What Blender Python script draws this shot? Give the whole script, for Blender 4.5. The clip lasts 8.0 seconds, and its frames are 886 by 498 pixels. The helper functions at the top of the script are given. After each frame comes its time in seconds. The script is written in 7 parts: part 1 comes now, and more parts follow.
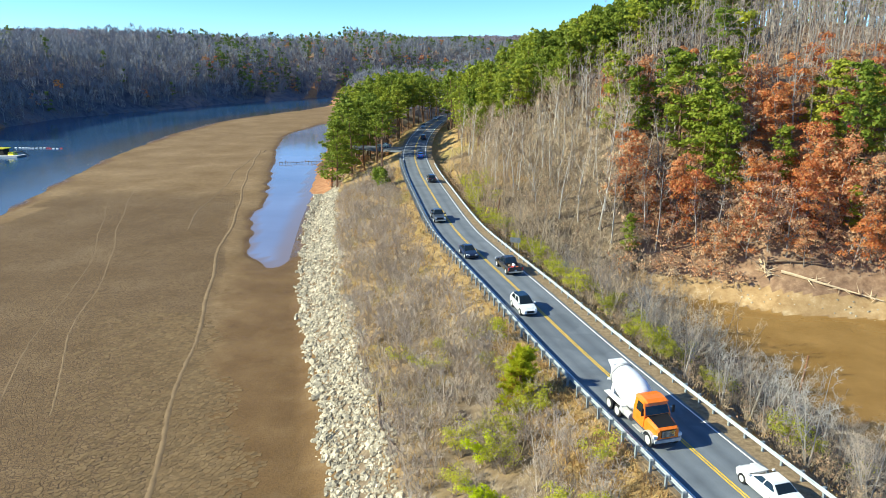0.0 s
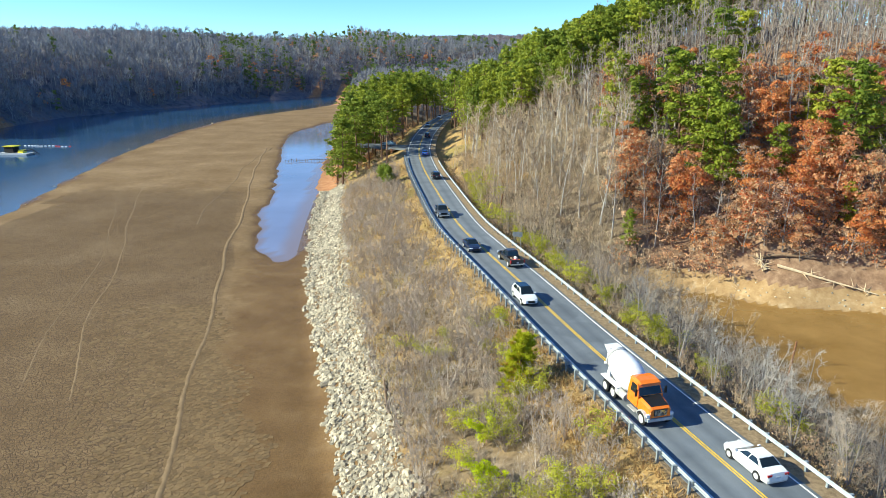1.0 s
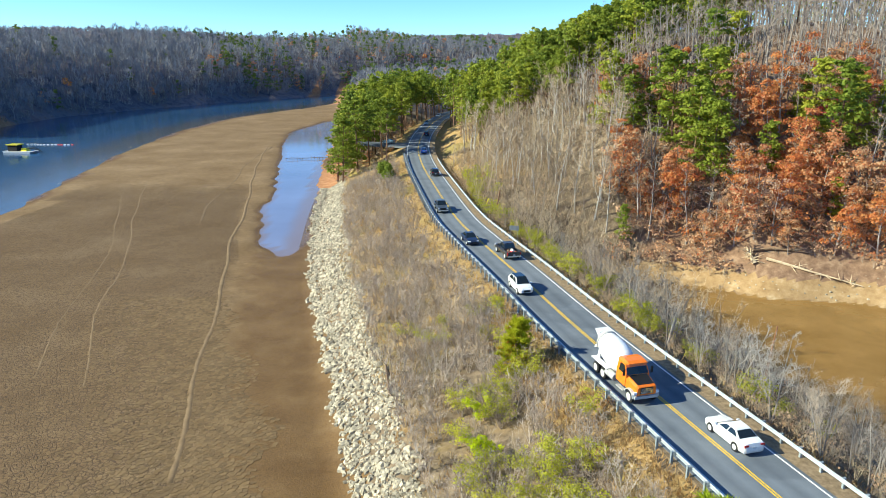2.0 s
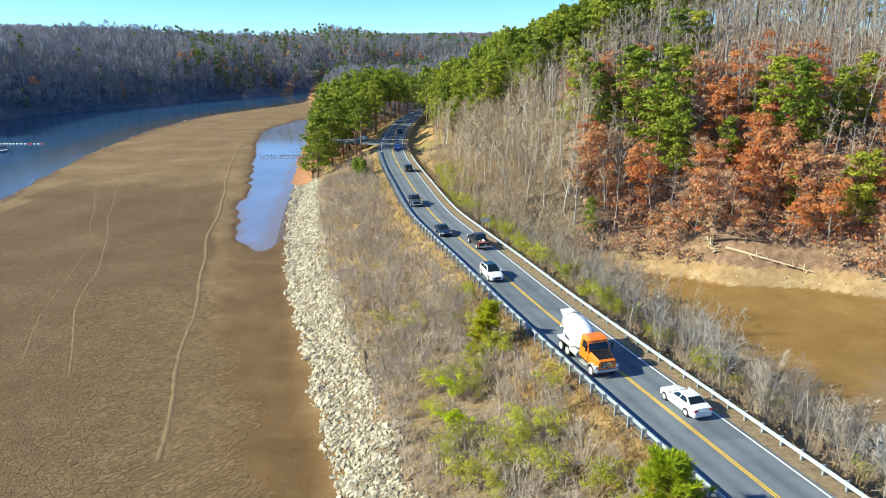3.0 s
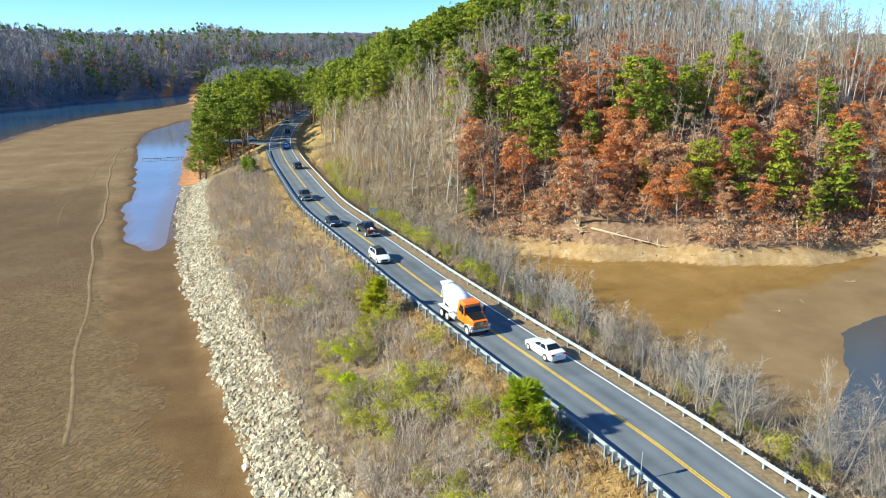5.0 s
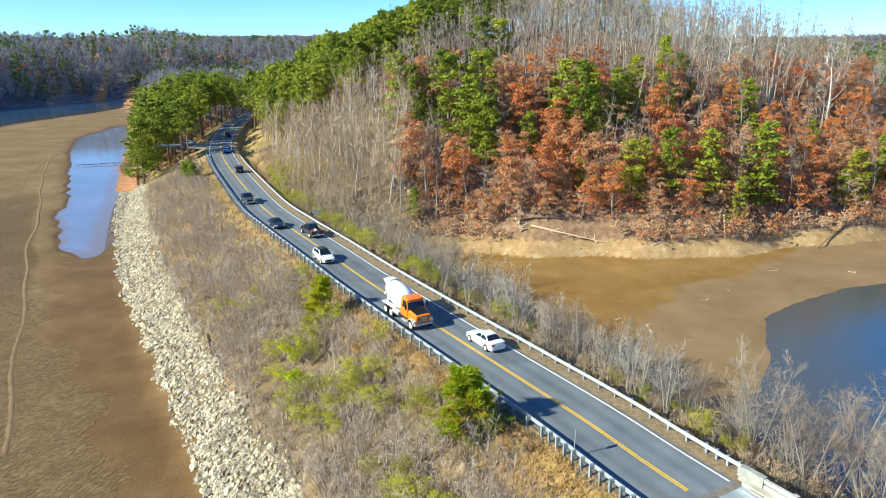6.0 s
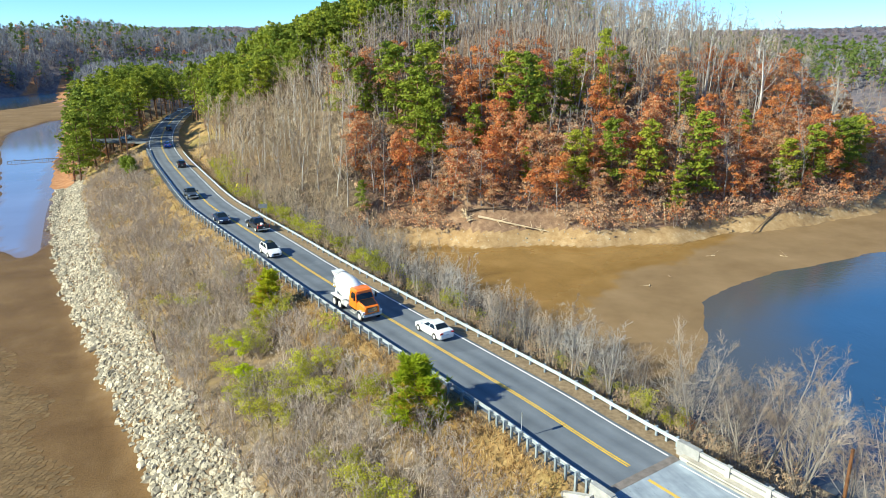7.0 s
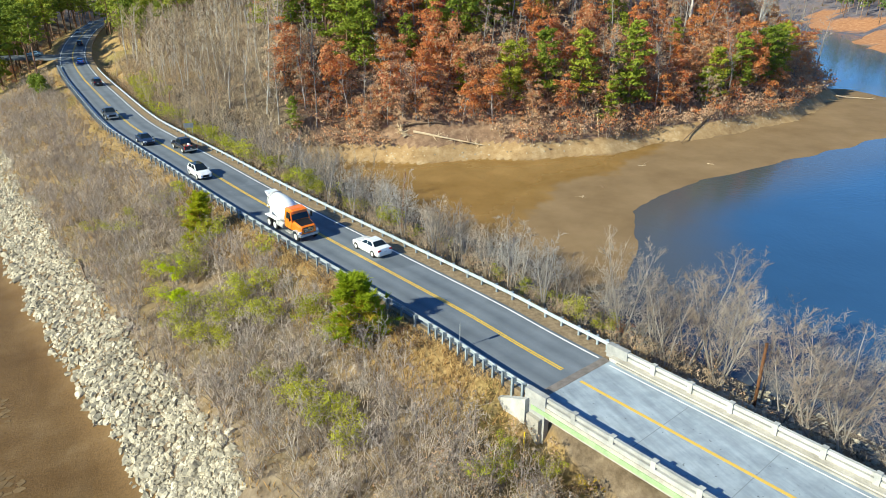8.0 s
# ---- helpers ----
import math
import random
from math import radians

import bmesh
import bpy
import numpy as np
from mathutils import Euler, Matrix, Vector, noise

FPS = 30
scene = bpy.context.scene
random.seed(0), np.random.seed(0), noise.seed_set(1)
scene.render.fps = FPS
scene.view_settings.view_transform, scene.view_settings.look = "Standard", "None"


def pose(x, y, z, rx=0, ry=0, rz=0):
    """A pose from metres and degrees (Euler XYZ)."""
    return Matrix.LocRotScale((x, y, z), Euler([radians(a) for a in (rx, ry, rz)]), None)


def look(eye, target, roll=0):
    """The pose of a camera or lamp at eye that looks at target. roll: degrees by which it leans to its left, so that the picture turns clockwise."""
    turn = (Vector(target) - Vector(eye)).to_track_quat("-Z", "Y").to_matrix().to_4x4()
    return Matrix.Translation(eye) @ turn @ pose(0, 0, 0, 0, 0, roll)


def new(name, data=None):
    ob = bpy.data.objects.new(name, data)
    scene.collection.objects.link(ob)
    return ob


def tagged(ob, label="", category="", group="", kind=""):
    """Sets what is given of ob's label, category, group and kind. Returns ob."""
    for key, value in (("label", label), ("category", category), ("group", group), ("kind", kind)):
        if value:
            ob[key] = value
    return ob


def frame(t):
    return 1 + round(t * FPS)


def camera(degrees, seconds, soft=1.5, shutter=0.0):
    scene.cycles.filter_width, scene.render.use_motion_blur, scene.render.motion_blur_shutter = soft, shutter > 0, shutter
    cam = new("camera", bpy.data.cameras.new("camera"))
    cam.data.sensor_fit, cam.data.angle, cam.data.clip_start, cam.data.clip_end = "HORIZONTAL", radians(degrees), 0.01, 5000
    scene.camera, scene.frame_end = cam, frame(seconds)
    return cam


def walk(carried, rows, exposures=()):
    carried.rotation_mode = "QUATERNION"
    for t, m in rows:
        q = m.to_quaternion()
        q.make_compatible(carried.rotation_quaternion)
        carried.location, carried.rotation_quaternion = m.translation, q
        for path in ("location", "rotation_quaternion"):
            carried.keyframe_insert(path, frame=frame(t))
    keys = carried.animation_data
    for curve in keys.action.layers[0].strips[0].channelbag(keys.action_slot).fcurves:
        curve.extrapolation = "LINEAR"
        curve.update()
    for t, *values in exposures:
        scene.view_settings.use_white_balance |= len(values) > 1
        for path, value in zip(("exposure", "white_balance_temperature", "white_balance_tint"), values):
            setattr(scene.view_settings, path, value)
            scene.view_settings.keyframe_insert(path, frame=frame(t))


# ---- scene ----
cam = camera(65.25, 8.0, soft=0.4)
# seconds, x, y, z, pitch, yaw
PATH = [
    (0, 0.07, 8.36, 38.13, -15.47, 0.05),
    (0.5, 0.03, 6.93, 38.13, -15.52, 0.19),
    (1, 0.01, 5.37, 38.12, -15.54, 0.36),
    (2.5, 0.00, 0.00, 38.10, -15.65, 0.01),
    (3, 0.06, -2.06, 38.12, -15.73, -1.93),
    (3.5, 0.04, -4.18, 38.14, -15.75, -4.57),
    (4, 0.00, -6.25, 38.17, -15.75, -6.09),
    (4.5, 0.14, -8.31, 38.20, -15.74, -8.14),
    (5, 0.17, -10.20, 38.19, -15.72, -10.98),
    (6.5, 0.14, -13.09, 38.22, -15.45, -17.68),
    (7, 0.13, -13.36, 38.18, -16.10, -19.91),
    (7.5, 0.20, -13.43, 38.16, -22.89, -22.07),
    (8, 0.36, -13.45, 38.18, -23.03, -25.26),
]
walk(cam, [(t, pose(x, y, z, 90 + pitch, 0, yaw)) for t, x, y, z, pitch, yaw in PATH], [(0, 1.0, 5800, -3), (6.5, 0.99, 5800, -3), (7.5, 0.87, 5800, -3), (8, 0.83, 5800, -3)])

# ---- light ----
SUN_ELEVATION, SUN_HEADING = 30.5, 262.0  # the sun stands to the left, low in the sky; heading clockwise from +y
world = bpy.data.worlds.new("sky")
scene.world = world
world.use_nodes = True
sky = world.node_tree.nodes.new("ShaderNodeTexSky")
sky.sky_type, sky.sun_disc = "NISHITA", False
sky.sun_elevation, sky.sun_rotation = radians(SUN_ELEVATION), radians(SUN_HEADING)
sky.air_density, sky.dust_density, sky.ozone_density = 1.0, 0.0, 8.0
sky.altitude = 2500.0
background = world.node_tree.nodes["Background"]
background.inputs["Strength"].default_value = 0.11
world.node_tree.links.new(sky.outputs["Color"], background.inputs["Color"])
sun_data = bpy.data.lights.new("sun", "SUN")
sun_data.energy, sun_data.angle, sun_data.color = 5.0, radians(0.5), (1.0, 0.87, 0.65)
sun = new("sun", sun_data)
head_to = radians(SUN_HEADING)
sun_from = Vector((math.sin(head_to) * math.cos(radians(SUN_ELEVATION)), math.cos(head_to) * math.cos(radians(SUN_ELEVATION)), math.sin(radians(SUN_ELEVATION))))
sun.matrix_world = look((-60, 20, 120), Vector((-60, 20, 120)) - sun_from)

rng = np.random.default_rng(7)


# ---- materials ----
class Graph:
    """A short way to write node materials."""

    def __init__(self, name, roughness=0.8, specular=0.3, metallic=0.0):
        self.material = bpy.data.materials.new(name)
        self.material.use_nodes = True
        self.tree = self.material.node_tree
        self.shader = self.tree.nodes["Principled BSDF"]
        self.set("Roughness", roughness)
        self.set("Specular IOR Level", specular)
        self.set("Metallic", metallic)

    def put(self, socket, value):
        if isinstance(value, bpy.types.NodeSocket):
            self.tree.links.new(value, socket)
        elif socket.type == "RGBA" and len(value) == 3:
            socket.default_value = (*value, 1.0)
        else:
            socket.default_value = value

    def set(self, name, value):
        self.put(self.shader.inputs[name], value)
        return self

    def place(self):
        return self.tree.nodes.new("ShaderNodeNewGeometry").outputs["Position"]

    def local(self):
        return self.tree.nodes.new("ShaderNodeTexCoord").outputs["Object"]

    def stretch(self, vector, x, y, z):
        node = self.tree.nodes.new("ShaderNodeMapping")
        self.put(node.inputs["Vector"], vector)
        node.inputs["Scale"].default_value = (x, y, z)
        return node.outputs["Vector"]

    def noise(self, scale, detail=4.0, rough=0.6, vector=None, distortion=0.0):
        node = self.tree.nodes.new("ShaderNodeTexNoise")
        self.put(node.inputs["Vector"], vector or self.place())
        for key, value in (("Scale", scale), ("Detail", detail), ("Roughness", rough), ("Distortion", distortion)):
            node.inputs[key].default_value = value
        return node.outputs["Fac"]

    def cells(self, scale, feature="DISTANCE_TO_EDGE", vector=None, output="Distance"):
        node = self.tree.nodes.new("ShaderNodeTexVoronoi")
        node.feature = feature
        self.put(node.inputs["Vector"], vector or self.place())
        node.inputs["Scale"].default_value = scale
        return node.outputs[output]

    def ramp(self, value, *stops):
        node = self.tree.nodes.new("ShaderNodeValToRGB")
        self.put(node.inputs["Fac"], value)
        while len(node.color_ramp.elements) < len(stops):
            node.color_ramp.elements.new(1.0)
        for element, (at, color) in zip(node.color_ramp.elements, stops):
            element.position = at
            element.color = (*color, 1.0) if len(color) == 3 else color
        return node.outputs["Color"]

    def step(self, value, low, high):
        node = self.tree.nodes.new("ShaderNodeMapRange")
        node.interpolation_type = "SMOOTHSTEP"
        self.put(node.inputs["Value"], value)
        node.inputs["From Min"].default_value, node.inputs["From Max"].default_value = low, high
        return node.outputs["Result"]

    def mix(self, fac, a, b, kind="MIX"):
        node = self.tree.nodes.new("ShaderNodeMix")
        node.data_type, node.blend_type = "RGBA", kind
        self.put(node.inputs["Factor"], fac)
        self.put(node.inputs[6], a)
        self.put(node.inputs[7], b)
        return node.outputs[2]

    def math(self, kind, a, b=0.0, clamp=False):
        node = self.tree.nodes.new("ShaderNodeMath")
        node.operation, node.use_clamp = kind, clamp
        self.put(node.inputs[0], a)
        self.put(node.inputs[1], b)
        return node.outputs[0]

    def bump(self, height, strength=0.5, distance=0.05):
        node = self.tree.nodes.new("ShaderNodeBump")
        node.inputs["Strength"].default_value, node.inputs["Distance"].default_value = strength, distance
        self.put(node.inputs["Height"], height)
        self.set("Normal", node.outputs["Normal"])
        return self

    def channels(self, name):
        node = self.tree.nodes.new("ShaderNodeAttribute")
        node.attribute_name = name
        split = self.tree.nodes.new("ShaderNodeSeparateColor")
        self.tree.links.new(node.outputs["Color"], split.inputs[0])
        return split.outputs

    def chance(self):
        """A number per object, shifted by the number that joined growth carries per plant."""
        tone = self.tree.nodes.new("ShaderNodeAttribute")
        tone.attribute_name = "tone"
        info = self.tree.nodes.new("ShaderNodeObjectInfo")
        return self.math("FRACT", self.math("ADD", info.outputs["Random"], tone.outputs["Fac"]))

    def island(self):
        return self.tree.nodes.new("ShaderNodeNewGeometry").outputs["Random Per Island"]


def rough_material(name, dark, light, scale, roughness=0.85, bump=0.4, grain=0.03, specular=0.25, metallic=0.0, uneven=0.2):
    """A worn surface: large stains, fine grain, and a difference from piece to piece."""
    g = Graph(name, roughness, specular, metallic)
    wide, fine = g.noise(scale, 5.0), g.noise(scale * 14, 3.0, 0.7)
    both = g.math("ADD", g.math("MULTIPLY", wide, 0.65), g.math("MULTIPLY", fine, 0.35))
    color = g.ramp(both, (0.32, dark), (0.68, light))
    shift = g.ramp(g.chance(), (0.0, (1 - uneven, 1 - uneven, 1 - uneven)), (1.0, (1.18, 1.16, 1.12)))
    g.set("Base Color", g.mix(1.0, color, shift, "MULTIPLY"))
    g.bump(fine, bump, grain)
    return g.material


def growth_material(name, colors, roughness=0.7, thin=0.0, specular=0.15):
    """Bark, twigs, needles or leaves: a tone per plant, a tone per piece, and light through thin pieces."""
    g = Graph(name, roughness, specular)
    stops = [(n / (len(colors) - 1), c) for n, c in enumerate(colors)]
    both = g.math("ADD", g.math("MULTIPLY", g.chance(), 0.74), g.math("MULTIPLY", g.island(), 0.26))
    color = g.ramp(both, *stops)
    patch = g.ramp(g.noise(1.3, 3.0), (0.3, (0.8, 0.8, 0.8)), (0.7, (1.15, 1.15, 1.15)))
    color = g.mix(1.0, color, patch, "MULTIPLY")
    g.set("Base Color", color)
    if thin:
        through_leaf = g.tree.nodes.new("ShaderNodeBsdfTranslucent")
        g.put(through_leaf.inputs["Color"], color)
        both_ways = g.tree.nodes.new("ShaderNodeMixShader")
        both_ways.inputs[0].default_value = thin
        g.tree.links.new(g.shader.outputs[0], both_ways.inputs[1])
        g.tree.links.new(through_leaf.outputs[0], both_ways.inputs[2])
        g.tree.links.new(both_ways.outputs[0], g.tree.nodes["Material Output"].inputs["Surface"])
    return g.material


def ground_material():
    """Mud, dry grass, clay and leaf litter, by the zones of the land; cracks where the mud has dried."""
    g = Graph("ground", 0.9, 0.2)
    mud, grass, clay = g.channels("zone")[:3]
    wet, cracked, green = g.channels("wear")[:3]
    edge = g.math("MULTIPLY", g.math("SUBTRACT", g.noise(0.35, 5.0), 0.5), 0.7)

    def soft(mask):
        return g.step(g.math("ADD", mask, edge), 0.35, 0.65)

    litter = g.ramp(g.noise(0.9, 6.0, 0.7), (0.3, (0.10, 0.072, 0.044)), (0.5, (0.19, 0.142, 0.092)), (0.7, (0.30, 0.235, 0.155)))
    leaf_fall = g.ramp(g.noise(0.8, 6.0, 0.7), (0.3, (0.135, 0.085, 0.053)), (0.5, (0.24, 0.15, 0.092)), (0.7, (0.36, 0.25, 0.155)))
    litter = g.mix(cracked, litter, leaf_fall)
    straw = g.ramp(g.noise(1.6, 7.0, 0.75, g.stretch(g.place(), 1.0, 1.0, 0.3)), (0.3, (0.175, 0.105, 0.038)), (0.5, (0.335, 0.22, 0.085)), (0.7, (0.49, 0.35, 0.15)))
    moss = g.ramp(g.noise(2.0, 5.0), (0.3, (0.10, 0.11, 0.02)), (0.7, (0.26, 0.25, 0.06)))
    straw = g.mix(g.math("MULTIPLY", soft(green), 0.45), straw, moss)
    earth = g.ramp(g.noise(0.5, 7.0, 0.7), (0.3, (0.25, 0.155, 0.068)), (0.55, (0.39, 0.265, 0.13)), (0.75, (0.54, 0.42, 0.25)))
    place = g.tree.nodes.new("ShaderNodeSeparateXYZ")
    g.put(place.inputs[0], g.place())
    red_earth = g.ramp(g.noise(0.5, 7.0, 0.7), (0.3, (0.28, 0.125, 0.055)), (0.55, (0.42, 0.21, 0.10)), (0.75, (0.54, 0.33, 0.19)))
    red_side = g.math("ADD", g.step(place.outputs["X"], 6.0, -6.0), g.step(place.outputs["X"], 215.0, 240.0), True)
    earth = g.mix(red_side, earth, red_earth)
    silt = g.ramp(g.noise(0.06, 6.0, 0.6), (0.3, (0.165, 0.104, 0.046)), (0.55, (0.218, 0.145, 0.073)), (0.75, (0.278, 0.194, 0.105)))
    silt = g.mix(1.0, silt, g.ramp(g.noise(3.0, 5.0, 0.7), (0.3, (0.82, 0.82, 0.82)), (0.7, (1.15, 1.15, 1.15))), "MULTIPLY")
    silt = g.mix(1.0, silt, g.ramp(g.noise(0.8, 7.0, 0.8), (0.34, (0.80, 0.79, 0.78)), (0.66, (1.16, 1.15, 1.13))), "MULTIPLY")
    wander = g.tree.nodes.new("ShaderNodeVectorMath")
    wander.operation = "ADD"
    g.put(wander.inputs[0], g.place())
    twist = g.tree.nodes.new("ShaderNodeTexNoise")
    g.put(twist.inputs["Vector"], g.place())
    twist.inputs["Scale"].default_value = 0.9
    g.put(wander.inputs[1], twist.outputs["Color"])
    joint = g.step(g.cells(2.1, vector=wander.outputs[0]), 0.0, 0.12)
    thin_joint = g.step(g.cells(3.6, vector=wander.outputs[0]), 0.0, 0.06)
    joints = g.math("MULTIPLY", joint, g.math("ADD", g.math("MULTIPLY", thin_joint, 0.45), 0.55))
    dry = g.step(g.math("ADD", cracked, edge), 0.3, 0.7)
    silt = g.mix(g.math("MULTIPLY", dry, g.math("SUBTRACT", 1.0, joints)), silt, (0.108, 0.070, 0.038))
    wet_silt = g.ramp(g.noise(0.12, 6.0), (0.3, (0.112, 0.062, 0.020)), (0.7, (0.185, 0.112, 0.044)))
    wet_silt = g.mix(1.0, wet_silt, g.ramp(g.noise(4.5, 5.0, 0.75), (0.32, (0.70, 0.70, 0.70)), (0.5, (1.0, 1.0, 1.0)), (0.7, (1.18, 1.18, 1.18))), "MULTIPLY")
    split = g.tree.nodes.new("ShaderNodeSeparateXYZ")
    g.put(split.inputs[0], g.place())
    golden = g.ramp(g.noise(0.10, 6.0, 0.65), (0.3, (0.19, 0.108, 0.028)), (0.7, (0.30, 0.18, 0.06)))
    wet_silt = g.mix(g.step(split.outputs["X"], 26.0, 36.0), wet_silt, golden)
    tan_silt = g.ramp(g.noise(0.09, 6.0, 0.65), (0.3, (0.185, 0.118, 0.055)), (0.7, (0.275, 0.185, 0.095)))
    silt = g.mix(g.step(split.outputs["X"], 26.0, 36.0), silt, tan_silt)
    silt = g.mix(soft(wet), silt, wet_silt)
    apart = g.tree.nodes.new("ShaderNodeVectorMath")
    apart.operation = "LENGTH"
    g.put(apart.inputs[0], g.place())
    # far woods' floor: mottled wood tones, with mauve-grey distance haze painted in
    hazed_canopy = g.ramp(g.noise(0.13, 7.0, 0.75), (0.34, (0.06, 0.055, 0.07)), (0.46, (0.12, 0.108, 0.125)), (0.54, (0.18, 0.16, 0.172)), (0.60, (0.18, 0.12, 0.105)), (0.66, (0.085, 0.11, 0.065)))
    litter = g.mix(g.step(apart.outputs["Value"], 330.0, 420.0), litter, hazed_canopy)
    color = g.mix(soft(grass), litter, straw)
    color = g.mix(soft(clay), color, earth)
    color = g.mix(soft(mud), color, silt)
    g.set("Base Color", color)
    film = g.math("MULTIPLY", g.step(g.math("ADD", wet, g.math("MULTIPLY", edge, 0.5)), 0.7, 1.0), mud)
    g.set("Roughness", g.math("SUBTRACT", g.math("SUBTRACT", 0.92, g.math("MULTIPLY", g.math("MULTIPLY", soft(wet), mud), 0.3)), g.math("MULTIPLY", film, 0.42)))
    crack_height = g.math("MULTIPLY", g.math("MULTIPLY", joints, dry), mud)
    g.bump(g.math("ADD", crack_height, g.math("MULTIPLY", g.noise(5.0, 6.0, 0.7), 0.5)), 0.8, 0.12)
    return g.material


def water_material(name, deep, ripple, shallow=(0.075, 0.082, 0.09)):
    """Water over silt: the bed's colour shows where it is shallow."""
    g = Graph(name, 0.06, 0.5)
    g.set("IOR", 1.33)
    color = g.ramp(g.noise(0.02, 4.0), (0.3, deep), (0.7, tuple(1.5 * c for c in deep)))
    bed = g.math("ADD", g.channels("bed")[0], g.math("MULTIPLY", g.math("SUBTRACT", g.noise(0.06, 5.0), 0.5), 0.35))
    g.set("Base Color", g.mix(g.step(bed, 0.25, 1.0), color, shallow))
    waves = g.noise(1.2, 4.0, 0.6, g.stretch(g.place(), 1.0, 0.55, 1.0))
    g.bump(waves, ripple, 0.05)
    return g.material


def asphalt_material():
    g = Graph("asphalt", 0.85, 0.3)
    grain = g.noise(38.0, 3.0, 0.7)
    stain = g.noise(0.35, 5.0, 0.6)
    both = g.math("ADD", g.math("MULTIPLY", stain, 0.6), g.math("MULTIPLY", grain, 0.4))
    color = g.ramp(both, (0.3, (0.105, 0.120, 0.140)), (0.7, (0.180, 0.200, 0.225)))
    across = g.math("ADD", g.channels("lane")[0], g.math("MULTIPLY", g.math("SUBTRACT", g.noise(0.5, 4.0), 0.5), 0.05))
    worn, oily, edge = (1.16, 1.16, 1.15), (0.86, 0.86, 0.87), (0.92, 0.91, 0.90)
    tracks = g.ramp(across, (0.0, edge), (0.17, worn), (0.27, oily), (0.38, worn), (0.5, (0.95, 0.95, 0.95)), (0.63, worn), (0.73, oily), (0.84, worn), (1.0, edge))
    color = g.mix(1.0, color, tracks, "MULTIPLY")
    patch = g.step(g.noise(0.11, 3.0, 0.5), 0.60, 0.63)
    g.set("Base Color", g.mix(g.math("MULTIPLY", patch, 0.3), color, (0.075, 0.085, 0.10)))
    g.bump(grain, 0.3, 0.01)
    return g.material


def deck_material():
    """Pale worn concrete with tyre bands, dark spots and fine cracks."""
    g = Graph("bridge_deck_concrete", 0.8, 0.3)
    color = g.ramp(g.noise(0.7, 6.0, 0.65), (0.3, (0.26, 0.30, 0.335)), (0.7, (0.40, 0.45, 0.49)))
    band = g.noise(1.4, 5.0, 0.6, g.stretch(g.place(), 1.0, 0.12, 1.0))
    color = g.mix(1.0, color, g.ramp(band, (0.35, (0.78, 0.78, 0.80)), (0.65, (1.12, 1.12, 1.12))), "MULTIPLY")
    spots = g.step(g.noise(3.4, 2.0, 0.8), 0.69, 0.73)
    scuffs = g.step(g.noise(1.1, 6.0, 0.75, g.stretch(g.place(), 1.0, 0.3, 1.0)), 0.64, 0.72)
    marks = g.math("MAXIMUM", g.math("MULTIPLY", spots, 0.8), g.math("MULTIPLY", scuffs, 0.35))
    g.set("Base Color", g.mix(marks, color, (0.07, 0.075, 0.08)))
    g.bump(g.noise(30.0, 3.0), 0.25, 0.01)
    return g.material


def paint_material(name, color, worn):
    g = Graph(name, 0.6, 0.3)
    g.set("Base Color", g.mix(g.step(g.noise(6.0, 6.0, 0.75), 0.52, 0.72), color, worn))
    return g.material


def body_paint(name, color, roughness=0.25, metallic=0.0):
    g = Graph(name, roughness, 0.5, metallic)
    dust = g.noise(2.5, 5.0, 0.65, g.local())
    g.set("Base Color", g.ramp(dust, (0.3, tuple(0.88 * c for c in color)), (0.75, tuple(min(1.0, c * 1.06 + 0.01) for c in color))))
    g.set("Coat Weight", 0.5)
    g.set("Coat Roughness", 0.08)
    return g.material


GROUND = ground_material()
WATER = water_material("lake_water", (0.026, 0.066, 0.140), 0.8)
# silty water whose blue-lavender base colour stands in for the sky's reflection
SKY_TINTED_WATER = water_material("sky_tinted_silty_water", (0.15, 0.165, 0.25), 0.12, (0.20, 0.155, 0.15))
ASPHALT = asphalt_material()
YELLOW_PAINT = paint_material("yellow_road_paint", (0.78, 0.50, 0.03), (0.52, 0.36, 0.08))
WHITE_PAINT = paint_material("white_road_paint", (0.80, 0.80, 0.78), (0.45, 0.45, 0.45))
GRAVEL = rough_material("gravel_shoulder", (0.13, 0.09, 0.05), (0.36, 0.27, 0.165), 2.6, bump=0.9, grain=0.05)
GALVANISED = rough_material("galvanised_steel", (0.30, 0.34, 0.37), (0.52, 0.56, 0.58), 1.5, 0.5, 0.15, 0.01, 0.5, 0.35)
DULL_STEEL = rough_material("dull_galvanised_steel", (0.20, 0.24, 0.27), (0.36, 0.41, 0.44), 1.5, 0.6, 0.15, 0.01, 0.4, 0.2)
WEATHERED_WOOD = rough_material("weathered_wood", (0.12, 0.075, 0.045), (0.33, 0.24, 0.16), 3.0)
CONCRETE = rough_material("weathered_concrete", (0.26, 0.24, 0.205), (0.52, 0.49, 0.43), 0.8)
DECK = deck_material()
MOSSY = rough_material("mossy_concrete", (0.22, 0.32, 0.15), (0.44, 0.55, 0.32), 1.2)
RIPRAP = rough_material("limestone_riprap", (0.22, 0.19, 0.14), (0.72, 0.65, 0.50), 0.9, bump=0.7, grain=0.06, uneven=0.5)
GREY_BARK = growth_material("grey_bark", [(0.18, 0.15, 0.13), (0.32, 0.29, 0.26), (0.46, 0.43, 0.39)])
PALE_BARK = growth_material("pale_bark", [(0.19, 0.165, 0.145), (0.29, 0.26, 0.235), (0.41, 0.375, 0.335)])
TWIG = growth_material("grey_twigs", [(0.235, 0.18, 0.14), (0.33, 0.265, 0.21), (0.42, 0.355, 0.28)])
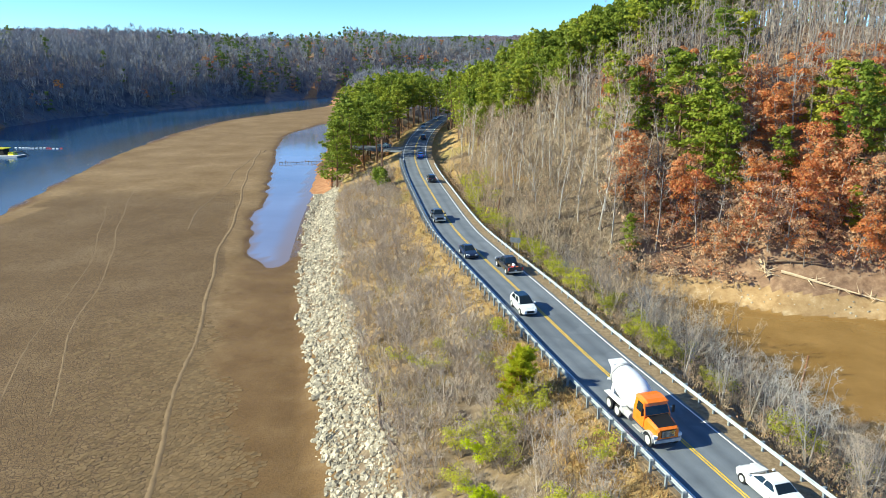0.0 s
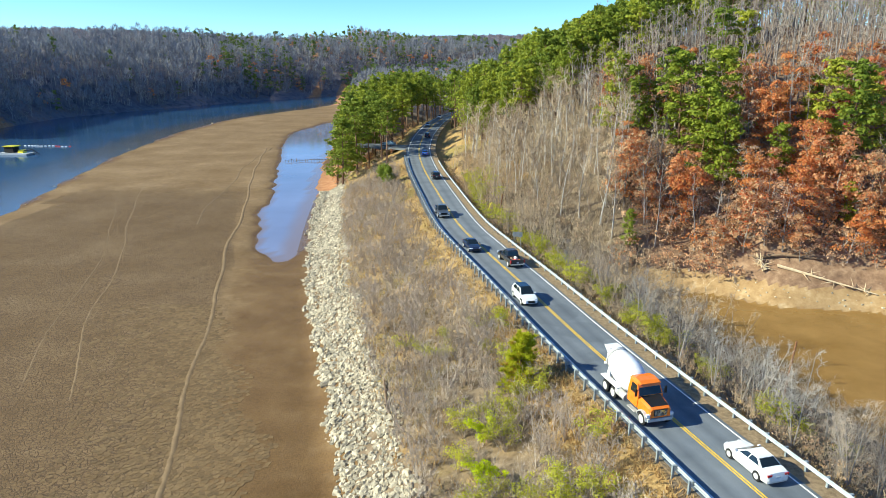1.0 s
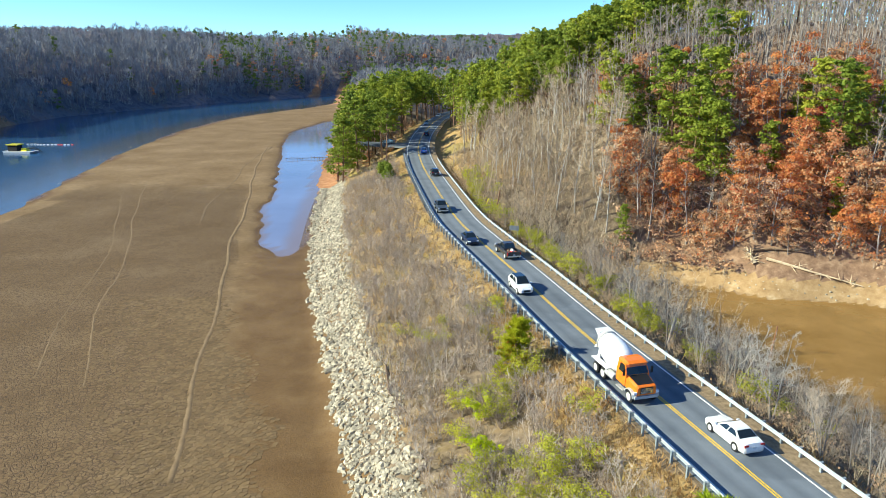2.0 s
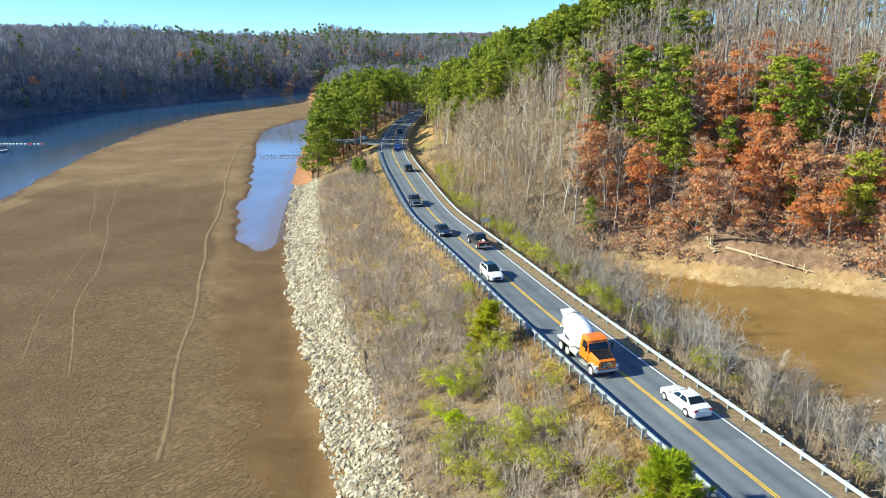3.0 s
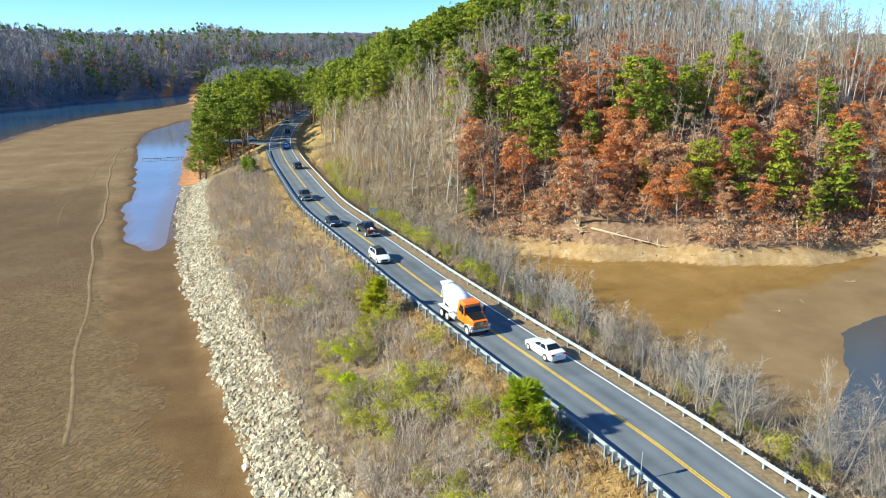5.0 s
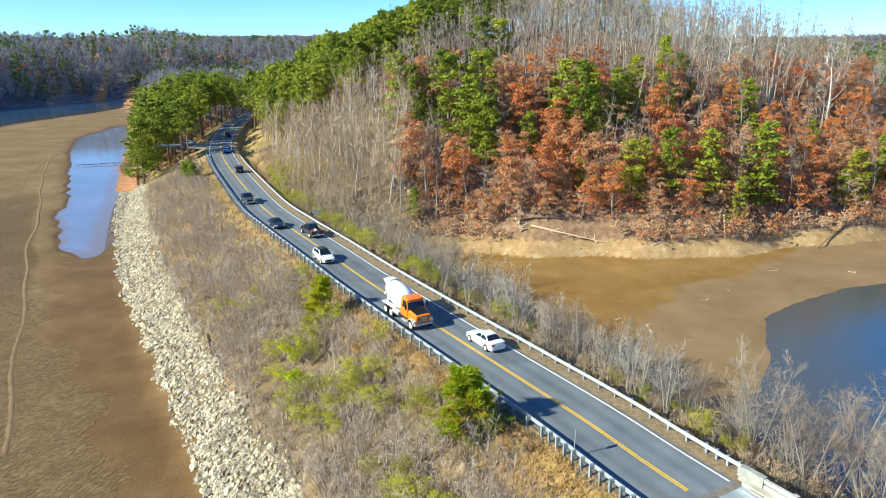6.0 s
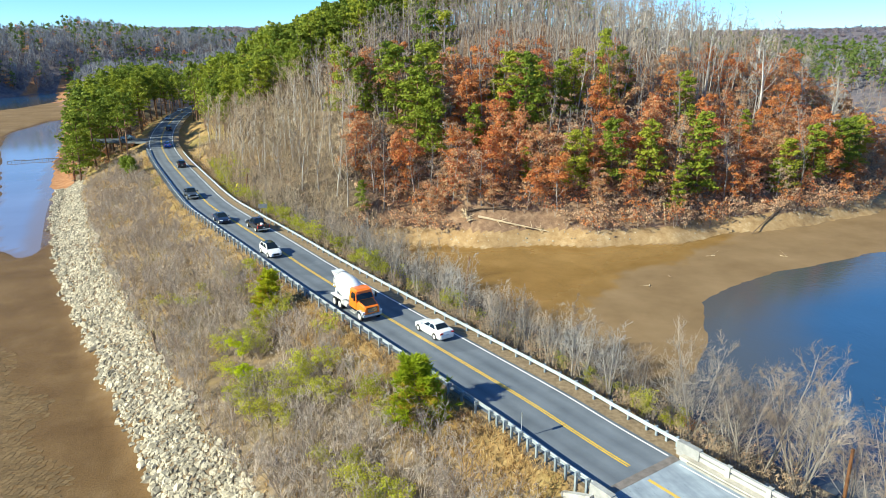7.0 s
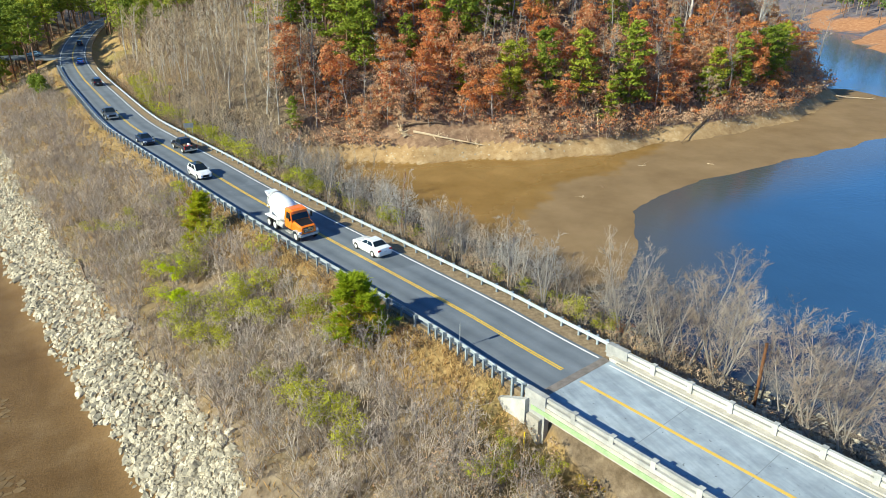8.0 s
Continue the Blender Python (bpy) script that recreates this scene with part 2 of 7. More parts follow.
TAN_TWIG = growth_material("tan_twigs", [(0.30, 0.215, 0.14), (0.41, 0.315, 0.205), (0.51, 0.41, 0.27)])
PINE_BARK = growth_material("pine_bark", [(0.10, 0.06, 0.04), (0.20, 0.12, 0.08), (0.28, 0.18, 0.12)])
NEEDLES = growth_material("pine_needles", [(0.125, 0.175, 0.024), (0.225, 0.27, 0.03), (0.38, 0.40, 0.038)], 0.6, 0.35)
BRIGHT_NEEDLES = growth_material("young_pine_needles", [(0.165, 0.225, 0.03), (0.28, 0.325, 0.036), (0.44, 0.44, 0.05)], 0.6, 0.4)
RUSSET = growth_material("russet_oak_leaves", [(0.58, 0.40, 0.21), (0.61, 0.20, 0.07), (0.65, 0.34, 0.12), (0.52, 0.14, 0.06), (0.62, 0.47, 0.27), (0.63, 0.23, 0.09), (0.60, 0.40, 0.20)], 0.7, 0.5)
OLIVE = growth_material("olive_leaves", [(0.34, 0.34, 0.04), (0.46, 0.46, 0.045), (0.58, 0.55, 0.07)], 0.7, 0.45)
STRAW = growth_material("dry_grass", [(0.30, 0.17, 0.065), (0.46, 0.30, 0.125), (0.58, 0.43, 0.20)], 0.8, 0.3)
RUST = growth_material("rust_brush", [(0.50, 0.31, 0.20), (0.64, 0.37, 0.21), (0.68, 0.49, 0.32), (0.56, 0.30, 0.17)], 0.8, 0.45)
# grey twigs with the blue of distant haze mixed into their colour
HAZED_TWIG = growth_material("far_hazed_grey_twigs", [(0.18, 0.185, 0.21), (0.25, 0.255, 0.28), (0.34, 0.335, 0.345)], 0.8, 0.1)
MAUVE_TWIG = growth_material("mauve_grey_twigs", [(0.29, 0.235, 0.20), (0.39, 0.325, 0.275), (0.49, 0.41, 0.335), (0.40, 0.365, 0.33)])
PALE_TWIG = growth_material("pale_grey_twigs", [(0.36, 0.33, 0.30), (0.47, 0.44, 0.40), (0.58, 0.55, 0.50)])
YOUNG_NEEDLES = growth_material("long_pine_needles", [(0.27, 0.35, 0.016), (0.43, 0.48, 0.022), (0.62, 0.56, 0.03)], 0.6, 0.4)
LIME_LEAF = growth_material("yellow_green_leaves", [(0.44, 0.52, 0.008), (0.60, 0.66, 0.012)], 0.7, 0.45)
DARK_LEAF = growth_material("dark_brown_leaves", [(0.12, 0.06, 0.035), (0.19, 0.10, 0.05), (0.16, 0.12, 0.05)], 0.7, 0.2)
YELLOW_LEAF = growth_material("yellow_autumn_leaves", [(0.38, 0.27, 0.03), (0.52, 0.38, 0.05), (0.44, 0.20, 0.04)], 0.7, 0.4)
ALLOY = Graph("painted_alloy", 0.35, 0.5, 0.2).set("Base Color", (0.62, 0.62, 0.60)).material
MAROON = growth_material("maroon_leaves", [(0.40, 0.06, 0.08), (0.52, 0.10, 0.10)], 0.7, 0.4)
# mixed crowns; the purple-grey tones are aerial haze put into the colour
HAZED_RIDGE_WOODS = growth_material("hazed_ridge_crowns", [(0.19, 0.185, 0.24), (0.26, 0.245, 0.295), (0.31, 0.28, 0.31), (0.28, 0.20, 0.20), (0.14, 0.20, 0.12)], 0.8, 0.45)
DRY_LEAF = growth_material("dead_brown_leaves", [(0.45, 0.31, 0.19), (0.61, 0.45, 0.29), (0.55, 0.33, 0.19), (0.68, 0.54, 0.35)], 0.8, 0.45)
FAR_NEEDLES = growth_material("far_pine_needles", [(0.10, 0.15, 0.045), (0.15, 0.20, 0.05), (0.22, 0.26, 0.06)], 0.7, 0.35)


# ---- geometry helpers ----
class Geo:
    """Collects triangles and quads of one mesh."""

    def __init__(self):
        self.verts, self.faces = [], []

    def tube(self, path, radii, sides=5, cap=True):
        path = [Vector(p) for p in path]
        base = len(self.verts)
        for n, (p, r) in enumerate(zip(path, radii)):
            ahead = (path[min(n + 1, len(path) - 1)] - path[max(n - 1, 0)]).normalized()
            side = ahead.cross(Vector((0.31, 0.17, 0.93)) if abs(ahead.z) < 0.9 else Vector((1, 0.1, 0))).normalized()
            up = side.cross(ahead)
            for k in range(sides):
                a = 2 * math.pi * k / sides
                self.verts.append(p + r * (math.cos(a) * side + math.sin(a) * up))
        for n in range(len(path) - 1):
            for k in range(sides):
                a, b = base + n * sides + k, base + n * sides + (k + 1) % sides
                self.faces.append((a, b, b + sides, a + sides))
        if cap:
            self.faces.append(tuple(base + k for k in reversed(range(sides))))
            self.faces.append(tuple(base + (len(path) - 1) * sides + k for k in range(sides)))

    def cone(self, p, q, r):
        """A three-sided tapering twig from p to q."""
        p, q = Vector(p), Vector(q)
        ahead = (q - p).normalized()
        side = ahead.cross(Vector((0.31, 0.57, 0.43))).normalized()
        up = side.cross(ahead)
        base = len(self.verts)
        self.verts += [p + r * side, p + r * (-0.5 * side + 0.87 * up), p + r * (-0.5 * side - 0.87 * up), q]
        self.faces += [(base, base + 1, base + 3), (base + 1, base + 2, base + 3), (base + 2, base, base + 3)]

    def leaf(self, p, way, across, length, width):
        """A folded leaf or spray of needles: two triangles with a crease."""
        p, way, across = Vector(p), Vector(way).normalized(), Vector(across)
        across = (across - across.dot(way) * way).normalized()
        lift = way.cross(across) * width * 0.25
        base = len(self.verts)
        self.verts += [p, p + 0.5 * length * way + 0.5 * width * across + lift, p + length * way, p + 0.5 * length * way - 0.5 * width * across + lift]
        self.faces += [(base, base + 1, base + 2), (base, base + 2, base + 3)]

    def shard(self, p, facing, turn, size):
        """A spray of leaves or needles whose face looks along facing: one triangle."""
        a = facing.cross(turn).normalized()
        b = facing.cross(a)
        base = len(self.verts)
        self.verts += [p + size * a, p - 0.5 * size * a + 0.6 * size * b, p - 0.5 * size * a - 0.6 * size * b]
        self.faces.append((base, base + 1, base + 2))

    def add(self, other):
        base = len(self.verts)
        self.verts += other.verts
        self.faces += [tuple(base + k for k in f) for f in other.faces]

    def chip(self, p, way, across, length, width):
        """A leaf or tuft seen from afar: one triangle."""
        p, way, across = Vector(p), Vector(way).normalized(), Vector(across)
        across = (across - across.dot(way) * way).normalized() * width * 0.5
        base = len(self.verts)
        self.verts += [p + length * way, p + across, p - across]
        self.faces.append((base, base + 1, base + 2))

    def sliver(self, p, q, r):
        """A thin twig seen from afar: one tapering triangle."""
        p, q = Vector(p), Vector(q)
        side = (q - p).cross(Vector((0.31, 0.57, 0.43)) if abs(p.x) > abs(p.y) else Vector((0.8, -0.3, 0.2))).normalized()
        base = len(self.verts)
        self.verts += [p + r * side, p - r * side, q]
        self.faces.append((base, base + 1, base + 2))

    def box(self, low, high, m=None):
        (a, b, c), (d, e, f) = low, high
        corners = [Vector(v) for v in ((a, b, c), (d, b, c), (d, e, c), (a, e, c), (a, b, f), (d, b, f), (d, e, f), (a, e, f))]
        self.hexa(corners if m is None else [m @ v for v in corners])

    def hexa(self, corners):
        base = len(self.verts)
        self.verts += [Vector(c) for c in corners]
        for q in ((3, 2, 1, 0), (4, 5, 6, 7), (0, 1, 5, 4), (1, 2, 6, 5), (2, 3, 7, 6), (3, 0, 4, 7)):
            self.faces.append(tuple(base + k for k in q))

    def mesh(self, name, material, smooth=False):
        data = bpy.data.meshes.new(name)
        data.from_pydata([tuple(v) for v in self.verts], [], self.faces)
        data.materials.append(material)
        data.shade_flat()
        if smooth:
            data.shade_smooth()
        return data

    def arrays(self):
        """Vertices and triangles as arrays, to be joined in numbers."""
        tris = [(f[0], f[n], f[n + 1]) for f in self.faces for n in range(1, len(f) - 1)]
        return np.array([tuple(v) for v in self.verts]), np.array(tris, dtype=np.int64)


def array_mesh(name, verts, tris, materials, index=None, tone=None):
    data = bpy.data.meshes.new(name)
    data.vertices.add(len(verts))
    data.vertices.foreach_set("co", np.asarray(verts, dtype=np.float32).ravel())
    data.loops.add(tris.size)
    data.loops.foreach_set("vertex_index", tris.astype(np.int32).ravel())
    data.polygons.add(len(tris))
    data.polygons.foreach_set("loop_start", np.arange(0, tris.size, 3, dtype=np.int32))
    for material in materials:
        data.materials.append(material)
    if index is not None:
        data.polygons.foreach_set("material_index", np.asarray(index, dtype=np.int32))
    if tone is not None:
        layer = data.attributes.new("tone", "FLOAT", "POINT")
        layer.data.foreach_set("value", np.asarray(tone, dtype=np.float32))
    data.update(calc_edges=True)
    data.shade_flat()
    return data


def part(name, geo, material, parent, label="", smooth=False):
    data = geo if isinstance(geo, bpy.types.Mesh) else geo.mesh(name, material, smooth)
    ob = new(name, data)
    ob.parent = parent
    return tagged(ob, label)


def thing(name, label, category, group="", kind="", m=None):
    ob = tagged(new(name), label, category, group, kind)
    if m is not None:
        ob.matrix_basis = m
    return ob


# ---- the plan ----
ROAD_Z = 10.7
ROAD_POINTS = [(70, -138), (58.0, -94.7), (42.1, -36.8), (33.0, -4), (26.2, 21), (23.8, 31.5), (21.0, 42), (16.9, 57), (13.0, 72), (9.2, 88.2), (5.2, 104.5), (1.6, 121),
               (-2.2, 148.5), (-6.2, 181), (-8.5, 210), (-8.9, 238), (-7.8, 270), (-4, 316), (4, 360), (16, 400), (35, 440), (60, 480)]


def smooth_line(points, step=1.0):
    """A Catmull-Rom line through the points, resampled at even steps."""
    p = np.array([points[0], *points, points[-1]], dtype=float)
    p[0], p[-1] = 2 * p[1] - p[2], 2 * p[-2] - p[-3]
    out = []
    for n in range(1, len(p) - 2):
        t = np.linspace(0, 1, 60, endpoint=False)[:, None]
        a, b, c, d = p[n - 1 : n + 3]
        out.append(0.5 * (2 * b + (c - a) * t + (2 * a - 5 * b + 4 * c - d) * t**2 + (3 * b - a - 3 * c + d) * t**3))
    out = np.concatenate([*out, p[-2:-1]])
    length = np.r_[0, np.cumsum(np.linalg.norm(np.diff(out, axis=0), axis=1))]
    at = np.arange(0, length[-1], step)
    return np.stack([np.interp(at, length, out[:, 0]), np.interp(at, length, out[:, 1])], 1)


ROAD = smooth_line(ROAD_POINTS)
ROAD_WAY = np.gradient(ROAD, axis=0)
ROAD_WAY /= np.linalg.norm(ROAD_WAY, axis=1)[:, None]
ROAD_RIGHT = np.stack([ROAD_WAY[:, 1], -ROAD_WAY[:, 0]], 1)


def station(y):
    """Index of the road's step at that y."""
    return int(np.argmin(np.abs(ROAD[:, 1] - y)))


def beside(s, d):
    """The place d metres to the right of the road's middle at the step s (may be a fraction)."""
    k = np.arange(len(ROAD))
    row = [np.interp(s, k, column) for column in (ROAD[:, 0], ROAD[:, 1], ROAD_RIGHT[:, 0], ROAD_RIGHT[:, 1])]
    return row[0] + d * row[2], row[1] + d * row[3]


BRIDGE_END = station(20.3)


def across_road(x, y):
    """Signed distance from the road's middle (right is positive), and the step along it."""
    x, y = np.atleast_1d(np.asarray(x, float)).ravel(), np.atleast_1d(np.asarray(y, float)).ravel()
    best, where = np.full(x.shape, 1e12), np.zeros(x.shape, dtype=int)
    for n in range(0, len(ROAD), 3):
        gap = (x - ROAD[n, 0]) ** 2 + (y - ROAD[n, 1]) ** 2
        closer = gap < best
        best[closer], where[closer] = gap[closer], n
    off = np.stack([x, y], 1) - ROAD[where]
    side = (off * ROAD_RIGHT[where]).sum(1)
    along = (off * ROAD_WAY[where]).sum(1)
    d = np.where(np.abs(along) < 4, side, np.sign(side) * np.sqrt(best))
    return d, where + along


def inside(x, y, polygon):
    """Signed distance to the edge of a polygon, positive inside."""
    polygon = np.array(polygon, float)
    best, odd = np.full(x.shape, 1e12), np.zeros(x.shape, dtype=bool)
    for (ax, ay), (bx, by) in zip(polygon, np.roll(polygon, -1, axis=0)):
        ux, uy = bx - ax, by - ay
        t = np.clip(((x - ax) * ux + (y - ay) * uy) / (ux * ux + uy * uy + 1e-9), 0, 1)
        best = np.minimum(best, (x - ax - t * ux) ** 2 + (y - ay - t * uy) ** 2)
        if ay != by:
            odd ^= ((ay > y) != (by > y)) & (x < (bx - ax) * (y - ay) / (by - ay) + ax)
    return np.where(odd, 1, -1) * np.sqrt(best)


def waves(x, y, scale, seed):
    """Smooth bumps of about that length, from -1 to 1."""
    r = np.random.default_rng(seed)
    total = np.zeros(np.shape(x))
    for n in range(9):
        a, w = r.uniform(0, 2 * math.pi), 2 * math.pi / (scale * r.uniform(0.6, 1.7))
        total = total + np.sin(w * (np.cos(a) * x + np.sin(a) * y) + r.uniform(0, 6.28))
    return total / 4.5


def ease(v, low, high):
    t = np.clip((v - low) / (high - low), 0, 1)
    return t * t * (3 - 2 * t)


MUDFLAT = [(-103, -150), (-105, 60), (-108, 120), (-112, 179), (-118, 205), (-124, 234), (-134, 289), (-141, 368), (-137, 452), (-121, 502), (-99, 558), (-85, 640), (-40, 640), (0, 300), (0, 100), (30, -150)]
PUDDLE = [(-66, 440), (-74, 408), (-79, 370), (-77.5, 343), (-70.5, 300), (-60.5, 258), (-53.3, 221), (-48.4, 193), (-45.7, 174), (-42.5, 159), (-38.5, 147), (-34.6, 137), (-32.4, 134), (-31.0, 138), (-30.8, 146), (-32, 156), (-34, 174), (-35.8, 193), (-38.5, 216), (-46, 258), (-50, 300), (-52.5, 343), (-57, 400)]
WOODED_SHORE = [(-26, 200), (-31, 212), (-35, 250), (-40, 300), (-52, 400), (-80, 560), (-108, 800), (-150, 1000), (-150, 1400), (600, 1400), (500, 700), (100, 480), (10, 420), (-8, 300), (-14, 205)]
HILL = [(15, 128), (27, 123), (41, 120.5), (54, 112.5), (75, 105.5), (91, 103), (107, 106), (125, 105), (149, 108), (163, 114), (186, 124), (196, 142), (200, 175), (215, 230), (240, 330), (250, 430), (80, 470), (40, 430), (14, 370), (6, 316), (1, 270), (1, 215), (5, 170), (9, 145)]
COVE_MUD = [(8, 32), (34, 38), (56, 49), (66, 59), (73, 69), (85, 74.0), (96, 77), (114, 78.5), (141, 81.5), (157, 83.5), (185, 92), (203, 112), (206, 128), (190, 140), (150, 130), (40, 140), (0, 130)]
COVE_WET = [(30, 62), (55, 72), (66, 82), (84, 88), (100, 95), (108, 101), (92, 101.5), (72, 103.5), (56, 109.5), (44, 117), (34, 112), (26, 95)]
FAR_BANK = [(-212, -200), (-215, 100), (-222, 250), (-246, 377), (-251, 457), (-233, 508), (-209, 565), (-180, 625), (-146, 690), (-95, 735), (-20, 765), (90, 800), (120, 1400), (-2600, 1400), (-2600, -200)]
RIGHT_BANK = [(250, -200), (252, 60), (266, 130), (284, 168), (326, 214), (352, 232), (376, 286), (396, 300), (440, 330), (420, 430), (380, 620), (430, 900), (2600, 900), (2600, -200)]


def land(x, y):
    """The land's height and its zones."""
    shape = np.shape(x)
    x, y = np.ravel(np.asarray(x, float)), np.ravel(np.asarray(y, float))
    d, s = across_road(x, y)
    rough = waves(x, y, 9, 1)
    broad = waves(x, y, 60, 2)
    # causeway
    left = np.interp(d, [-60, -26.2, -25.5, -19, -12, -6.4, -4.7, 0], [-1.5, 0.15, 0.4, 4.6, 7.2, 9.8, 10.48, 10.52])
    right = np.interp(d, [0, 5.2, 9, 15, 22, 30, 60], [10.52, 10.45, 8.6, 4.8, 1.6, 0.3, -1.5])
    steep = np.interp(d, [0, 5.2, 9, 15, 23, 28, 60], [10.52, 10.45, 8.4, 4.4, 0.6, -0.9, -1.5])
    right = right + (steep - right) * ease(-s, -(BRIDGE_END + 34), -(BRIDGE_END + 8))
    z = np.where(d < 0, left, right) + 0.25 * rough * ease(np.abs(d), 5.5, 9) * ease(-np.abs(d), -24, -19)
    cut = 10.3 - np.where(d > 0, 0.52, 0.30) * (BRIDGE_END - 1.5 - s)
    spur = np.interp(d, [4, 7, 12, 18, 24, 28], [3.2, 4.4, 4.0, 2.7, 0.8, -1.0]) + 0.4 * rough
    cut = np.where(d > 0, np.maximum(cut, np.where(s > BRIDGE_END - 45, np.minimum(spur, 10), -1.5)), cut - 2.4 * ease(-d, 3.9, 4.6))
    lip = BRIDGE_END - 1 + np.where(d < -3.9, 3.2, 0.0)
    z = np.where(s < lip, np.minimum(z, np.maximum(cut, -1.5)), z)
    slope_grass = (ease(np.abs(d), 4, 5)) * (ease(-np.abs(d), -23, -19)) * (s > BRIDGE_END - 30)
    # mud west of the causeway
    q = inside(x, y, MUDFLAT)
    mud_z = np.where(q > 0, 0.02 + 0.5 * (1 - np.exp(-np.maximum(q, 0) / 30)), np.maximum(0.035 * q, -1.6)) + 0.02 * waves(x, y, 14, 3)
    p = inside(x, y, PUDDLE)
    p = p + 0.7 * waves(x, y, 40, 5) + 0.9 * waves(x, y, 9, 15)
    mud_z = mud_z - 0.78 * ease(p, -5, 3)
    # the cove east of it
    c = inside(x, y, COVE_MUD)
    cove_z = np.where(c > 0, 0.02 + 0.5 * (1 - np.exp(-np.maximum(c, 0) / 16)), np.maximum(0.05 * c, -1.6)) + 0.03 * waves(x, y, 11, 4)
    mud_z = np.maximum(mud_z, cove_z)
    is_mud = (mud_z > z - 0.02)
    z = np.maximum(z, mud_z)
    # wooded land
    w = inside(x, y, WOODED_SHORE)
    wood_z = np.where(w > -12, 10.3 * ease(w, -9, 24) + 30 * ease(w, 60, 260) * ease(y, 420, 640) * (1 + 0.25 * broad), -3)
    h = inside(x, y, HILL) + 1.2 * waves(x, y, 16, 6)
    base = 4.6 + 5.9 * ease(-d, -26, -8)
    hill_z = np.where(h > 0, base + 53 * (1 - np.exp(-np.maximum(h, 0) / 64)) + 1.2 * broad * ease(h, 5, 40), base + 0.75 * np.maximum(h, -14))
    hill_z = np.where(h < -8, -3, hill_z)
    hill_z = np.where(np.abs(d) < 5.5, -3, hill_z)
    f = inside(x, y, FAR_BANK) + 5 * waves(x, y, 50, 7)
    far_z = np.where(f > 0, 1.2 * ease(f, 0, 5) + (38 * (1 - np.exp(-np.maximum(f - 4, 0) / 20)) + 14 * ease(f, 50, 220)) * (1 + 0.18 * waves(x, y, 260, 8)), -3)
    r = inside(x, y, RIGHT_BANK) + 4 * waves(x, y, 40, 9)
    right_z = np.where(r > 0, 3.5 * ease(r, 0, 16) + 52 * (1 - np.exp(-np.maximum(r - 14, 0) / 170)) * (1 + 0.15 * waves(x, y, 240, 10)), -3)
    distance = np.hypot(x, y)
    ridge = (79 + 16 * waves(x, y, 900, 11)) * ease(distance, 1120, 1480) * ease(-distance, -2300, -1700) - 3
    above = np.stack([z, wood_z, hill_z, far_z, right_z, ridge])
    top = above.argmax(0)
    z = above.max(0)
    mud = np.where((top == 0) & is_mud, 1.0, 0.0)
    bank = (top == 2) & (h < -2.0)
    shore_clay = ((top == 3) & (f < 2.5)) | ((top == 4) & (r < 16)) | ((top == 1) & (w < -2.5)) | bank
    thicket = (d < -8.0 - 0.8 * rough) & (y < 185 + 8 * broad) | (d > 7.0)
    grass = np.where(top == 0, slope_grass * np.where(thicket, np.where(y > 70, 0.5, 0.4), 1.0), 0.0)
    verge = (top == 2) & (d > 0) & (d < 22) & (y > 150)
    grass = np.where(verge | ((top == 1) & (np.abs(d) < 14)), 0.85, grass)
    clay = np.where(shore_clay, 1.0, 0.0)
    mud = np.where((d > -22.5) & (d < -18) & (s > BRIDGE_END), 0.0, mud)
    mud = np.where((top == 0) & (d < -23.5) & (d > -45) & (y < 195), 1.0, mud)
    wet = np.maximum(ease(p, -4, 0), ease(inside(x, y, COVE_WET) + 2.5 * waves(x, y, 18, 16), -9, 9))
    wet = np.maximum(wet, ease(-q, -4, -1) * (x < -60))
    smooth_strip = ease(d + 1.5 * rough, -46, -33) * (x < 20)
    wet = np.maximum(wet, 0.62 * smooth_strip)
    cracked = np.where((x < 20) & (q > 6), 1.0, 0.0) * (1 - smooth_strip) * (1 - ease(p, -9, -3)) * ease(-y, -260, -150)
    cracked = np.where((top == 2) & (x > 34), 1.0, cracked)
    green = np.clip(0.35 + 0.5 * waves(x, y, 22, 12), 0, 1) * (grass > 0)
    zones = np.stack([mud, grass, clay, np.ones_like(z)], 1)
    wear = np.stack([wet, cracked, green, np.ones_like(z)], 1)
    return z.reshape(shape), zones, wear


def height(x, y):
    return float(land(np.array([float(x)]), np.array([float(y)]))[0][0])


def graded(fine_low, fine_high, step, far, grow=1.13):
    """Even steps in the middle, growing ones out to the horizon."""
    middle = list(np.arange(fine_low, fine_high + 1e-6, step))
    low, high, gap = [], [], step
    a, b = fine_low, fine_high
    while a > -far or b < far:
        gap = min(gap * grow, 75)
        a, b = a - gap, b + gap
        low.append(a)
        high.append(b)
    return np.array([*reversed(low), *middle, *high])


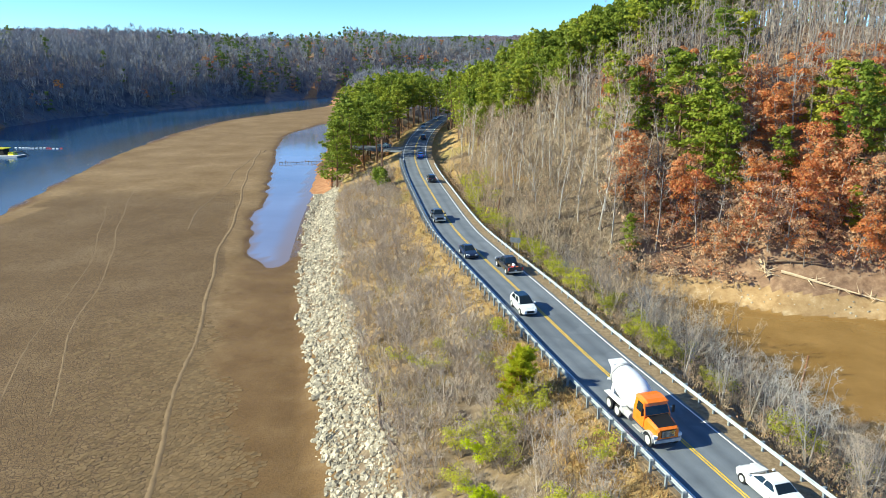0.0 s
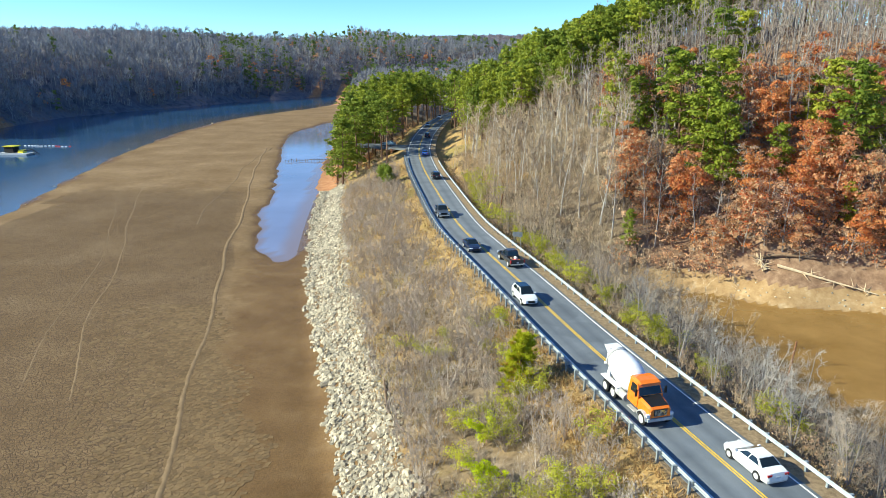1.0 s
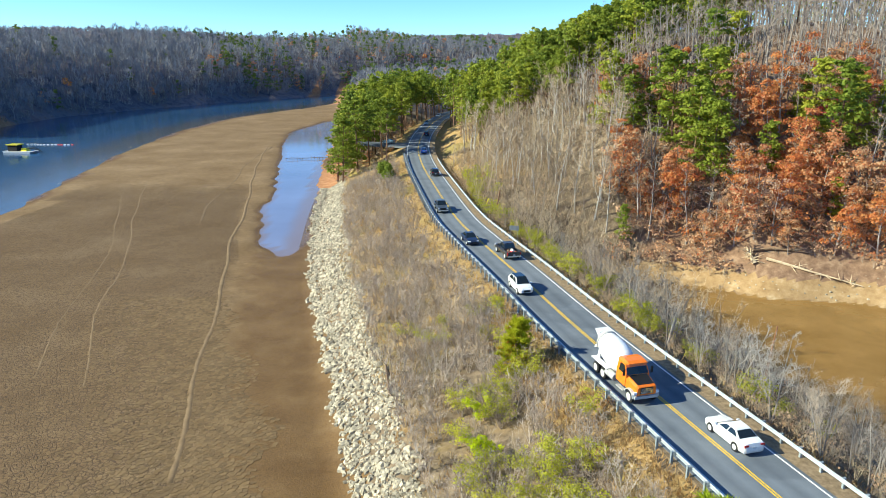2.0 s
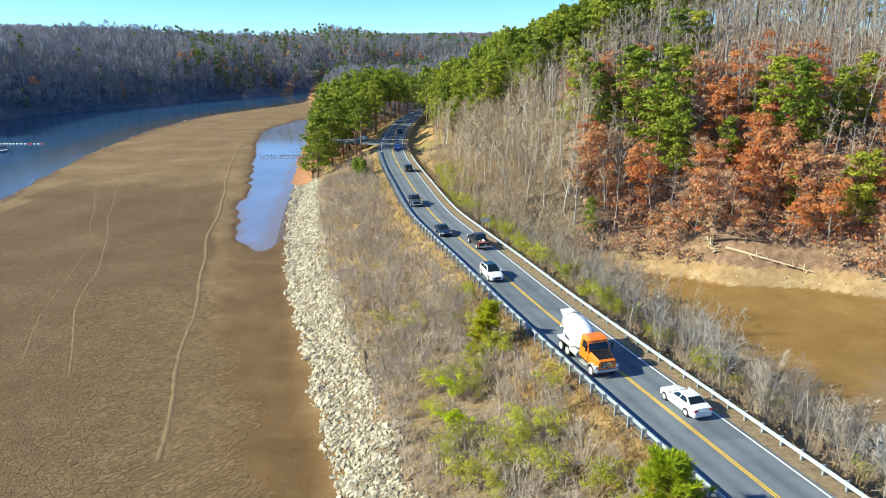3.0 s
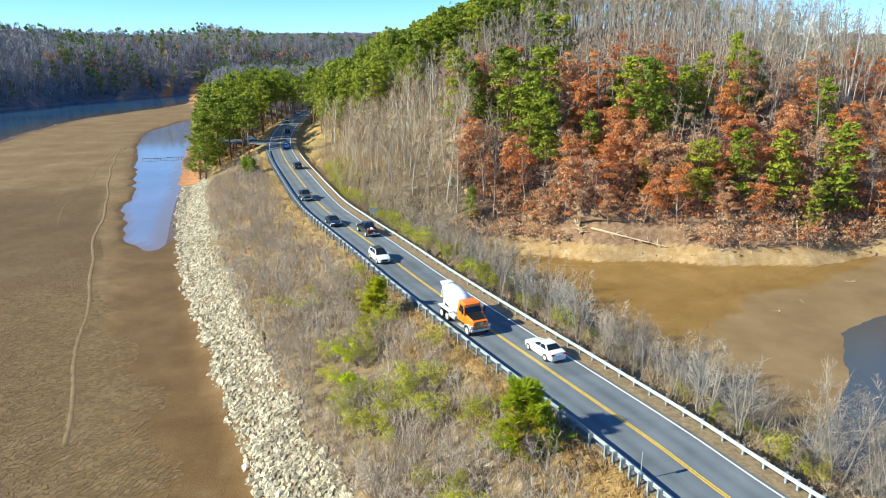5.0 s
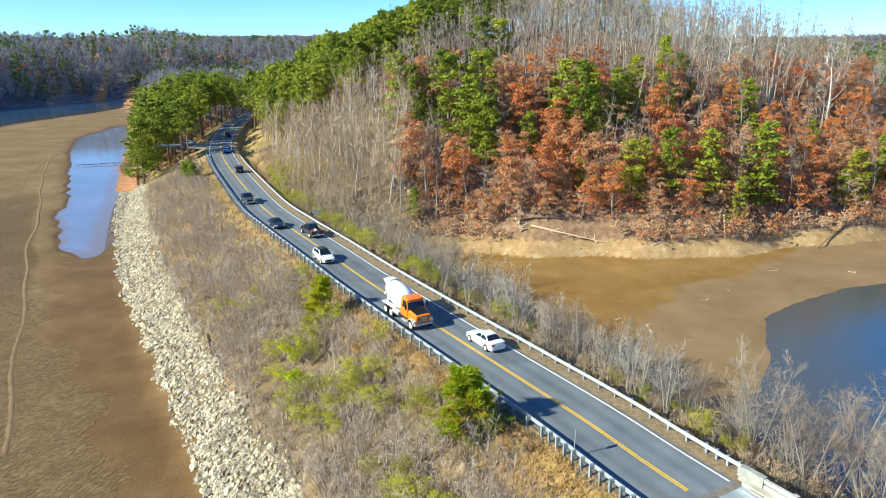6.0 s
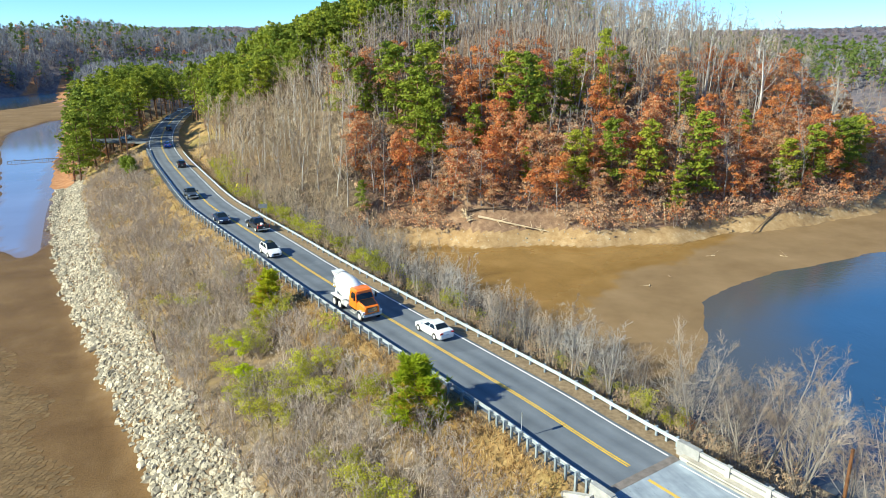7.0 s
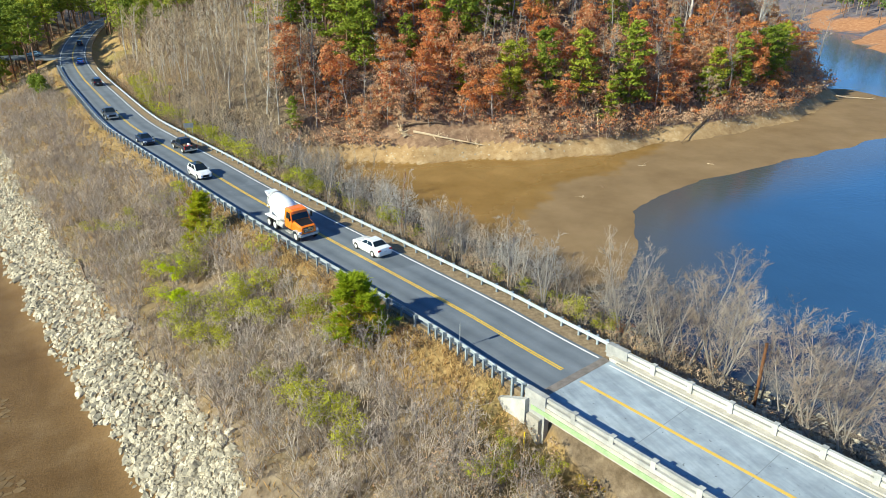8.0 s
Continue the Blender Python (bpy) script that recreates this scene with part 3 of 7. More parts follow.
def build_ground():
    xs, ys = graded(-70, 170, 1.3, 2600), graded(5, 215, 1.3, 2600)
    foot = ys[(ys > 94) & (ys < 132)]
    ys = np.sort(np.concatenate([ys, foot + 0.43, foot + 0.86]))
    gx, gy = np.meshgrid(xs, ys)
    z, zones, wear = land(gx, gy)
    verts = np.stack([gx.ravel(), gy.ravel(), z.ravel()], 1)
    cols, rows = len(xs), len(ys)
    a = (np.arange(rows - 1)[:, None] * cols + np.arange(cols - 1)[None]).ravel()
    tris = np.concatenate([np.stack([a, a + 1, a + cols + 1], 1), np.stack([a, a + cols + 1, a + cols], 1)])
    data = array_mesh("ground", verts, tris, [GROUND])
    for name, values in (("zone", zones), ("wear", wear)):
        layer = data.attributes.new(name, "FLOAT_COLOR", "POINT")
        layer.data.foreach_set("color", values.astype(np.float32).ravel())
    data.shade_smooth()
    tagged(new("ground", data), "cracked brown mudflat, grassy causeway and wooded hills", "ground", kind="structure")


build_ground()


def build_water():
    xs, ys = graded(-260, 300, 6, 2600, 1.3), graded(-60, 620, 6, 2600, 1.3)
    gx, gy = np.meshgrid(xs, ys)
    cols, rows = len(xs), len(ys)
    a = (np.arange(rows - 1)[:, None] * cols + np.arange(cols - 1)[None]).ravel()
    tris = np.concatenate([np.stack([a, a + 1, a + cols + 1], 1), np.stack([a, a + cols + 1, a + cols], 1)])
    data = array_mesh("water", np.stack([gx.ravel(), gy.ravel(), np.zeros(gx.size)], 1), tris, [WATER])
    near = ease(land(gx, gy)[0], -1.35, -0.05).ravel()
    layer = data.attributes.new("bed", "FLOAT_COLOR", "POINT")
    layer.data.foreach_set("color", np.stack([near, near, near, np.ones_like(near)], 1).astype(np.float32).ravel())
    tagged(new("water", data), "calm blue lake water at a low level", "water", kind="structure")


build_water()


def build_puddle():
    """The shallow silty water left between the mudflat and the causeway."""
    xs, ys = np.linspace(-84, -24, 31), np.linspace(100, 450, 120)
    gx, gy = np.meshgrid(xs, ys)
    a = (np.arange(119)[:, None] * 31 + np.arange(30)[None]).ravel()
    tris = np.concatenate([np.stack([a, a + 1, a + 32], 1), np.stack([a, a + 32, a + 31], 1)])
    data = array_mesh("puddle", np.stack([gx.ravel(), gy.ravel(), np.full(gx.size, 0.012)], 1), tris, [SKY_TINTED_WATER])
    near = ease(land(gx, gy)[0], -0.34, 0.0).ravel()
    layer = data.attributes.new("bed", "FLOAT_COLOR", "POINT")
    layer.data.foreach_set("color", np.stack([near, near, near, np.ones_like(near)], 1).astype(np.float32).ravel())
    tagged(new("puddle", data), "shallow pale silty puddle beside the mudflat", "water", kind="structure")


build_puddle()


# ---- road ----
def ribbon(s_from, s_to, d_low, d_high, z_low, z_top, step=1.0, breaks=None):
    """A slab that follows the road between two distances from its middle."""
    geo = Geo()
    stations = np.linspace(s_from, s_to, max(2, int(abs(s_to - s_from) / step)))
    for s in stations:
        for d, z in ((d_low, z_low), (d_high, z_low), (d_high, z_top), (d_low, z_top)):
            geo.verts.append(Vector((*beside(s, d), z)))
    for n in range(len(stations) - 1):
        for k in range(4):
            a, b = 4 * n + k, 4 * n + (k + 1) % 4
            geo.faces.append((a, b, b + 4, a + 4))
    last = 4 * (len(stations) - 1)
    geo.faces += [(3, 2, 1, 0), (last, last + 1, last + 2, last + 3)]
    return geo


ROAD_FAR = len(ROAD) - 2
road = thing("road", "grey two-lane asphalt road with double yellow centre line", "road", kind="structure")
asphalt = part("asphalt", ribbon(BRIDGE_END, ROAD_FAR, -3.75, 3.72, 10.3, ROAD_Z), ASPHALT, road)
lane = np.tile([0.0, 1.0, 1.0, 0.0], len(asphalt.data.vertices) // 4)
asphalt.data.attributes.new("lane", "FLOAT_COLOR", "POINT").data.foreach_set("color", np.stack([lane, lane, lane, np.ones_like(lane)], 1).astype(np.float32).ravel())
for side in (-0.03, 0.19):
    part("centre_line", ribbon(BRIDGE_END + 1.2, ROAD_FAR, side, side + 0.11, ROAD_Z - 0.02, ROAD_Z + 0.006), YELLOW_PAINT, road, "yellow painted centre line")
for side in (-3.2, 3.32):
    part("edge_line", ribbon(BRIDGE_END + 0.5, ROAD_FAR, side, side + 0.13, ROAD_Z - 0.02, ROAD_Z + 0.006), WHITE_PAINT, road, "white painted edge line")
part("gravel_shoulder", ribbon(BRIDGE_END, ROAD_FAR, 3.72, 5.3, 10.2, ROAD_Z - 0.06), GRAVEL, road, "brown gravel and dead grass shoulder")
part("gravel_shoulder", ribbon(BRIDGE_END, ROAD_FAR, -4.12, -3.75, 10.2, ROAD_Z - 0.06), GRAVEL, road, "narrow gravel shoulder")


def w_beam(s_from, s_to, d, face):
    """A ridged steel rail; face is the side on which the road lies."""
    geo = Geo()
    profile = [(0.0, 0.45), (0.06, 0.49), (0.06, 0.55), (0.01, 0.60), (0.01, 0.64), (0.06, 0.69), (0.06, 0.75), (0.0, 0.79)]
    outline = [(face * a, b) for a, b in profile] + [(face * (a - 0.012), b) for a, b in reversed(profile)]
    stations = np.arange(s_from, s_to, 1.0)
    for s in stations:
        for a, b in outline:
            geo.verts.append(Vector((*beside(s, d + a), ROAD_Z + b)))
    count = len(outline)
    for n in range(len(stations) - 1):
        for k in range(count):
            a, b = count * n + k, count * n + (k + 1) % count
            geo.faces.append((a, b, b + count, a + count))
    return geo


def guardrail(name, s_from, s_to, d, face, label, spacing=1.905, dense_until=None):
    rail = thing(name, label, "guardrail")
    part("rail", w_beam(s_from, s_to, d, face), GALVANISED, rail, "ridged galvanised steel rail")
    post, block = Geo(), Geo()
    post.box((-0.08, -0.08, -1.3), (0.08, 0.08, 0.78))
    block.box((-0.10, -0.09, 0.44), (0.10, 0.09, 0.78))
    post_data, block_data = post.mesh("post", DULL_STEEL), block.mesh("block", GALVANISED)
    s = s_from + 0.4
    while s < s_to - 0.5:
        x, y = beside(s, d - face * 0.24)
        x2, y2 = beside(s, d - face * 0.11)
        turn = math.atan2(*reversed(ROAD_WAY[int(s)]))
        for data, (px, py), kind in ((post_data, (x, y), "post"), (block_data, (x2, y2), "block")):
            ob = part(kind, data, None, rail)
            ob.matrix_basis = Matrix.Translation((px, py, ROAD_Z - 0.02)) @ Matrix.Rotation(turn, 4, "Z")
        s += spacing / 2 if dense_until is not None and s < dense_until else spacing
    return rail


guardrail("guardrail", BRIDGE_END - 0.4, station(200), -3.98, 1, "galvanised steel guardrail on posts beside the lake side", dense_until=BRIDGE_END + 11)
guardrail("guardrail", BRIDGE_END - 0.4, station(190), 4.7, -1, "galvanised steel guardrail on posts beside the cove side", dense_until=BRIDGE_END + 3)


# ---- bridge ----
PALE_CONCRETE = rough_material("pale_weathered_concrete", (0.27, 0.27, 0.26), (0.52, 0.51, 0.48), 1.1, bump=0.5)
GRAVEL_PATCH = rough_material("worn_joint_patch", (0.13, 0.115, 0.105), (0.27, 0.235, 0.21), 2.0, bump=0.6)
DECK_YELLOW = paint_material("worn_yellow_deck_paint", (0.70, 0.46, 0.08), (0.46, 0.38, 0.20))
TAR = Graph("joint_tar", 0.8, 0.3).set("Base Color", (0.22, 0.245, 0.27)).material
def bridge():
    ob = thing("bridge", "old concrete road bridge with low post-and-rail parapets", "bridge", kind="structure")
    far = 22
    part("deck", ribbon(far, BRIDGE_END, -3.7, 3.7, ROAD_Z - 0.7, ROAD_Z - 0.012), DECK, ob, "pale grey concrete bridge deck")
    joint = ribbon(BRIDGE_END - 0.3, BRIDGE_END + 0.35, -3.7, 3.7, ROAD_Z - 0.1, ROAD_Z + 0.004, 0.3)
    part("expansion_joint", joint, GRAVEL_PATCH, ob, "worn grey-brown patch at the deck joint")
    part("centre_line", ribbon(far, BRIDGE_END - 0.6, -0.13, 0.13, ROAD_Z - 0.03, ROAD_Z - 0.006), DECK_YELLOW, ob, "worn yellow centre line")
    for d in (-3.25, 3.15):
        part("edge_line", ribbon(far, BRIDGE_END - 0.6, d, d + 0.10, ROAD_Z - 0.03, ROAD_Z - 0.006), WHITE_PAINT, ob, "white painted edge line")
    for side in (-1, 1):
        low, high = sorted((side * 3.7, side * 4.55))
        part("kerb", ribbon(far, BRIDGE_END - 0.2, low, high, ROAD_Z - 0.55, ROAD_Z + 0.24), CONCRETE, ob, "raised concrete kerb")
        low, high = sorted((side * 4.55, side * 4.62))
        part("fascia", ribbon(far, BRIDGE_END - 0.2, low, high, ROAD_Z - 0.38, ROAD_Z - 0.04), MOSSY, ob, "green-stained outer face")
        low, high = sorted((side * 4.24, side * 4.46))
        part("parapet_wall", ribbon(far, BRIDGE_END - 0.3, low, high, ROAD_Z + 0.2, ROAD_Z + 0.53), PALE_CONCRETE, ob)
        low, high = sorted((side * 4.20, side * 4.44))
        part("parapet_rail", ribbon(far, BRIDGE_END - 0.3, low, high, ROAD_Z + 0.69, ROAD_Z + 0.93), PALE_CONCRETE, ob)
        low, high = sorted((side * 3.55, side * 3.72))
        part("kerb_step", ribbon(far, BRIDGE_END - 0.9, low, high, ROAD_Z - 0.05, ROAD_Z + 0.13), CONCRETE, ob, "worn lower step of the kerb")
        post = Geo()
        post.box((-0.17, -0.19, 0.2), (0.17, 0.19, 1.02))
        data = post.mesh("post", PALE_CONCRETE)
        for n in range(28):
            s = BRIDGE_END - 3.6 - 2.9 * n
            turn = math.atan2(*reversed(ROAD_WAY[int(s)]))
            part("post", data, None, ob).matrix_basis = Matrix.Translation((*beside(s, side * 4.29), ROAD_Z)) @ Matrix.Rotation(turn, 4, "Z")
        end = Geo()
        turn = math.atan2(*reversed(ROAD_WAY[BRIDGE_END]))
        end.box((-0.9, -0.22, -3.2), (0.9, 0.22, 1.0))
        part("end_block", end, PALE_CONCRETE, ob, "concrete end post of the parapet").matrix_basis = Matrix.Translation((*beside(BRIDGE_END - 0.5, side * 4.36), ROAD_Z)) @ Matrix.Rotation(turn, 4, "Z")
    for n in range(12):
        s = BRIDGE_END - 7.2 - 6.1 * n
        part("deck_joint", ribbon(s, s + 0.05, -3.5, 3.5, ROAD_Z - 0.05, ROAD_Z - 0.008), TAR, ob, "thin dark joint across the deck")
    wing = Geo()
    wing.hexa([Vector(v) for v in ((-0.4, -0.2, -4.6), (2.8, -0.2, -3.2), (2.8, 0.2, -3.2), (-0.4, 0.2, -4.6), (-0.4, -0.2, 0.35), (2.8, -0.2, -1.1), (2.8, 0.2, -1.1), (-0.4, 0.2, 0.35))])
    data = wing.mesh("wing_wall", PALE_CONCRETE)
    for side in (-1, 1):
        part("wing_wall", data, None, ob, "sloping concrete wing wall").matrix_basis = Matrix.Translation((*beside(BRIDGE_END + 0.4, side * 4.75), ROAD_Z)) @ Matrix.Rotation(turn, 4, "Z")
    wall = Geo()
    wall.box((-0.6, -4.9, -7), (0.5, 4.9, -0.72))
    part("abutment", wall, CONCRETE, ob, "stained concrete abutment").matrix_basis = Matrix.Translation((*beside(BRIDGE_END - 0.6, 0), ROAD_Z)) @ Matrix.Rotation(turn, 4, "Z")
    for n in (1, 2, 3):
        pier = Geo()
        pier.box((-0.5, -4.2, -13.5), (0.5, 4.2, -0.7))
        part("bridge_pier", pier, CONCRETE, ob).matrix_basis = Matrix.Translation((*beside(BRIDGE_END - 24 * n, 0), ROAD_Z)) @ Matrix.Rotation(turn, 4, "Z")


bridge()


# ---- growth ----
def wander(r, start, way, length, bend, count=4, lift=0.0):
    """A bending path from start along way."""
    p, way = Vector(start), Vector(way).normalized()
    path = [p.copy()]
    for _ in range(count - 1):
        way = (way + bend * Vector(r.normal(size=3)) + Vector((0, 0, lift))).normalized()
        p = p + way * length / (count - 1)
        path.append(p.copy())
    return path


def along(path, t):
    t = min(max(t, 0.0), 0.999) * (len(path) - 1)
    n = int(t)
    return path[n].lerp(path[n + 1], t - n), (path[n + 1] - path[n]).normalized()


def compass(angle, rise):
    return Vector((math.cos(angle) * math.cos(rise), math.sin(angle) * math.cos(rise), math.sin(rise)))


def bare(seed, tall, girth, limbs, subs, twigs, start, reach, rise, twig_r=0.02, stems=1, sides=5, flat=False):
    """Wood and twigs of a leafless tree or shrub, and the places of its twig ends."""
    r = np.random.default_rng(seed)
    wood, fine, tips, stalks = Geo(), Geo(), [], []
    twig = fine.sliver if flat else fine.cone
    for stem in range(stems):
        if stems in (2, 3):
            wood = Geo()
        stalks.append(wood)
        lean = compass(r.uniform(0, 6.28), radians(90 - (4 if stems == 1 else r.uniform(5, 24 if tall > 5 else 34))))
        stem_tall = tall * (1 if stems == 1 else r.uniform(0.75, 1.0))
        trunk = wander(r, (0, 0, -0.25), lean, stem_tall, 0.05, 6, 0.03)
        if sides < 4:
            trunk = [trunk[0], trunk[-1]]
            wood.cone(trunk[0], trunk[1], girth)
        else:
            wood.tube(trunk, [girth * (1 - 0.86 * k / 5) for k in range(6)], sides, False)
        turn = r.uniform(0, 6.28)
        for n in range(limbs):
            t = start + (0.97 - start) * (n + r.uniform(0, 0.9)) / limbs
            p, _ = along(trunk, t)
            turn += 2.4 + r.uniform(-0.5, 0.5)
            length = tall * reach * (1.15 - 0.75 * t) * r.uniform(0.7, 1.2)
            limb = wander(r, p, compass(turn, rise + r.uniform(-0.25, 0.25)), length, 0.16, 4, 0.10)
            thick = girth * (1 - 0.86 * t) * (0.42 if sides < 5 else 0.34)
            if sides > 4:
                wood.tube(limb, [thick, thick * 0.75, thick * 0.5, thick * 0.2], 4, False)
            else:
                limb = [limb[0], limb[-1]]
                fine.cone(limb[0], limb[1], thick)
            for k in range(subs):
                q, way = along(limb, r.uniform(0.25, 1.0))
                side = (way + 0.75 * Vector(r.normal(size=3)) + Vector((0, 0, 0.35))).normalized()
                sub = length * r.uniform(0.28, 0.55)
                end = q + side * sub
                twig(q, end, max(thick * 0.24, twig_r * 1.2))
                for _ in range(twigs):
                    a = q.lerp(end, r.uniform(0.2, 0.95))
                    b = a + (side + 0.8 * Vector(r.normal(size=3)) + Vector((0, 0, 0.25))).normalized() * sub * r.uniform(0.35, 0.75)
                    twig(a, b, twig_r)
                    tips.append((a.lerp(b, r.uniform(0.3, 1.0)), (b - a).normalized()))
    return stalks if stems in (2, 3) else [wood], fine, tips


def clump(geo, r, middle, wide, tall, count, size, loose=0.45):
    """A tuft of foliage: sprays over a rounded form, facing outwards with some disorder."""
    for row in r.normal(size=(count, 9)):
        out = Vector(row[:3]).normalized()
        if out.z < -0.25:
            out.z = -0.5 * out.z
        reach = 0.72 + 0.28 * abs(math.sin(7.0 * row[3]))
        p = Vector(middle) + reach * Vector((out.x * wide, out.y * wide, out.z * tall))
        facing = (Vector((out.x / wide, out.y / wide, out.z / tall)).normalized() + loose * Vector(row[3:6])).normalized()
        geo.shard(p, facing, Vector(row[6:9]), size * (0.75 + 0.5 * abs(math.cos(5.0 * row[6]))))


def foliage(seed, tips, count, size, spread):
    r = np.random.default_rng(seed)
    leaves = Geo()
    for n in range(count):
        p, way = tips[int(r.integers(len(tips)))]
        p = p + Vector(r.normal(size=3)) * spread
        leaves.chip(p, r.normal(size=3), r.normal(size=3), size * r.uniform(0.6, 1.4), size * r.uniform(0.45, 0.8))
    return leaves


def pine(seed, tall, girth, whorls, start, reach, puff, count, size, arms=(3, 5), pads=2, straight=False, cone=0.7, plump=0.52):
    """Trunk and limbs of a pine, and its needles in flat pads along the limbs."""
    r = np.random.default_rng(seed)
    wood, green = Geo(), Geo()
    trunk = wander(r, (0, 0, -0.25), (0.02, 0.02, 1), tall, 0.025, 7)
    if straight:
        wood.cone(trunk[0], trunk[-1], girth)
    else:
        wood.tube(trunk, [girth * (1 - 0.9 * k / 6) for k in range(7)], 5, False)
    turn = r.uniform(0, 6.28)
    for n in range(whorls):
        t = start + (0.96 - start) * (n + r.uniform(0, 0.6)) / whorls
        p, _ = along(trunk, t)
        u = (t - start) / (1 - start)
        width = tall * reach * (0.7 + 0.75 * u) * (1 - u) ** cone * 1.15 + 0.035 * tall
        for _ in range(int(r.integers(*arms))):
            turn += 1.9 + r.uniform(-0.7, 0.7)
            length = width * r.uniform(0.4, 1.2)
            limb = wander(r, p, compass(turn, radians(r.uniform(-8, 16) + 34 * u)), length, 0.12, 4, 0.06)
            limb = [limb[0], limb[-1]]
            wood.cone(limb[0], limb[1], max(girth * (1 - 0.9 * t) * 0.4, 0.03))
            for k in range(pads):
                q, _ = along(limb, 1.0 - 0.55 * (k + r.uniform(0, 0.6)) / pads)
                wide = puff * r.uniform(0.7, 1.3) * (1 - 0.4 * u)
                clump(green, r, q + Vector((0, 0, 0.15 * wide)), wide, wide * plump * r.uniform(0.8, 1.2), count, size)
    for k in range(2):
        p, _ = along(trunk, 0.93 + 0.06 * k)
        clump(green, r, p, puff * (0.6 - 0.15 * k), puff * 0.6, count, size)
    return wood, green


def young_pine(seed, tall, girth, whorls, reach, needle):
    """A young pine: upturned shoots, each a brush of long needles."""
    r = np.random.default_rng(seed)
    wood, green, old = Geo(), Geo(), Geo()
    trunk = wander(r, (0, 0, -0.25), (0.02, 0.02, 1), tall, 0.03, 6)
    wood.tube(trunk, [girth * (1 - 0.9 * k / 5) for k in range(6)], 5, False)
    turn = 0.0
    for n in range(whorls):
        t = 0.06 + 0.92 * (n + r.uniform(0, 0.5)) / whorls
        p, _ = along(trunk, t)
        width = tall * reach * (1.04 - t) ** 0.7 * (0.75 + 0.5 * t)
        for _ in range(int(r.integers(8, 11))):
            turn += 2.1 + r.uniform(-0.6, 0.6)
            limb = wander(r, p, compass(turn, radians(r.uniform(5, 25) + 25 * t)), width * r.uniform(0.55, 1.15), 0.12, 4, 0.14)
            wood.cone(limb[0], limb[-1], 0.025)
            for k in range(5):
                q, way = along(limb, 0.35 + 0.65 * (k + r.uniform(0, 1)) / 5)
                q = q + Vector(r.normal(size=3)) * 0.07 * width
                shoot = (0.5 * way + Vector((0, 0, 0.9)) + 0.25 * Vector(r.normal(size=3))).normalized()
                brown = r.uniform(0, 1) < 0.75 * max(0.0, 0.8 - t) and k < 4
                for row in r.normal(size=(22, 6)):
                    out = (shoot + 0.42 * Vector(row[:3])).normalized()
                    (old if brown else green).chip(q, out, Vector(row[3:]), needle * r.uniform(0.7, 1.3), needle * 0.15)
    return [("trunk", wood, PINE_BARK), ("crown", green, YOUNG_NEEDLES), ("old_needles", old, YELLOW_LEAF)]


class Kind:
    """One sort of plant: a few built forms, each a list of (part name, geometry, material)."""

    def __init__(self, name, label, category, group, forms):
        self.name, self.label, self.category, self.group, self.forms = name, label, category, group, forms
        self.made = {}
        self.numbers = {}

    def plant(self, n, x, y, scale, turn, sink=0.05, label="", group="", width=1.0):
        n %= len(self.forms)
        if n not in self.made:
            self.made[n] = [(name, geo.mesh(name, material), material) for name, geo, material in self.forms[n]]
        ob = thing(self.name, label or self.label, self.category, group or self.group)
        ob.matrix_basis = Matrix.LocRotScale((x, y, height(x, y) - sink), Euler((0, 0, turn)), (scale * width, scale * width, scale))
        for name, data, _ in self.made[n]:
            part(name, data, None, ob)
        return ob

    def join(self, name, label, places):
        """Many plants as one object; places are rows of x, y, scale, turn."""
        x, y, scale, turn = np.asarray(places, float).T
        z = land(x, y)[0] - np.where(np.hypot(x, y) > 1100, 2.5, 0.0)
        materials = []
        for form in self.forms:
            for _, _, material in form:
                if material not in materials:
                    materials.append(material)
        verts, tris, index, tone, count = [], [], [], [], 0
        pick = rng.integers(0, len(self.forms), len(x))
        hue = rng.uniform(0, 1, len(x))
        for n, form in enumerate(self.forms):
            if n not in self.numbers:
                self.numbers[n] = [geo.arrays() for _, geo, _ in form]
            mine = np.flatnonzero(pick == n)
            for (v, f), (_, _, material) in zip(self.numbers[n], form):
                c, s = np.cos(turn[mine])[:, None], np.sin(turn[mine])[:, None]
                k = scale[mine][:, None]
                vx = (v[None, :, 0] * c - v[None, :, 1] * s) * k + x[mine][:, None]
                vy = (v[None, :, 0] * s + v[None, :, 1] * c) * k + y[mine][:, None]
                vz = v[None, :, 2] * k + z[mine][:, None] - 0.05
                verts.append(np.stack([vx, vy, vz], -1).reshape(-1, 3))
                tris.append((f[None] + (count + len(v) * np.arange(len(mine)))[:, None, None]).reshape(-1, 3))
                index.append(np.full(len(mine) * len(f), materials.index(material)))
                tone.append(np.repeat(hue[mine], len(v)))
                count += len(v) * len(mine)
        data = array_mesh(name, np.concatenate(verts), np.concatenate(tris), materials, np.concatenate(index), np.concatenate(tone))
        return tagged(new(name, data), label, self.category, kind="stuff")


def bare_form(seed, bark, twig_material, **how):
    stalks, fine, _ = bare(seed, **how)
    return [("trunk", wood, bark) for wood in stalks] + [("crown", fine, twig_material)]


def clumped_form(seed, bark, leaf_material, clumps, wide, count, size, **how):
    """A broadleaf tree or shrub whose leaves sit in rounded tufts at its twig ends."""
    stalks, fine, tips = bare(seed, **how)
    for wood in stalks:
        fine.add(wood)
    r, leaves = np.random.default_rng(seed + 1), Geo()
    for _ in range(clumps):
        p, _ = tips[int(r.integers(len(tips)))]
        k = wide * r.uniform(0.65, 1.25)
        clump(leaves, r, p, k, 0.75 * k, count, size)
    return [("trunk", fine, bark), ("crown", leaves, leaf_material)]


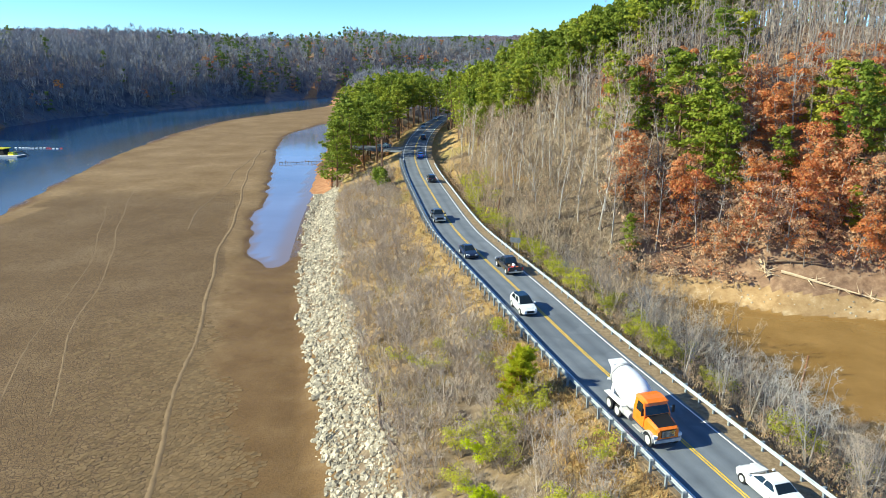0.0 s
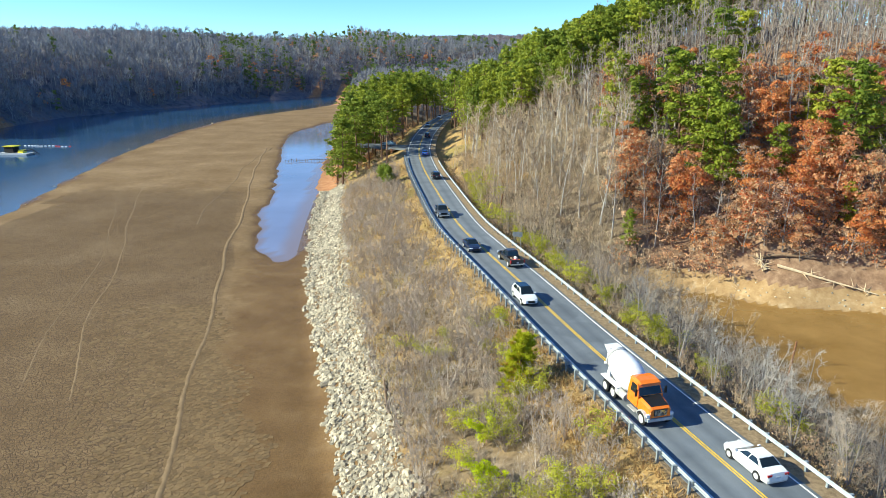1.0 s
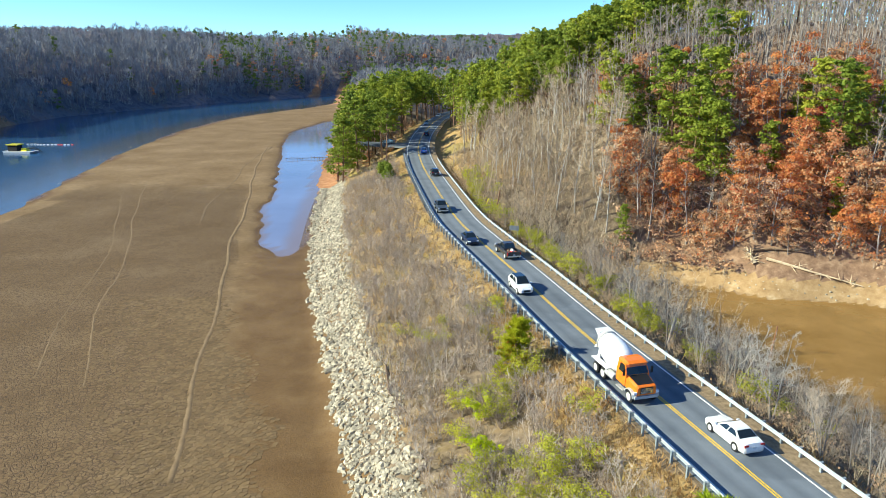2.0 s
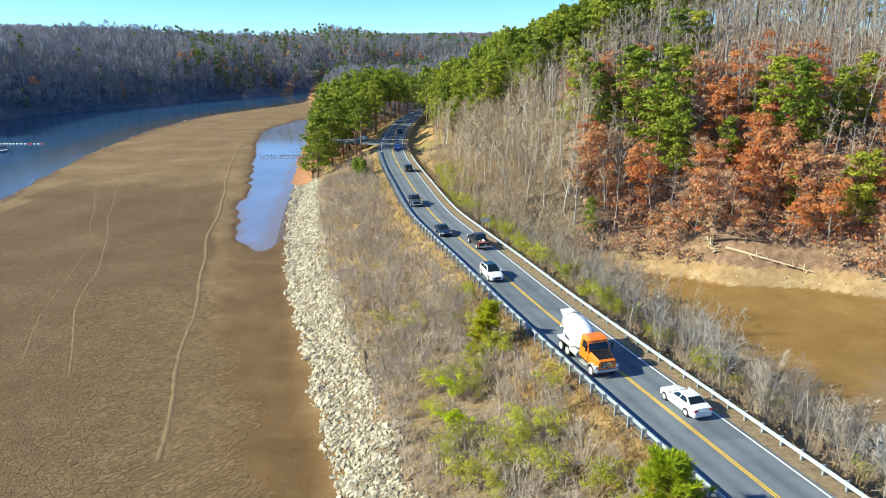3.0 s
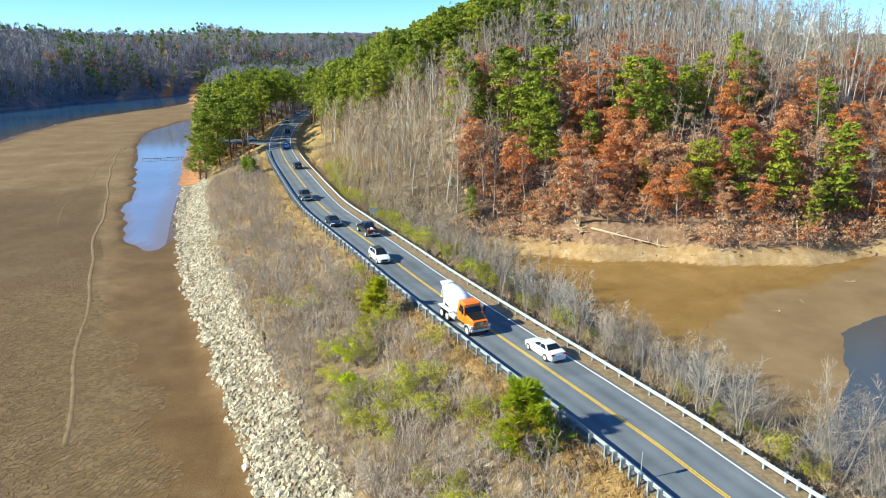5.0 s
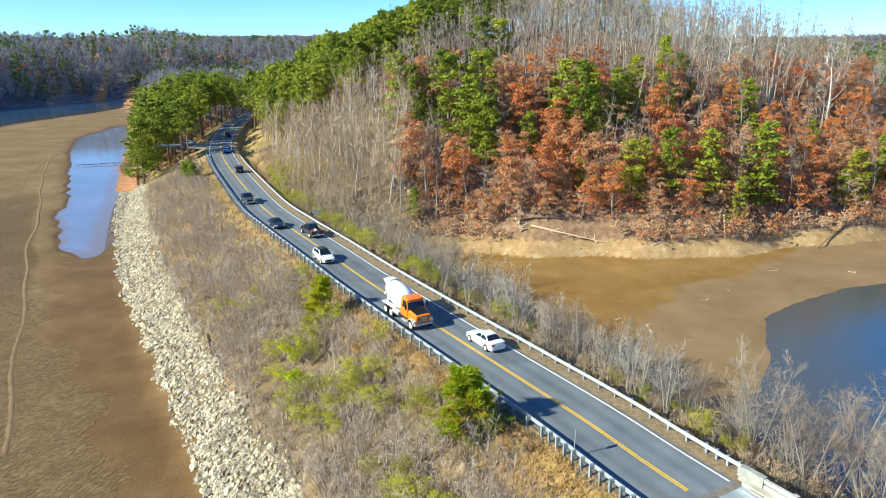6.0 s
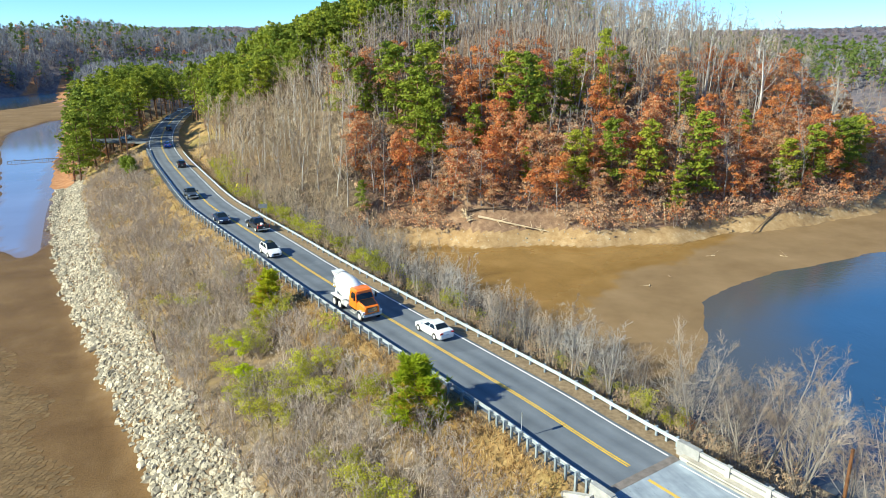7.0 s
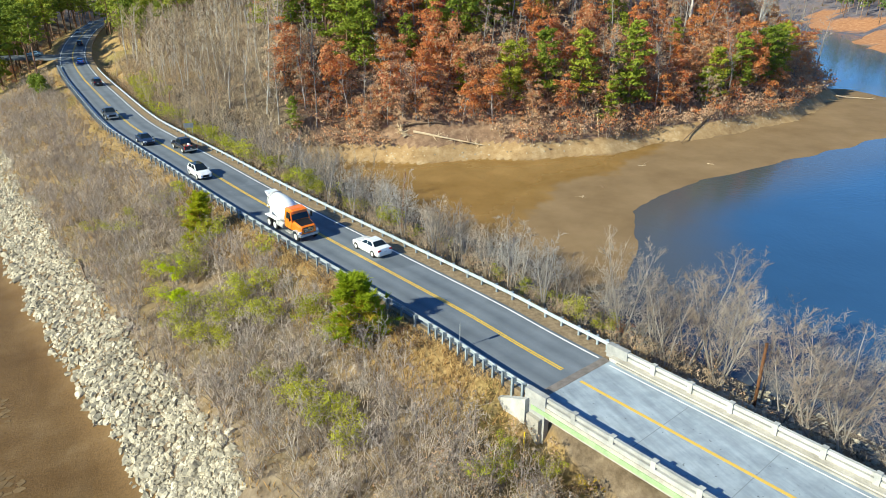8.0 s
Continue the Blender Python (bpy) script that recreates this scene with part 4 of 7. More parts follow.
def pine_form(seed, material, **how):
    wood, green = pine(seed, **how)
    return [("trunk", wood, PINE_BARK), ("crown", green, material)]


TALL = dict(flat=True, tall=18.0, girth=0.19, limbs=13, subs=4, twigs=4, start=0.42, reach=0.22, rise=radians(52), twig_r=0.03)
MIDDLE = dict(flat=True, tall=11.0, girth=0.09, limbs=12, subs=6, twigs=6, start=0.25, reach=0.27, rise=radians(52), twig_r=0.0095, stems=3)
SAPLING = dict(flat=True, tall=6.0, girth=0.045, limbs=8, subs=3, twigs=6, start=0.2, reach=0.30, rise=radians(58), twig_r=0.010, stems=2, sides=4)
SHRUB = dict(flat=True, tall=3.0, girth=0.03, limbs=6, subs=4, twigs=5, start=0.12, reach=0.40, rise=radians(54), twig_r=0.0075, stems=5, sides=4)

tall_trees = Kind("bare_tree", "tall leafless hardwood with a pale grey trunk on the hillside", "tree", "leafless hillside trees", [bare_form(100 + n, PALE_BARK, TWIG, **TALL) for n in range(6)])
cove_trees = Kind("bare_tree", "slender leafless grey tree on the causeway bank beside the cove", "tree", "leafless bank trees", [bare_form(120 + n, PALE_BARK, (TWIG, GREY_BARK)[n % 2], **dict(MIDDLE, tall=9.5, subs=7, twigs=6, reach=0.33, rise=radians(46), twig_r=0.011)) for n in range(4)])
bank_trees = Kind("bare_tree", "pale many-stemmed leafless tree on the rocky bank by the bridge", "tree", "leafless trees by the bridge", [bare_form(130 + n, PALE_BARK, (PALE_BARK, TWIG, TWIG)[n], **dict(MIDDLE, tall=10.5, girth=0.085, limbs=13, subs=8, twigs=8, twig_r=0.010, reach=0.33, rise=radians(46), start=0.2)) for n in range(3)])
saplings = Kind("sapling", "thin many-stemmed tan leafless sapling beside the road", "tree", "roadside saplings", [bare_form(140 + n, TWIG, TAN_TWIG, **SAPLING) for n in range(5)])
shrubs = Kind("shrub", "grey leafless shrub in dry grass on the causeway slope", "shrub", "leafless shrubs", [bare_form(160 + n, TWIG, TWIG, **SHRUB) for n in range(6)])
OLIVE_SHRUB = dict(SHRUB, limbs=4, subs=3, twigs=3)
olive_shrubs = Kind("shrub", "olive-green leafy shrub on the causeway slope", "shrub", "olive shrubs", [clumped_form(180 + n, TWIG, OLIVE, 34, 0.42, 30, 0.068, **OLIVE_SHRUB) for n in range(4)])
lime_shrubs = Kind("shrub", "yellow-green leafy shrub on the causeway slope", "shrub", "yellow-green shrubs", [clumped_form(190 + n, TWIG, LIME_LEAF, 40, 0.36, 34, 0.075, **OLIVE_SHRUB) for n in range(2)])
OAK = dict(flat=True, tall=12.0, girth=0.17, limbs=13, subs=4, twigs=2, start=0.08, reach=0.38, rise=radians(32), twig_r=0.035)
oaks = Kind("oak_tree", "oak with russet brown autumn leaves on the lower hillside", "tree", "russet oaks", [clumped_form(200 + n, GREY_BARK, RUSSET, 66, 1.15, 24, 0.27, **OAK) for n in range(6)])
brown_oaks = Kind("oak_tree", "hardwood with thin pinkish brown leaves on the hillside", "tree", "thin-leaved hillside trees", [clumped_form(210 + n, PALE_BARK, (DRY_LEAF, RUST)[n], 46, 0.9, 18, 0.19, **dict(OAK, twigs=3)) for n in range(2)])
pines = Kind("pine_tree", "tall green pine with a bare brown lower trunk", "tree", "tall pines", [pine_form(220 + n, NEEDLES, tall=18.0, girth=0.27, whorls=9, start=0.47, reach=0.19, puff=1.15, count=19, size=0.36) for n in range(6)])
lake_pines = Kind("pine_tree", "full green pine at the lake's edge", "tree", "lakeside pines", [pine_form(230 + n, NEEDLES, tall=18.0, girth=0.27, whorls=11, start=0.14, reach=0.20, puff=1.25, count=20, size=0.37) for n in range(6)])
hill_pines = Kind("pine_tree", "bushy green pine among the hillside hardwoods", "tree", "hillside pines", [pine_form(240 + n, BRIGHT_NEEDLES, tall=13.0, girth=0.18, whorls=13, start=0.08, reach=0.20, puff=0.95, count=18, size=0.25, pads=3, plump=0.8) for n in range(6)])
young_pines = Kind("young_pine", "young bright green pine with long needles on the grassy slope", "tree", "", [young_pine(260 + n, 4.2, 0.07, 12, 0.36, 0.30) for n in range(3)])
brush = Kind("brush", "russet and brown underbrush along the hill's foot", "shrub", "", [clumped_form(280 + n, TWIG, (RUST, DRY_LEAF, RUST, RUSSET, RUSSET)[n], 7, 0.8, 8, 0.2, **dict(SHRUB, limbs=4, subs=2, twigs=2, stems=3, sides=3, twig_r=0.022)) for n in range(5)])


def far_form(seed):
    """A distant leafless hardwood: trunk, limbs and the haze of its twigs as coarse sprays."""
    r = np.random.default_rng(seed)
    wood, crown = Geo(), Geo()
    tall, wide = r.uniform(16, 19), r.uniform(2.3, 3.2)
    wood.cone((0, 0, -0.3), (r.normal(0, 0.4), r.normal(0, 0.4), tall * 0.9), 0.22)
    for _ in range(5):
        a = r.uniform(0, 6.28)
        wood.sliver((0, 0, tall * r.uniform(0.35, 0.6)), Vector((0, 0, tall * 0.55)) + compass(a, radians(55)) * r.uniform(4, 6.5), 0.13)
    for _ in range(64):
        out = compass(r.uniform(0, 6.28), r.uniform(-0.5, 1.4)) * r.uniform(0.35, 1.0) ** 0.6
        p = Vector((out.x * wide, out.y * wide, tall * 0.66 + out.z * tall * 0.27))
        way = (p - Vector((0, 0, tall * 0.30))).normalized() + 0.4 * Vector(r.normal(size=3))
        crown.sliver(p, p + way.normalized() * r.uniform(1.4, 3.0), r.uniform(0.14, 0.27))
    return [("trunk", wood, GREY_BARK), ("crown", crown, HAZED_TWIG)]


far_bare = Kind("far_woods", "", "woods", "", [far_form(300 + n) for n in range(6)])
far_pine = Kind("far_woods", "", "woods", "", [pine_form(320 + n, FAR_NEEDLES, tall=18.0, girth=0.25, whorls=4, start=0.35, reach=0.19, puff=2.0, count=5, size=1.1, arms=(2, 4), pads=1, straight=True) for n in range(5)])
far_brush = Kind("far_brush", "", "shrub", "", [bare_form(350 + n, GREY_BARK, GREY_BARK, tall=4.0, girth=0.06, limbs=4, subs=2, twigs=2, start=0.1, reach=0.5, rise=radians(45), twig_r=0.09, stems=3, sides=3, flat=True) for n in range(4)])
far_rust = Kind("far_woods", "", "woods", "", [clumped_form(340 + n, GREY_BARK, RUSSET, 6, 2.2, 7, 1.0, tall=14.0, girth=0.2, limbs=5, subs=1, twigs=1, start=0.3, reach=0.36, rise=radians(35), twig_r=0.06, sides=3) for n in range(3)])


def scatter(count, box, gap, keep):
    """Random places in a box, at least gap apart, for which keep(x, y) holds."""
    (x0, y0), (x1, y1) = box
    x, y = rng.uniform(x0, x1, count), rng.uniform(y0, y1, count)
    good = keep(x, y)
    taken, out = {}, []
    for px, py in zip(x[good], y[good]):
        cell = (int(px // gap), int(py // gap))
        if any((px - qx) ** 2 + (py - qy) ** 2 < gap * gap for i in (-1, 0, 1) for j in (-1, 0, 1) for qx, qy in taken.get((cell[0] + i, cell[1] + j), ())):
            continue
        taken.setdefault(cell, []).append((px, py))
        out.append((px, py))
    return out


def height_of(x, y):
    return land(x, y)[0]


def turns():
    return rng.uniform(0, 2 * math.pi)


# the causeway's lake side
def lake_slope(low, high, y0=14, y1=190):
    def keep(x, y):
        d, s = across_road(x, y)
        return (d > low) & (d < high) & (y > y0) & (y < y1) & (s > BRIDGE_END - 32)
    return keep


for n, (x, y) in enumerate(scatter(3000, ((-40, -6), (30, 190)), 2.0, lake_slope(-18.5, -7.0, -6))[:140]):
    far_down = y > 95
    shrubs.plant(n, x, y, rng.uniform(0.6, 1.05) * (1.0 if far_down else 1.35), turns(), width=1.3)
for n, (x, y) in enumerate(scatter(700, ((-10, -4), (30, 80)), 2.3, lambda x, y: lake_slope(-17, -5.8, -4, 80)(x, y) & ((y > 27) | (across_road(x, y)[0] < -8.5)) & (waves(x, y, 15, 44) > 0.0))[:34]):
    olive_shrubs.plant(n, x, y, rng.uniform(0.7, 1.2), turns(), width=1.25)
for n, (x, y, k) in enumerate(((2.8, 56.8, 1.1), (2.9, 51.0, 1.2), (2.2, 53.6, 0.6))):
    lime_shrubs.plant(n, x, y, k, turns(), width=1.1)
for x, y, k in ((7.6, 45.4, 1.1), (10.3, 46.5, 1.0), (9.4, 42.0, 1.05), (12.0, 39.0, 1.1), (6.0, 47.5, 0.9), (11.5, 26.5, 1.0), (8.9, 31.2, 0.9), (8.0, 60.0, 1.0), (6.2, 65.5, 0.9), (11.5, 52.0, 0.9), (4.8, 44.0, 0.9), (13.4, 35.0, 1.0)):
    olive_shrubs.plant(int(y), x, y, 1.15 * k, turns(), width=1.2)
young_pines.plant(0, 6.5, 62.8, 1.4, 0.4, label="small bright green pine on the dry grass slope", width=1.4)
young_pines.plant(1, 15.4, 33.8, 1.5, 1.9, label="bushy young pine with yellowing lower needles beside the guardrail", width=1.75)
round_bush = Kind("round_bush", "round dense green bush beside the guardrail", "shrub", "", [clumped_form(670, GREY_BARK, BRIGHT_NEEDLES, 70, 0.62, 34, 0.16, **dict(SHRUB, tall=3.4, limbs=6))])
round_bush.plant(0, -14.4, 167.5, 1.6, 2.2, width=0.95)
for n, (x, y) in enumerate(scatter(900, ((-40, 14), (25, 185)), 6.5, lake_slope(-17, -8))[:34]):
    saplings.plant(n, x, y, rng.uniform(0.5, 0.85), turns(), label="thin leafless sapling on the causeway slope")

brown_shrubs = Kind("shrub", "low dark brown leafy shrub in the dry grass", "shrub", "", [clumped_form(698 + n, TWIG, DARK_LEAF, 24, 0.42, 20, 0.10, **OLIVE_SHRUB) for n in range(2)])
yellow_shrubs = Kind("shrub", "yellow-leaved shrub below the bridge", "shrub", "", [clumped_form(690 + n, TWIG, YELLOW_LEAF, 16, 0.32, 14, 0.12, **OLIVE_SHRUB) for n in range(2)])
for n, (x, y, k) in enumerate(((23.2, 13.2, 0.75), (22.3, 11.0, 0.65))):
    yellow_shrubs.plant(n, x, y, k, turns())
for n, (x, y) in enumerate(((21.4, 15.0), (19.6, 17.2), (18.2, 15.5))):
    olive_shrubs.plant(n, x, y, 0.7, turns(), label="dark green leafy shrub under the bridge's end")
for n, (x, y) in enumerate(scatter(500, ((4, 0), (24, 30)), 2.0, lambda x, y: lake_slope(-18, -8, -6, 30)(x, y))[:30]):
    shrubs.plant(n, x, y, rng.uniform(0.9, 1.4), turns(), label="dense grey leafless shrub below the bridge", width=1.25)
for n, (x, y, k) in enumerate(((17.6, 31.2, 0.55), (18.2, 29.3, 0.5), (16.6, 29.8, 0.6), (14.2, 31.6, 0.6), (8.2, 61.4, 0.4))):
    brown_shrubs.plant(n, x, y, k, turns())
for n in range(16):
    x, y = beside(BRIDGE_END - 2.5 - 1.35 * n, -6.0 - 3.2 * ((n * 0.618) % 1.0))
    (brown_shrubs if n % 3 else olive_shrubs).plant(n, x, y, 0.45 + 0.3 * ((n * 0.37) % 1.0), turns(), label="low dark leafy shrub beside the bridge")
    x, y = beside(BRIDGE_END - 3.2 - 1.35 * n, -5.6 - 4.0 * ((n * 0.41) % 1.0))
    shrubs.plant(n, x, y, 0.55 + 0.25 * ((n * 0.53) % 1.0), turns(), label="grey leafless shrub beside the bridge")
thickets = Kind("thicket", "", "shrub", "", [bare_form(600 + n, MAUVE_TWIG, MAUVE_TWIG, tall=3.0, girth=0.03, limbs=5, subs=3, twigs=5, start=0.1, reach=0.42, rise=radians(56), twig_r=0.0095, stems=4, sides=3, flat=True) for n in range(7)])
thickets.join("thicket", "dense grey-brown leafless thicket on the causeway slope", [(x, y, rng.uniform(0.6, 1.2) * (1.0 if y > 95 else 1.3), turns()) for x, y in scatter(14000, ((-40, -8), (30, 190)), 0.95, lambda x, y: lake_slope(-19.7, -7.4, -8, 185)(x, y) & (np.hypot(x - 2.8, y - 54) > 4.2) & ((y < 62) | (waves(x, y, 12, 30) > -0.6)))[:1330]])

grey_thickets = Kind("thicket", "", "shrub", "", [bare_form(610 + n, TWIG, TWIG, tall=3.2, girth=0.03, limbs=5, subs=3, twigs=4, start=0.15, reach=0.40, rise=radians(58), twig_r=0.012, stems=4, sides=3, flat=True) for n in range(4)])
grey_thickets.join("thicket", "grey leafless shrubs in patches on the causeway slope", [(x, y, rng.uniform(0.8, 1.5), turns()) for x, y in scatter(4000, ((-40, 60), (20, 195)), 1.6, lambda x, y: lake_slope(-17, -6.5, 62, 190)(x, y) & (waves(x, y, 16, 31) > 0.1))[:260]])


# the causeway's cove side
def cove_slope(low, high, y0, y1):
    def keep(x, y):
        d, s = across_road(x, y)
        return (d > low) & (d < high) & (y > y0) & (y < y1) & (s > BRIDGE_END - 34)
    return keep


for n, (x, y) in enumerate(scatter(1500, ((5, 28), (70, 105)), 2.9, cove_slope(8, 23, 28, 100))[:64]):
    cove_trees.plant(n, x, y, rng.uniform(0.65, 1.0) * 0.9, turns())
for n, (x, y) in enumerate(scatter(600, ((30, -20), (70, 34)), 3.0, lambda x, y: cove_slope(11, 23, -20, 30)(x, y) & (across_road(x, y)[1] > BRIDGE_END - 42))[:34]):
    bank_trees.plant(n, x, y, rng.uniform(0.85, 1.25), turns())
for n, (x, y) in enumerate(scatter(1500, ((-5, 62), (50, 190)), 2.1, cove_slope(7.5, 27, 80, 195))[:215]):
    saplings.plant(n, x, y, rng.uniform(1.0, 1.8), turns())
for n, (x, y) in enumerate(scatter(900, ((0, 0), (50, 150)), 2.6, cove_slope(6.3, 16, -10, 140))[:50]):
    shrubs.plant(n, x, y, rng.uniform(0.6, 1.0), turns(), label="low tangled brown shrub beside the guardrail")
brown_thickets = Kind("thicket", "", "shrub", "", [clumped_form(620 + n, TAN_TWIG, DRY_LEAF, 5, 0.4, 7, 0.10, tall=2.6, girth=0.025, limbs=4, subs=3, twigs=3, start=0.1, reach=0.44, rise=radians(50), twig_r=0.012, stems=4, sides=3, flat=True) for n in range(5)])
brown_thickets.join("thicket", "dense brown leafless thicket between the road and the cove", [(x, y, rng.uniform(0.6, 1.15), turns()) for x, y in scatter(6000, ((0, -12), (60, 190)), 1.2, lambda x, y: cove_slope(6.2, 25, -12, 190)(x, y) & ((y > 26) | (across_road(x, y)[0] < 12)))[:750] + scatter(5000, ((10, -14), (40, 26)), 0.95, lambda x, y: (across_road(x, y)[0] > -19) & (across_road(x, y)[0] < -5.2) & (y < 19) & (height_of(x, y) > 0.3))[:520]])
for n, (x, y) in enumerate(scatter(400, ((0, 50), (50, 175)), 2.4, cove_slope(6.6, 11, 50, 170))[:38]):
    olive_shrubs.plant(n, x, y, rng.uniform(0.7, 1.4), turns(), label="yellow-green leafy shrub beside the guardrail")
for x, y in [(12, 116), (14.5, 110), (9.5, 124), (17, 103), (19.5, 96), (7, 131), (27.5, 70), (26, 77), (33, 42), (34.2, 39), (35, 31), (31.5, 60), (24, 84), (36.0, 29)]:
    olive_shrubs.plant(int(x), x, y, rng.uniform(0.8, 1.25), turns(), label="green leafy shrub beside the guardrail")


rust_bush = Kind("shrub", "orange-leaved bush beside the bridge's end", "shrub", "", [clumped_form(695, TWIG, RUSSET, 14, 0.4, 16, 0.13, **OLIVE_SHRUB)])
rust_bush.plant(0, 41.5, 32.8, 0.8, 1.0)
for n, (x, y) in enumerate(((40.3, 33.4), (37.6, 37.6), (38.9, 38.4), (36.6, 39.8), (34.9, 58.8))):
    olive_shrubs.plant(n, x, y, 0.9, turns(), label="bright green leafy shrub behind the guardrail")


# the wooded hill
def on_hill(low, high, y0=100, y1=420):
    def keep(x, y):
        h = inside(x, y, HILL)
        d, _ = across_road(x, y)
        return (h > low) & (h < high) & (np.abs(d) > 9) & (y > y0) & (y < y1)
    return keep


def ridge_share(x, y):
    """How likely a pine is: most towards the road and along the hill's left shoulder."""
    return np.clip(1.5 - np.abs(x - 24) / 46, 0.06, 1.0) * ease(y - 0.25 * np.abs(x - 20), 168, 182)


HILL_PINES = ((93, 131, 1.5, "tall narrow dark green pine above the russet oaks"), (103, 108, 1.2, "broad green pine at the edge of the clay bank"), (90.3, 109, 0.95, ""), (83, 111, 0.95, ""), (75, 112, 0.85, ""), (129, 109, 0.8, ""),
                       (138, 110, 0.9, ""), (149, 113, 0.95, ""), (156, 116, 0.9, ""), (163, 119, 0.9, ""), (47.5, 135, 1.15, ""), (45, 141, 1.25, ""), (51, 138, 1.3, ""), (34.5, 152, 1.1, ""), (38.5, 148, 0.9, ""),
                       (50, 131, 1.0, ""), (71, 128, 1.2, ""), (69, 134, 1.0, ""), (82, 131, 0.85, ""), (86.5, 134, 0.9, ""), (104, 140, 0.85, ""), (114, 128, 0.85, ""), (59, 128, 0.7, ""), (57.5, 156, 1.2, ""), (63, 160, 1.1, ""), (44, 150, 1.0, ""), (76, 131, 0.9, ""))
for x, y, k, label in HILL_PINES:
    hill_pines.plant(int(x), x, y, k * (1.06 if k > 1.4 else 1.2), turns(), label=label, width=0.62 if k > 1.4 else 1.2)
spreading = Kind("bare_tree", "large pale grey spreading leafless tree on the hill", "tree", "spreading hill trees", [bare_form(700 + n, PALE_TWIG, PALE_TWIG, **dict(TALL, tall=17.0, girth=0.46, limbs=10, subs=6, twigs=5, start=0.24, reach=0.40, rise=radians(44), twig_r=0.05)) for n in range(3)])
SPREADING = ((140, 131, 1.05), (128, 138, 1.0), (155, 131, 0.95), (118.5, 144, 1.0), (157, 124, 0.8), (136, 156, 1.0), (122, 160, 0.95), (170, 134, 0.95), (148, 142, 1.0), (32, 163, 0.75), (26, 172, 0.7))
for n, (x, y, k) in enumerate(SPREADING):
    spreading.plant(n, x, y, k, turns())
maroon = Kind("maple_tree", "small maroon-leaved tree on the hillside", "tree", "", [clumped_form(660, GREY_BARK, MAROON, 30, 0.9, 20, 0.3, **OAK)])
maroon.plant(0, 72, 133, 0.75, 0.5)
def clear_of_pines(x, y):
    """Whether a tree there would leave the listed pines open towards the cove."""
    free = np.ones(np.shape(x), dtype=bool)
    for px, py in [row[:2] for row in (*HILL_PINES, *SPREADING)]:
        free &= (np.hypot(x - px, y - py) > 3.6) & ~((np.abs(x - px + 0.35 * (py - y)) < 2.6) & (y < py) & (y > py - 9))
    return free


russet_spots = scatter(6000, ((14, 100), (200, 190)), 2.9, lambda x, y: on_hill(1.0, 40, 100, 175)(x, y) & (x > 33 + 6 * waves(x, y, 15, 40)) & clear_of_pines(x, y))
for n, (x, y) in enumerate(russet_spots):
    if n % 10 < 4 and n < 480:
        oaks.plant(n, x, y, rng.uniform(0.6, 1.1), turns())
    elif n % 10 in (6, 7) and n < 330:
        tall_trees.plant(n, x, y, rng.uniform(0.6, 0.9) * (1.15 if x > 130 else 1.0), turns(), label="slim leafless tree among the russet oaks", width=1.3 if x > 130 else 1.0)
    elif n % 10 in (4, 5) and n < 480:
        brown_oaks.plant(n, x, y, rng.uniform(0.6, 1.0), turns())
    elif n % 20 == 8 and n < 300:
        hill_pines.plant(n, x, y, rng.uniform(0.5, 0.8), turns(), width=1.1)
for n, (x, y) in enumerate(scatter(1500, ((36, 100), (175, 130)), 4.2, lambda x, y: on_hill(0.5, 9, 100, 135)(x, y) & clear_of_pines(x, y))[:52]):
    (brown_oaks if n % 3 == 0 else oaks).plant(n, x, y, rng.uniform(0.42, 0.72), turns())
upper = scatter(7000, ((0, 110), (215, 262)), 2.7, on_hill(24, 400, 100, 262))
upper += scatter(260, ((0, 262), (240, 430)), 6.0, on_hill(20, 400, 262, 430))
flank = scatter(700, ((0, 140), (45, 300)), 3.2, on_hill(4, 26, 192, 300))
tan_flank = scatter(700, ((4, 118), (40, 215)), 3.0, lambda x, y: on_hill(2, 40, 118, 200)(x, y) & (x < 36))
chance = rng.uniform(0, 1, len(upper))
pine_places, bare_places, near_bare = [], [], []
for (x, y), c in zip(upper, chance):
    if c < ridge_share(x, y) * 0.95 or (y > 262 and c < 0.5):
        pine_places.append((x, y, rng.uniform(0.85, 1.2), turns()))
    elif y < 205 and len(near_bare) < 40 and c < 0.97:
        near_bare.append((x, y, rng.uniform(0.75, 1.12), turns()))
    elif len(bare_places) < 1000:
        bare_places.append((x, y, rng.uniform(0.8, 1.15), turns()))
tan_trees = Kind("bare_tree", "pale tan leafless tree on the hill's roadside flank", "tree", "leafless flank trees", [bare_form(150 + n, PALE_TWIG, TAN_TWIG, **dict(MIDDLE, tall=11.0, girth=0.13, twig_r=0.026, stems=1, limbs=14, reach=0.30)) for n in range(4)])
for n, (x, y) in enumerate(tan_flank[115:160]):
    olive_shrubs.plant(n, x, y, rng.uniform(1.2, 2.1), turns(), label="tall yellow-green leafy shrub on the hill's roadside flank")
for n, (x, y) in enumerate(tan_flank[:115]):
    tan_trees.plant(n, x, y, rng.uniform(0.8, 1.35), turns())
for n, (x, y, k, turn) in enumerate(near_bare):
    tall_trees.plant(n, x, y, k, turn)
far_bare_hill = Kind("bare_trees", "", "woods", "", [bare_form(400 + n, PALE_BARK, TWIG, **dict(TALL, subs=4, twigs=4, limbs=10, twig_r=0.045, sides=4)) for n in range(5)])
far_bare_hill.join("bare_hilltop_trees", "leafless pale hardwoods covering the upper hill", bare_places)
